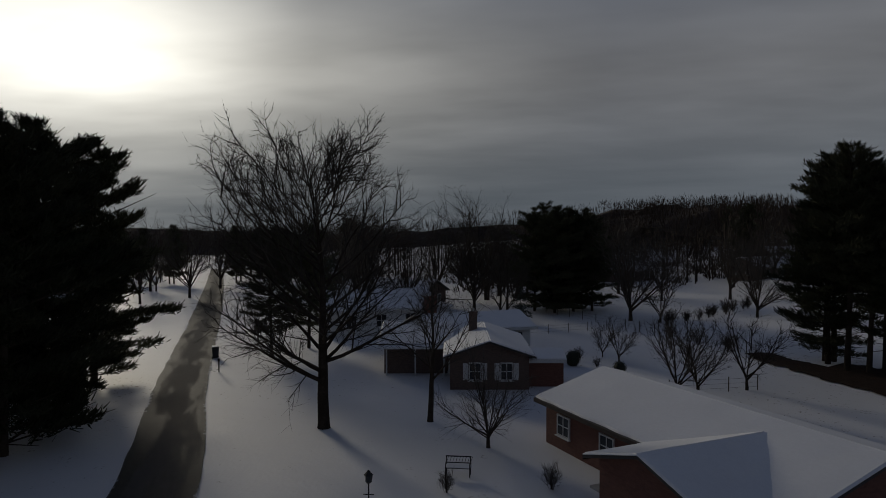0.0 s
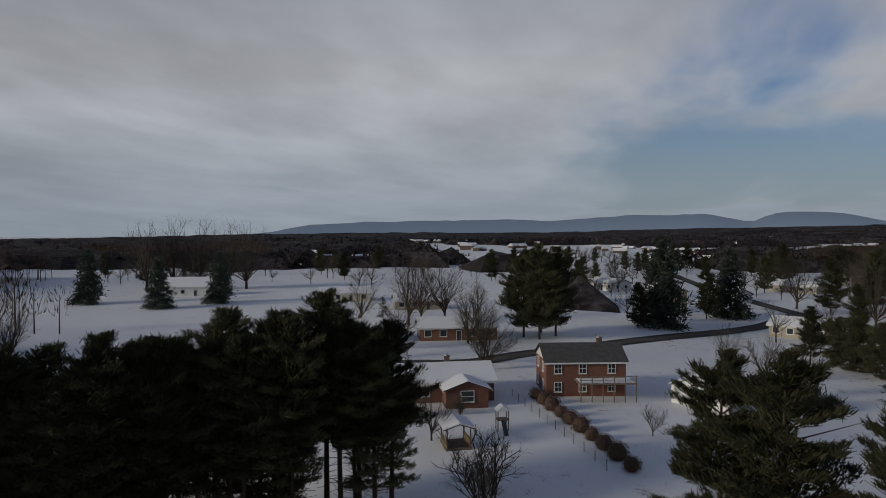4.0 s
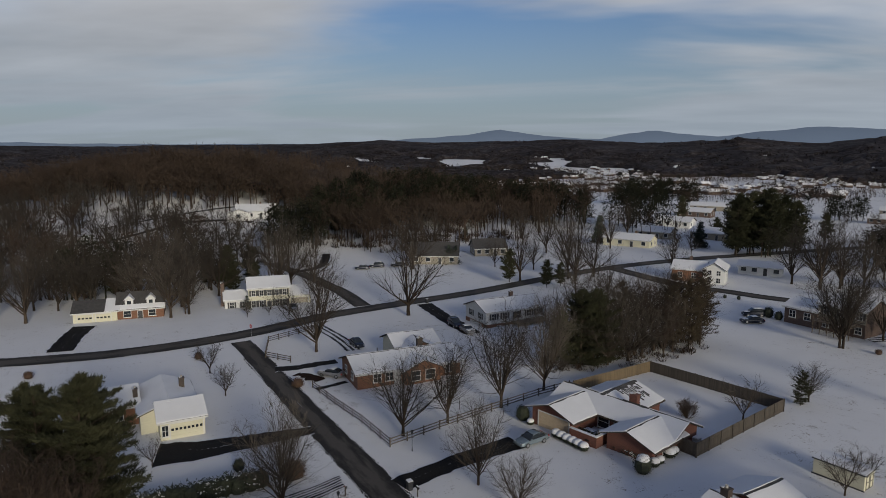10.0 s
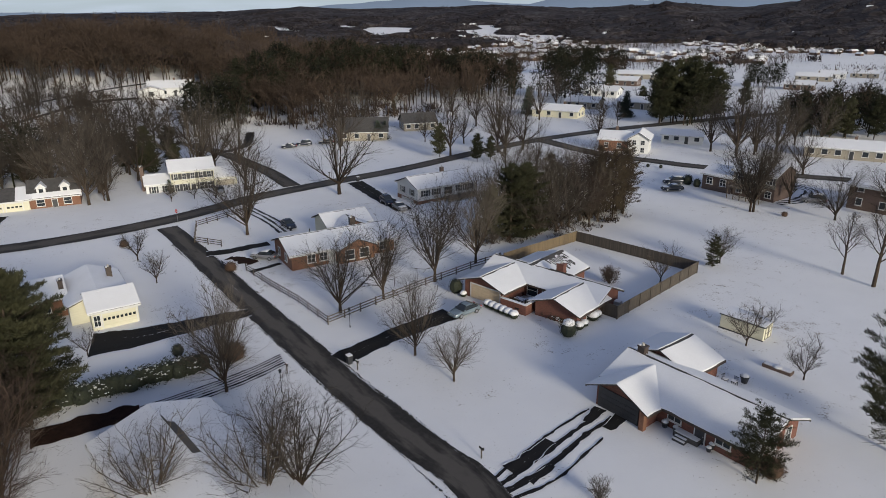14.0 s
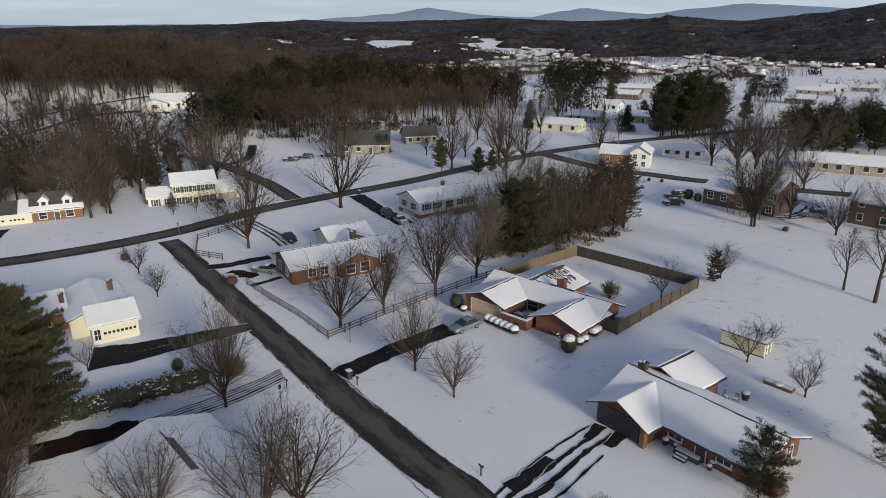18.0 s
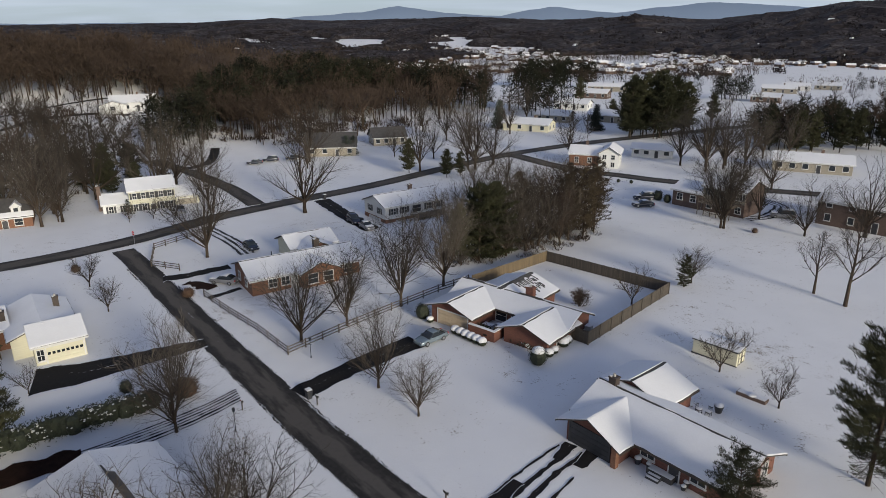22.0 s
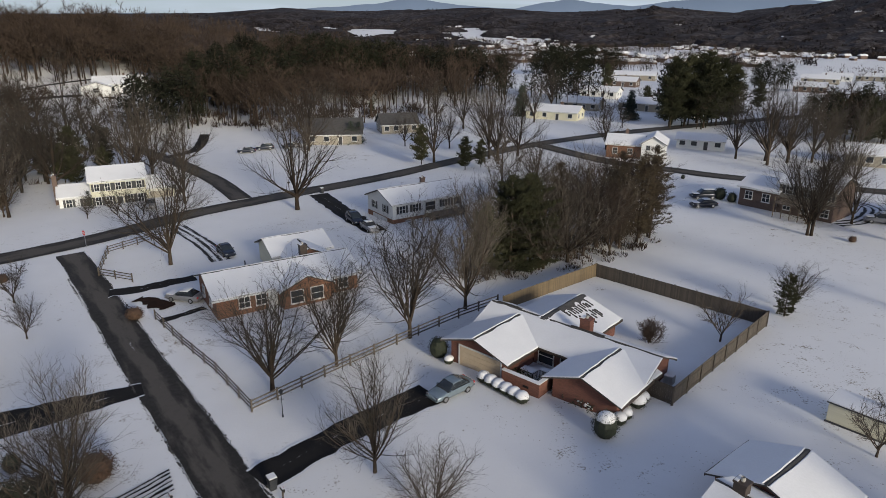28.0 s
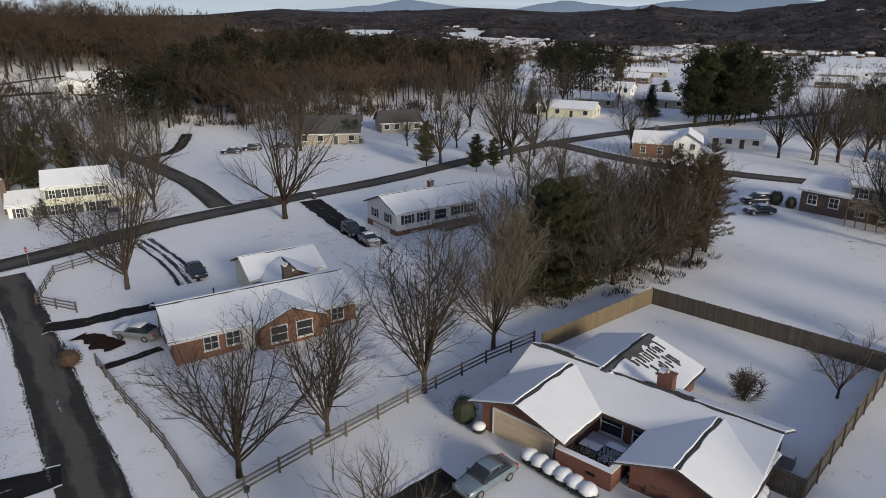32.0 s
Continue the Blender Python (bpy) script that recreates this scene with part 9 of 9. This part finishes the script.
def garden_shed():
    s = thing("garden_shed", 26.7, 68.0, -45.0, "long cream garden shed with a snowy lean-to roof", "shed")
    b = (0, 0, 5.2, 2.2)
    part("wall", Shape().prism([(0, -0.4), (2.2, -0.4), (2.2, 1.95), (0, 1.75)], 0, 0, 5.2), YELLOW, s)
    part("roof", Shape().prism([(-0.12, 1.76), (2.32, 1.98), (2.32, 2.06), (-0.12, 1.84)], 0, -0.15, 5.35), DARKPAINT, s)
    part("roof_snow", Shape().prism([(-0.05, 1.855), (2.28, 2.07), (2.28, 2.16), (-0.05, 1.93)], 0, -0.1, 5.3), SNOW, s)
    part("base_rail", Shape().box(-0.1, -0.08, -0.05, 5.3, -0.01, 0.16), DARKPAINT, s)
    for k in range(2):
        fr = Shape()
        x = 0.35 + k * 0.85
        fr.box(5.2, x, 0.15, 5.24, x + 0.7, 1.65)
        d = part("door", fr, YELLOW, s)
        for z in (0.15, 0.9, 1.58):
            part("batten", Shape().box(5.24, x, z, 5.27, x + 0.7, z + 0.07), DARKPAINT, d)
        part("batten", Shape().box(5.24, x, 0.15, 5.27, x + 0.06, 1.65), DARKPAINT, d)
        part("batten", Shape().box(5.24, x + 0.64, 0.15, 5.27, x + 0.7, 1.65), DARKPAINT, d)


garden_shed()


def low_wall():
    s = thing("stone_planter", 28.2, 58.6, -46.0, "low stone planter heaped with snow", "planter")
    part("wall", Shape().box(0, 0, -0.2, 3.0, 0.9, 0.35), BRICK_DARK, s)
    part("snow", Shape().lathe(1.5, 0.45, [(0.5, 0.354), (0.45, 0.5), (0.2, 0.58)], 10).box(0.1, 0.1, 0.354, 2.9, 0.8, 0.44), SNOW, s)


low_wall()


def mailbox(x, y, ang, label="black mailbox on a post by the road"):
    m = thing("mailbox", x, y, ang, label, "mailbox", "roadside mailboxes")
    part("post", Shape().box(-0.05, -0.05, -0.3, 0.05, 0.05, 1.05), RAILWOOD, m)
    part("arm", Shape().box(-0.04, -0.3, 0.93, 0.04, 0.3, 1.0), RAILWOOD, m)
    sec = [(-0.09, 1.02), (0.09, 1.02), (0.09, 1.16), (0.05, 1.23), (-0.05, 1.23), (-0.09, 1.16)]
    part("box", Shape().prism(sec[::-1], 1, -0.27, 0.27), IRON, m)
    part("flag", Shape().box(0.092, -0.02, 1.12, 0.1, 0.14, 1.2), SIGNRED, m)
    part("snow_cap", Shape().prism([(-0.08, 1.215), (0.08, 1.215), (0.04, 1.275), (-0.04, 1.275)][::-1], 1, -0.24, 0.24), SNOW, m)
    return m


def bin_(x, y, ang):
    b = thing("rubbish_bin", x, y, ang, "dark wheeled rubbish bin at the roadside", "bin", "roadside bins")
    part("body", Shape().add([(-0.24, -0.27, 0.02), (0.24, -0.27, 0.02), (0.24, 0.27, 0.02), (-0.24, 0.27, 0.02), (-0.31, -0.35, 0.98), (0.31, -0.35, 0.98), (0.31, 0.35, 0.98), (-0.31, 0.35, 0.98)],
         [(3, 2, 1, 0), (4, 5, 6, 7), (0, 1, 5, 4), (1, 2, 6, 5), (2, 3, 7, 6), (3, 0, 4, 7)]), DARKPAINT, b)
    part("lid", Shape().box(-0.33, -0.37, 0.98, 0.33, 0.37, 1.05), IRON, b)
    part("lid_snow", Shape().box(-0.3, -0.34, 1.054, 0.3, 0.34, 1.13), SNOW, b)
    for sx in (-1, 1):
        part("wheel", Shape().tube((sx * 0.25, 0.36, 0.12), (sx * 0.32, 0.36, 0.12), 0.12, 0.12, 10, True), RUBBER, b)


bin_(-16.8, 59.3, 40)
mailbox(-15.6, 57.9, 40)
mailbox(-1.6, 42.4, 40)
mailbox(-23.4, 57.2, 220)
mailbox(27.4, -42.3, 200)
bin_(30.4, -48.4, 20)
bin_(-32.5, 147.0, 40)
mailbox(-40.4, 151.5, 130)


def lamp_post(x, y, h=2.3, label="black iron lantern on a post in the snow", lit=False):
    l = thing("lamp_post", x, y, 0, label, "lamp", "garden lanterns")
    part("post", Shape().lathe(0, 0, [(0.07, -0.3), (0.06, 0.3), (0.035, 0.35), (0.03, h)], 10), IRON, l)
    part("cross_bar", Shape().bar((-0.22, 0, h * 0.78), (0.22, 0, h * 0.78), 0.03, 0.03), IRON, l)
    head = part("lantern", Shape().lathe(0, 0, [(0.07, h), (0.13, h + 0.05), (0.17, h + 0.30), (0.06, h + 0.36)], 6), GLASS, l)
    part("lantern_cap", Shape().lathe(0, 0, [(0.2, h + 0.30), (0.09, h + 0.42), (0.03, h + 0.5)], 6), IRON, head)
    part("lantern_frame", Shape().lathe(0, 0, [(0.09, h - 0.02), (0.14, h + 0.04), (0.14, h + 0.06), (0.09, h + 0.04)], 6), IRON, head)


lamp_post(-18.6, 68.6)
lamp_post(-22.8, 53.2)
lamp_post(8.5, -13.3, 2.2)


def stop_sign():
    s = thing("road_sign", -61.4, 113.2, -30.0, "red octagonal road sign with a white band on a post", "sign")
    part("post", Shape().box(-0.03, 0.0, -0.3, 0.03, 0.05, 2.1), METAL, s)
    oc = [(0.4 * math.cos(math.pi / 8 + math.pi / 4 * i), 2.3 + 0.4 * math.sin(math.pi / 8 + math.pi / 4 * i)) for i in range(8)]
    f = part("face", Shape().prism(oc, 1, -0.03, -0.01), SIGNRED, s)
    part("band", Shape().box(-0.28, -0.036, 2.22, 0.28, -0.032, 2.38), TRIM, f)


stop_sign()


def bench():
    b = thing("garden_bench", 5.4, -20.2, 178.0, "black iron garden bench in the snow", "bench")
    for k in range(5):
        part("seat_slat", Shape().box(-0.65, -0.22 + k * 0.09, 0.43, 0.65, -0.16 + k * 0.09, 0.46), DARKPAINT, b)
    back = Shape().bar((-0.65, 0.26, 0.9), (0.65, 0.26, 0.9), 0.04, 0.05).bar((-0.65, 0.25, 0.58), (0.65, 0.25, 0.58), 0.04, 0.04)
    for k in range(9):
        x = -0.6 + k * 0.15
        back.bar((x, 0.25, 0.58), (x + 0.1, 0.26, 0.9), 0.02, 0.02)
    part("backrest", back, IRON, b)
    for sx in (-1, 1):
        part("leg", Shape().bar((sx * 0.6, -0.22, -0.05), (sx * 0.6, -0.2, 0.64), 0.05, 0.05).bar((sx * 0.6, 0.24, -0.05), (sx * 0.6, 0.26, 0.9), 0.05, 0.05).bar((sx * 0.6, -0.22, 0.63), (sx * 0.6, 0.25, 0.66), 0.06, 0.04), IRON, b)
    part("seat_snow", Shape().box(-0.62, -0.2, 0.464, 0.62, 0.2, 0.5), SNOW, b)


bench()


def front_stoop():
    """A small landing with two steps before the door of the brick ranch house."""
    s = thing("front_stoop", 17.5, 45.95, -46.0, "dark front landing with two snowy steps by a door", "stoop")
    part("landing", Shape().box(-1.2, -1.35, -0.2, 1.2, 0.0, 0.42), SHINGLE, s)
    part("landing_snow", Shape().box(-1.12, -1.27, 0.424, 1.12, -0.02, 0.49), SNOW, s)
    for k in range(2):
        part("step", Shape().box(-0.9, -1.36 - 0.32 * (k + 1), -0.2, 0.3, -1.36 - 0.32 * k, 0.28 - 0.14 * k), DARKPAINT, s)
        part("step_snow", Shape().box(-0.86, -1.34 - 0.32 * (k + 1), 0.284 - 0.14 * k, 0.26, -1.42 - 0.32 * k, 0.34 - 0.14 * k), SNOW, s)


def flower_pot(x, y, size, z=None):
    p = thing("flower_pot", x, y, 0, "dark round flower pot heaped with snow", "pot", "pots by the front door", z=z)
    part("pot", Shape().lathe(0, 0, [(0.20 * size, -0.02), (0.30 * size, 0.42 * size), (0.33 * size, 0.45 * size), (0.33 * size, 0.5 * size), (0.27 * size, 0.5 * size)], 12), DARKPAINT, p, smooth=True)
    part("snow_heap", Shape().lathe(0, 0, [(0.30 * size, 0.49 * size), (0.27 * size, 0.60 * size), (0.15 * size, 0.70 * size), (0.01, 0.73 * size)], 12), SNOW, p, smooth=True)


def patio_chair(x, y, turn):
    c = thing("patio_chair", x, y, turn, "dark metal patio chair in deep snow", "chair", "chairs behind the ranch house")
    part("seat", Shape().box(-0.25, -0.25, 0.40, 0.25, 0.25, 0.44), IRON, c)
    part("seat_snow", Shape().box(-0.22, -0.22, 0.444, 0.22, 0.20, 0.52), SNOW, c)
    back = Shape().bar((-0.24, 0.25, 0.92), (0.24, 0.25, 0.92), 0.04, 0.04)
    for k in range(5):
        back.bar((-0.2 + 0.1 * k, 0.24, 0.44), (-0.2 + 0.1 * k, 0.25, 0.92), 0.02, 0.02)
    part("backrest", back, IRON, c)
    for sx in (-1, 1):
        for sy in (-1, 1):
            part("leg", Shape().bar((sx * 0.22, sy * 0.22, -0.05), (sx * 0.22, sy * 0.22, 0.42), 0.04, 0.04), IRON, c)


front_stoop()
flower_pot(15.3, 47.2, 1.1)
flower_pot(16.1, 46.5, 0.9)
flower_pot(18.6, 44.0, 1.0)
flower_pot(18.2, 43.6, 0.8)
patio_chair(23.2, 55.1, 30.0)
patio_chair(24.0, 54.6, -50.0)
# the fire bowl behind the house, built with the pot's shape
flower_pot(25.2, 55.2, 1.5)


def gazebo():
    g = thing("gazebo", -63.6, -17.6, 25.0, "small timber gazebo with a snowy roof", "gazebo")
    part("floor", Shape().box(-1.7, -1.4, -0.3, 1.7, 1.4, 0.15), DECKWOOD, g)
    for x in (-1.55, 1.55):
        for y in (-1.25, 1.25):
            part("post", Shape().box(x - 0.07, y - 0.07, 0.15, x + 0.07, y + 0.07, 2.2), FRESHWOOD, g)
    for y in (-1.25, 1.25):
        part("half_wall", Shape().box(-1.48, y - 0.03, 0.15, 1.48, y + 0.03, 0.95), FRESHWOOD, g)
    r = part("roof", Shape().prism([(-1.7, 2.15), (0, 2.7), (1.7, 2.15), (1.7, 2.25), (0, 2.8), (-1.7, 2.25)][::-1], 0, -2.0, 2.0), SHINGLE, g)
    part("roof_snow", Shape().prism([(-1.72, 2.254), (0, 2.804), (1.72, 2.254), (1.72, 2.36), (0, 2.91), (-1.72, 2.36)][::-1], 0, -2.02, 2.02), SNOW, r)
    p = thing("play_tower", -70.0, -13.6, 20.0, "wooden play tower with a snowy roof and a slide", "playset")
    for x in (-0.6, 0.6):
        for y in (-0.6, 0.6):
            part("post", Shape().box(x - 0.05, y - 0.05, -0.3, x + 0.05, y + 0.05, 2.4), DECKWOOD, p)
    part("deck", Shape().box(-0.65, -0.65, 1.2, 0.65, 0.65, 1.28), DECKWOOD, p)
    part("roof", Shape().prism([(-0.8, 2.3), (0, 2.9), (0.8, 2.3)], 0, -0.75, 0.75), SNOW, p)
    part("slide", Shape().add([(0.65, -0.25, 1.25), (0.65, 0.25, 1.25), (2.5, 0.25, 0.1), (2.5, -0.25, 0.1), (0.65, -0.25, 1.19), (0.65, 0.25, 1.19), (2.5, 0.25, 0.04), (2.5, -0.25, 0.04)],
         [(0, 3, 2, 1), (4, 5, 6, 7), (0, 1, 5, 4), (1, 2, 6, 5), (2, 3, 7, 6), (3, 0, 4, 7)]), DARKPAINT, p)
    b = thing("bird_feeder", -12.3, -25.6, 0, "dark pointed bird feeder on a pole", "feeder")
    part("pole", Shape().lathe(0, 0, [(0.025, -0.3), (0.025, 1.3)], 8), IRON, b)
    part("house", Shape().lathe(0, 0, [(0.16, 1.3), (0.18, 1.6), (0.24, 1.62), (0.02, 1.95)], 8), DARKPAINT, b)


gazebo()


def court_things():
    a = radians(-38.6)
    at = lambda u, v: (-5.0 + u * math.cos(a) - v * math.sin(a), 78.3 + u * math.sin(a) + v * math.cos(a))
    rnd = random.Random(3)
    for u, v, w, d, lab in ((8.2, 2.6, 1.5, 0.9, "dark patio table under snow"), (9.9, 3.4, 1.8, 0.7, "dark patio bench under snow")):
        x, y = at(u, v)
        t = thing("patio_table", x, y, -38.6, lab, "table")
        part("tabletop", Shape().box(-w / 2, -d / 2, 0.66, w / 2, d / 2, 0.71), IRON, t)
        for sx in (-1, 1):
            for sy in (-1, 1):
                part("leg", Shape().box(sx * (w / 2 - 0.08) - 0.03, sy * (d / 2 - 0.08) - 0.03, 0, sx * (w / 2 - 0.08) + 0.03, sy * (d / 2 - 0.08) + 0.03, 0.66), IRON, t)
        part("table_snow", Shape().box(-w / 2 + 0.04, -d / 2 + 0.04, 0.714, w / 2 - 0.04, d / 2 - 0.04, 0.78), SNOW, t)
    leaf = Shape()
    for _ in range(260):
        x, y = at(rnd.uniform(7.6, 10.8), rnd.uniform(0.6, 1.5))
        needles(leaf, rnd, Vector((x, y, gz(x, y) + rnd.uniform(0.2, 1.3))), Vector((0, 0, 1)), 0.3, 3)
    x, y = at(9.2, 1.0)
    p = thing("planting", x, y, 0, "leafy green shrubs behind a court wall", "shrub", z=0)
    p.matrix_basis = Matrix()
    part("foliage", leaf, NEEDLE, p)
    x, y = at(18.9, 9.4)
    ac = thing("air_conditioner", x, y, -38.6, "outdoor air conditioner beside a brick wall", "appliance")
    part("case", Shape().box(-0.4, -0.4, 0, 0.4, 0.4, 0.8), CONCRETE, ac)
    part("fan_grille", Shape().lathe(0, 0, [(0.33, 0.8), (0.33, 0.83), (0.28, 0.83)], 14), IRON, ac)
    part("snow", Shape().box(-0.38, -0.38, 0.834, 0.38, 0.38, 0.92), SNOW, ac)


court_things()

# slush banks thrown up along the street
def slush_bank(points, side, seed, label):
    rnd = random.Random(seed)
    s = Shape()
    for a, b in zip(points, points[1:]):
        a, b = Vector(a), Vector(b)
        d = b - a
        n = Vector((d.y, -d.x)).normalized() * side
        k = int(d.length / 0.13)
        for i in range(k):
            p = a + d * ((i + rnd.random()) / k) + n * (2.0 + abs(rnd.gauss(0, 0.09)))
            r = rnd.uniform(0.02, 0.09) * (1.5 if noise.noise((p.x * 0.4, p.y * 0.4, 8)) > 0.1 else 0.8)
            g = gz(p.x, p.y) + 0.02
            s.lathe(p.x, p.y, [(r, g), (r * 0.85, g + r * 0.4), (r * 0.3, g + r * 0.6)], 6)
    ob = new("slush_bank", s.mesh("slush_bank", SLUSH, True))
    tagged(ob, label, "slush", kind="stuff")


SLUSH = mat("dirty_slush", (0.015, 0.014, 0.013), (0.07, 0.066, 0.062), 0.8, 1.2, 8, 0.3, world=True)
LINE = [(-0.4, 36), (-7.2, 44.2), (-14.9, 53), (-22.6, 62.4), (-37.3, 80), (-46.3, 91.2), (-55, 101.5)]
slush_bank(LINE, 1, 4, "dark crumbs of slush and turf along the street edge")
slush_bank(LINE, -1, 5, "dark crumbs of slush and turf along the street edge")
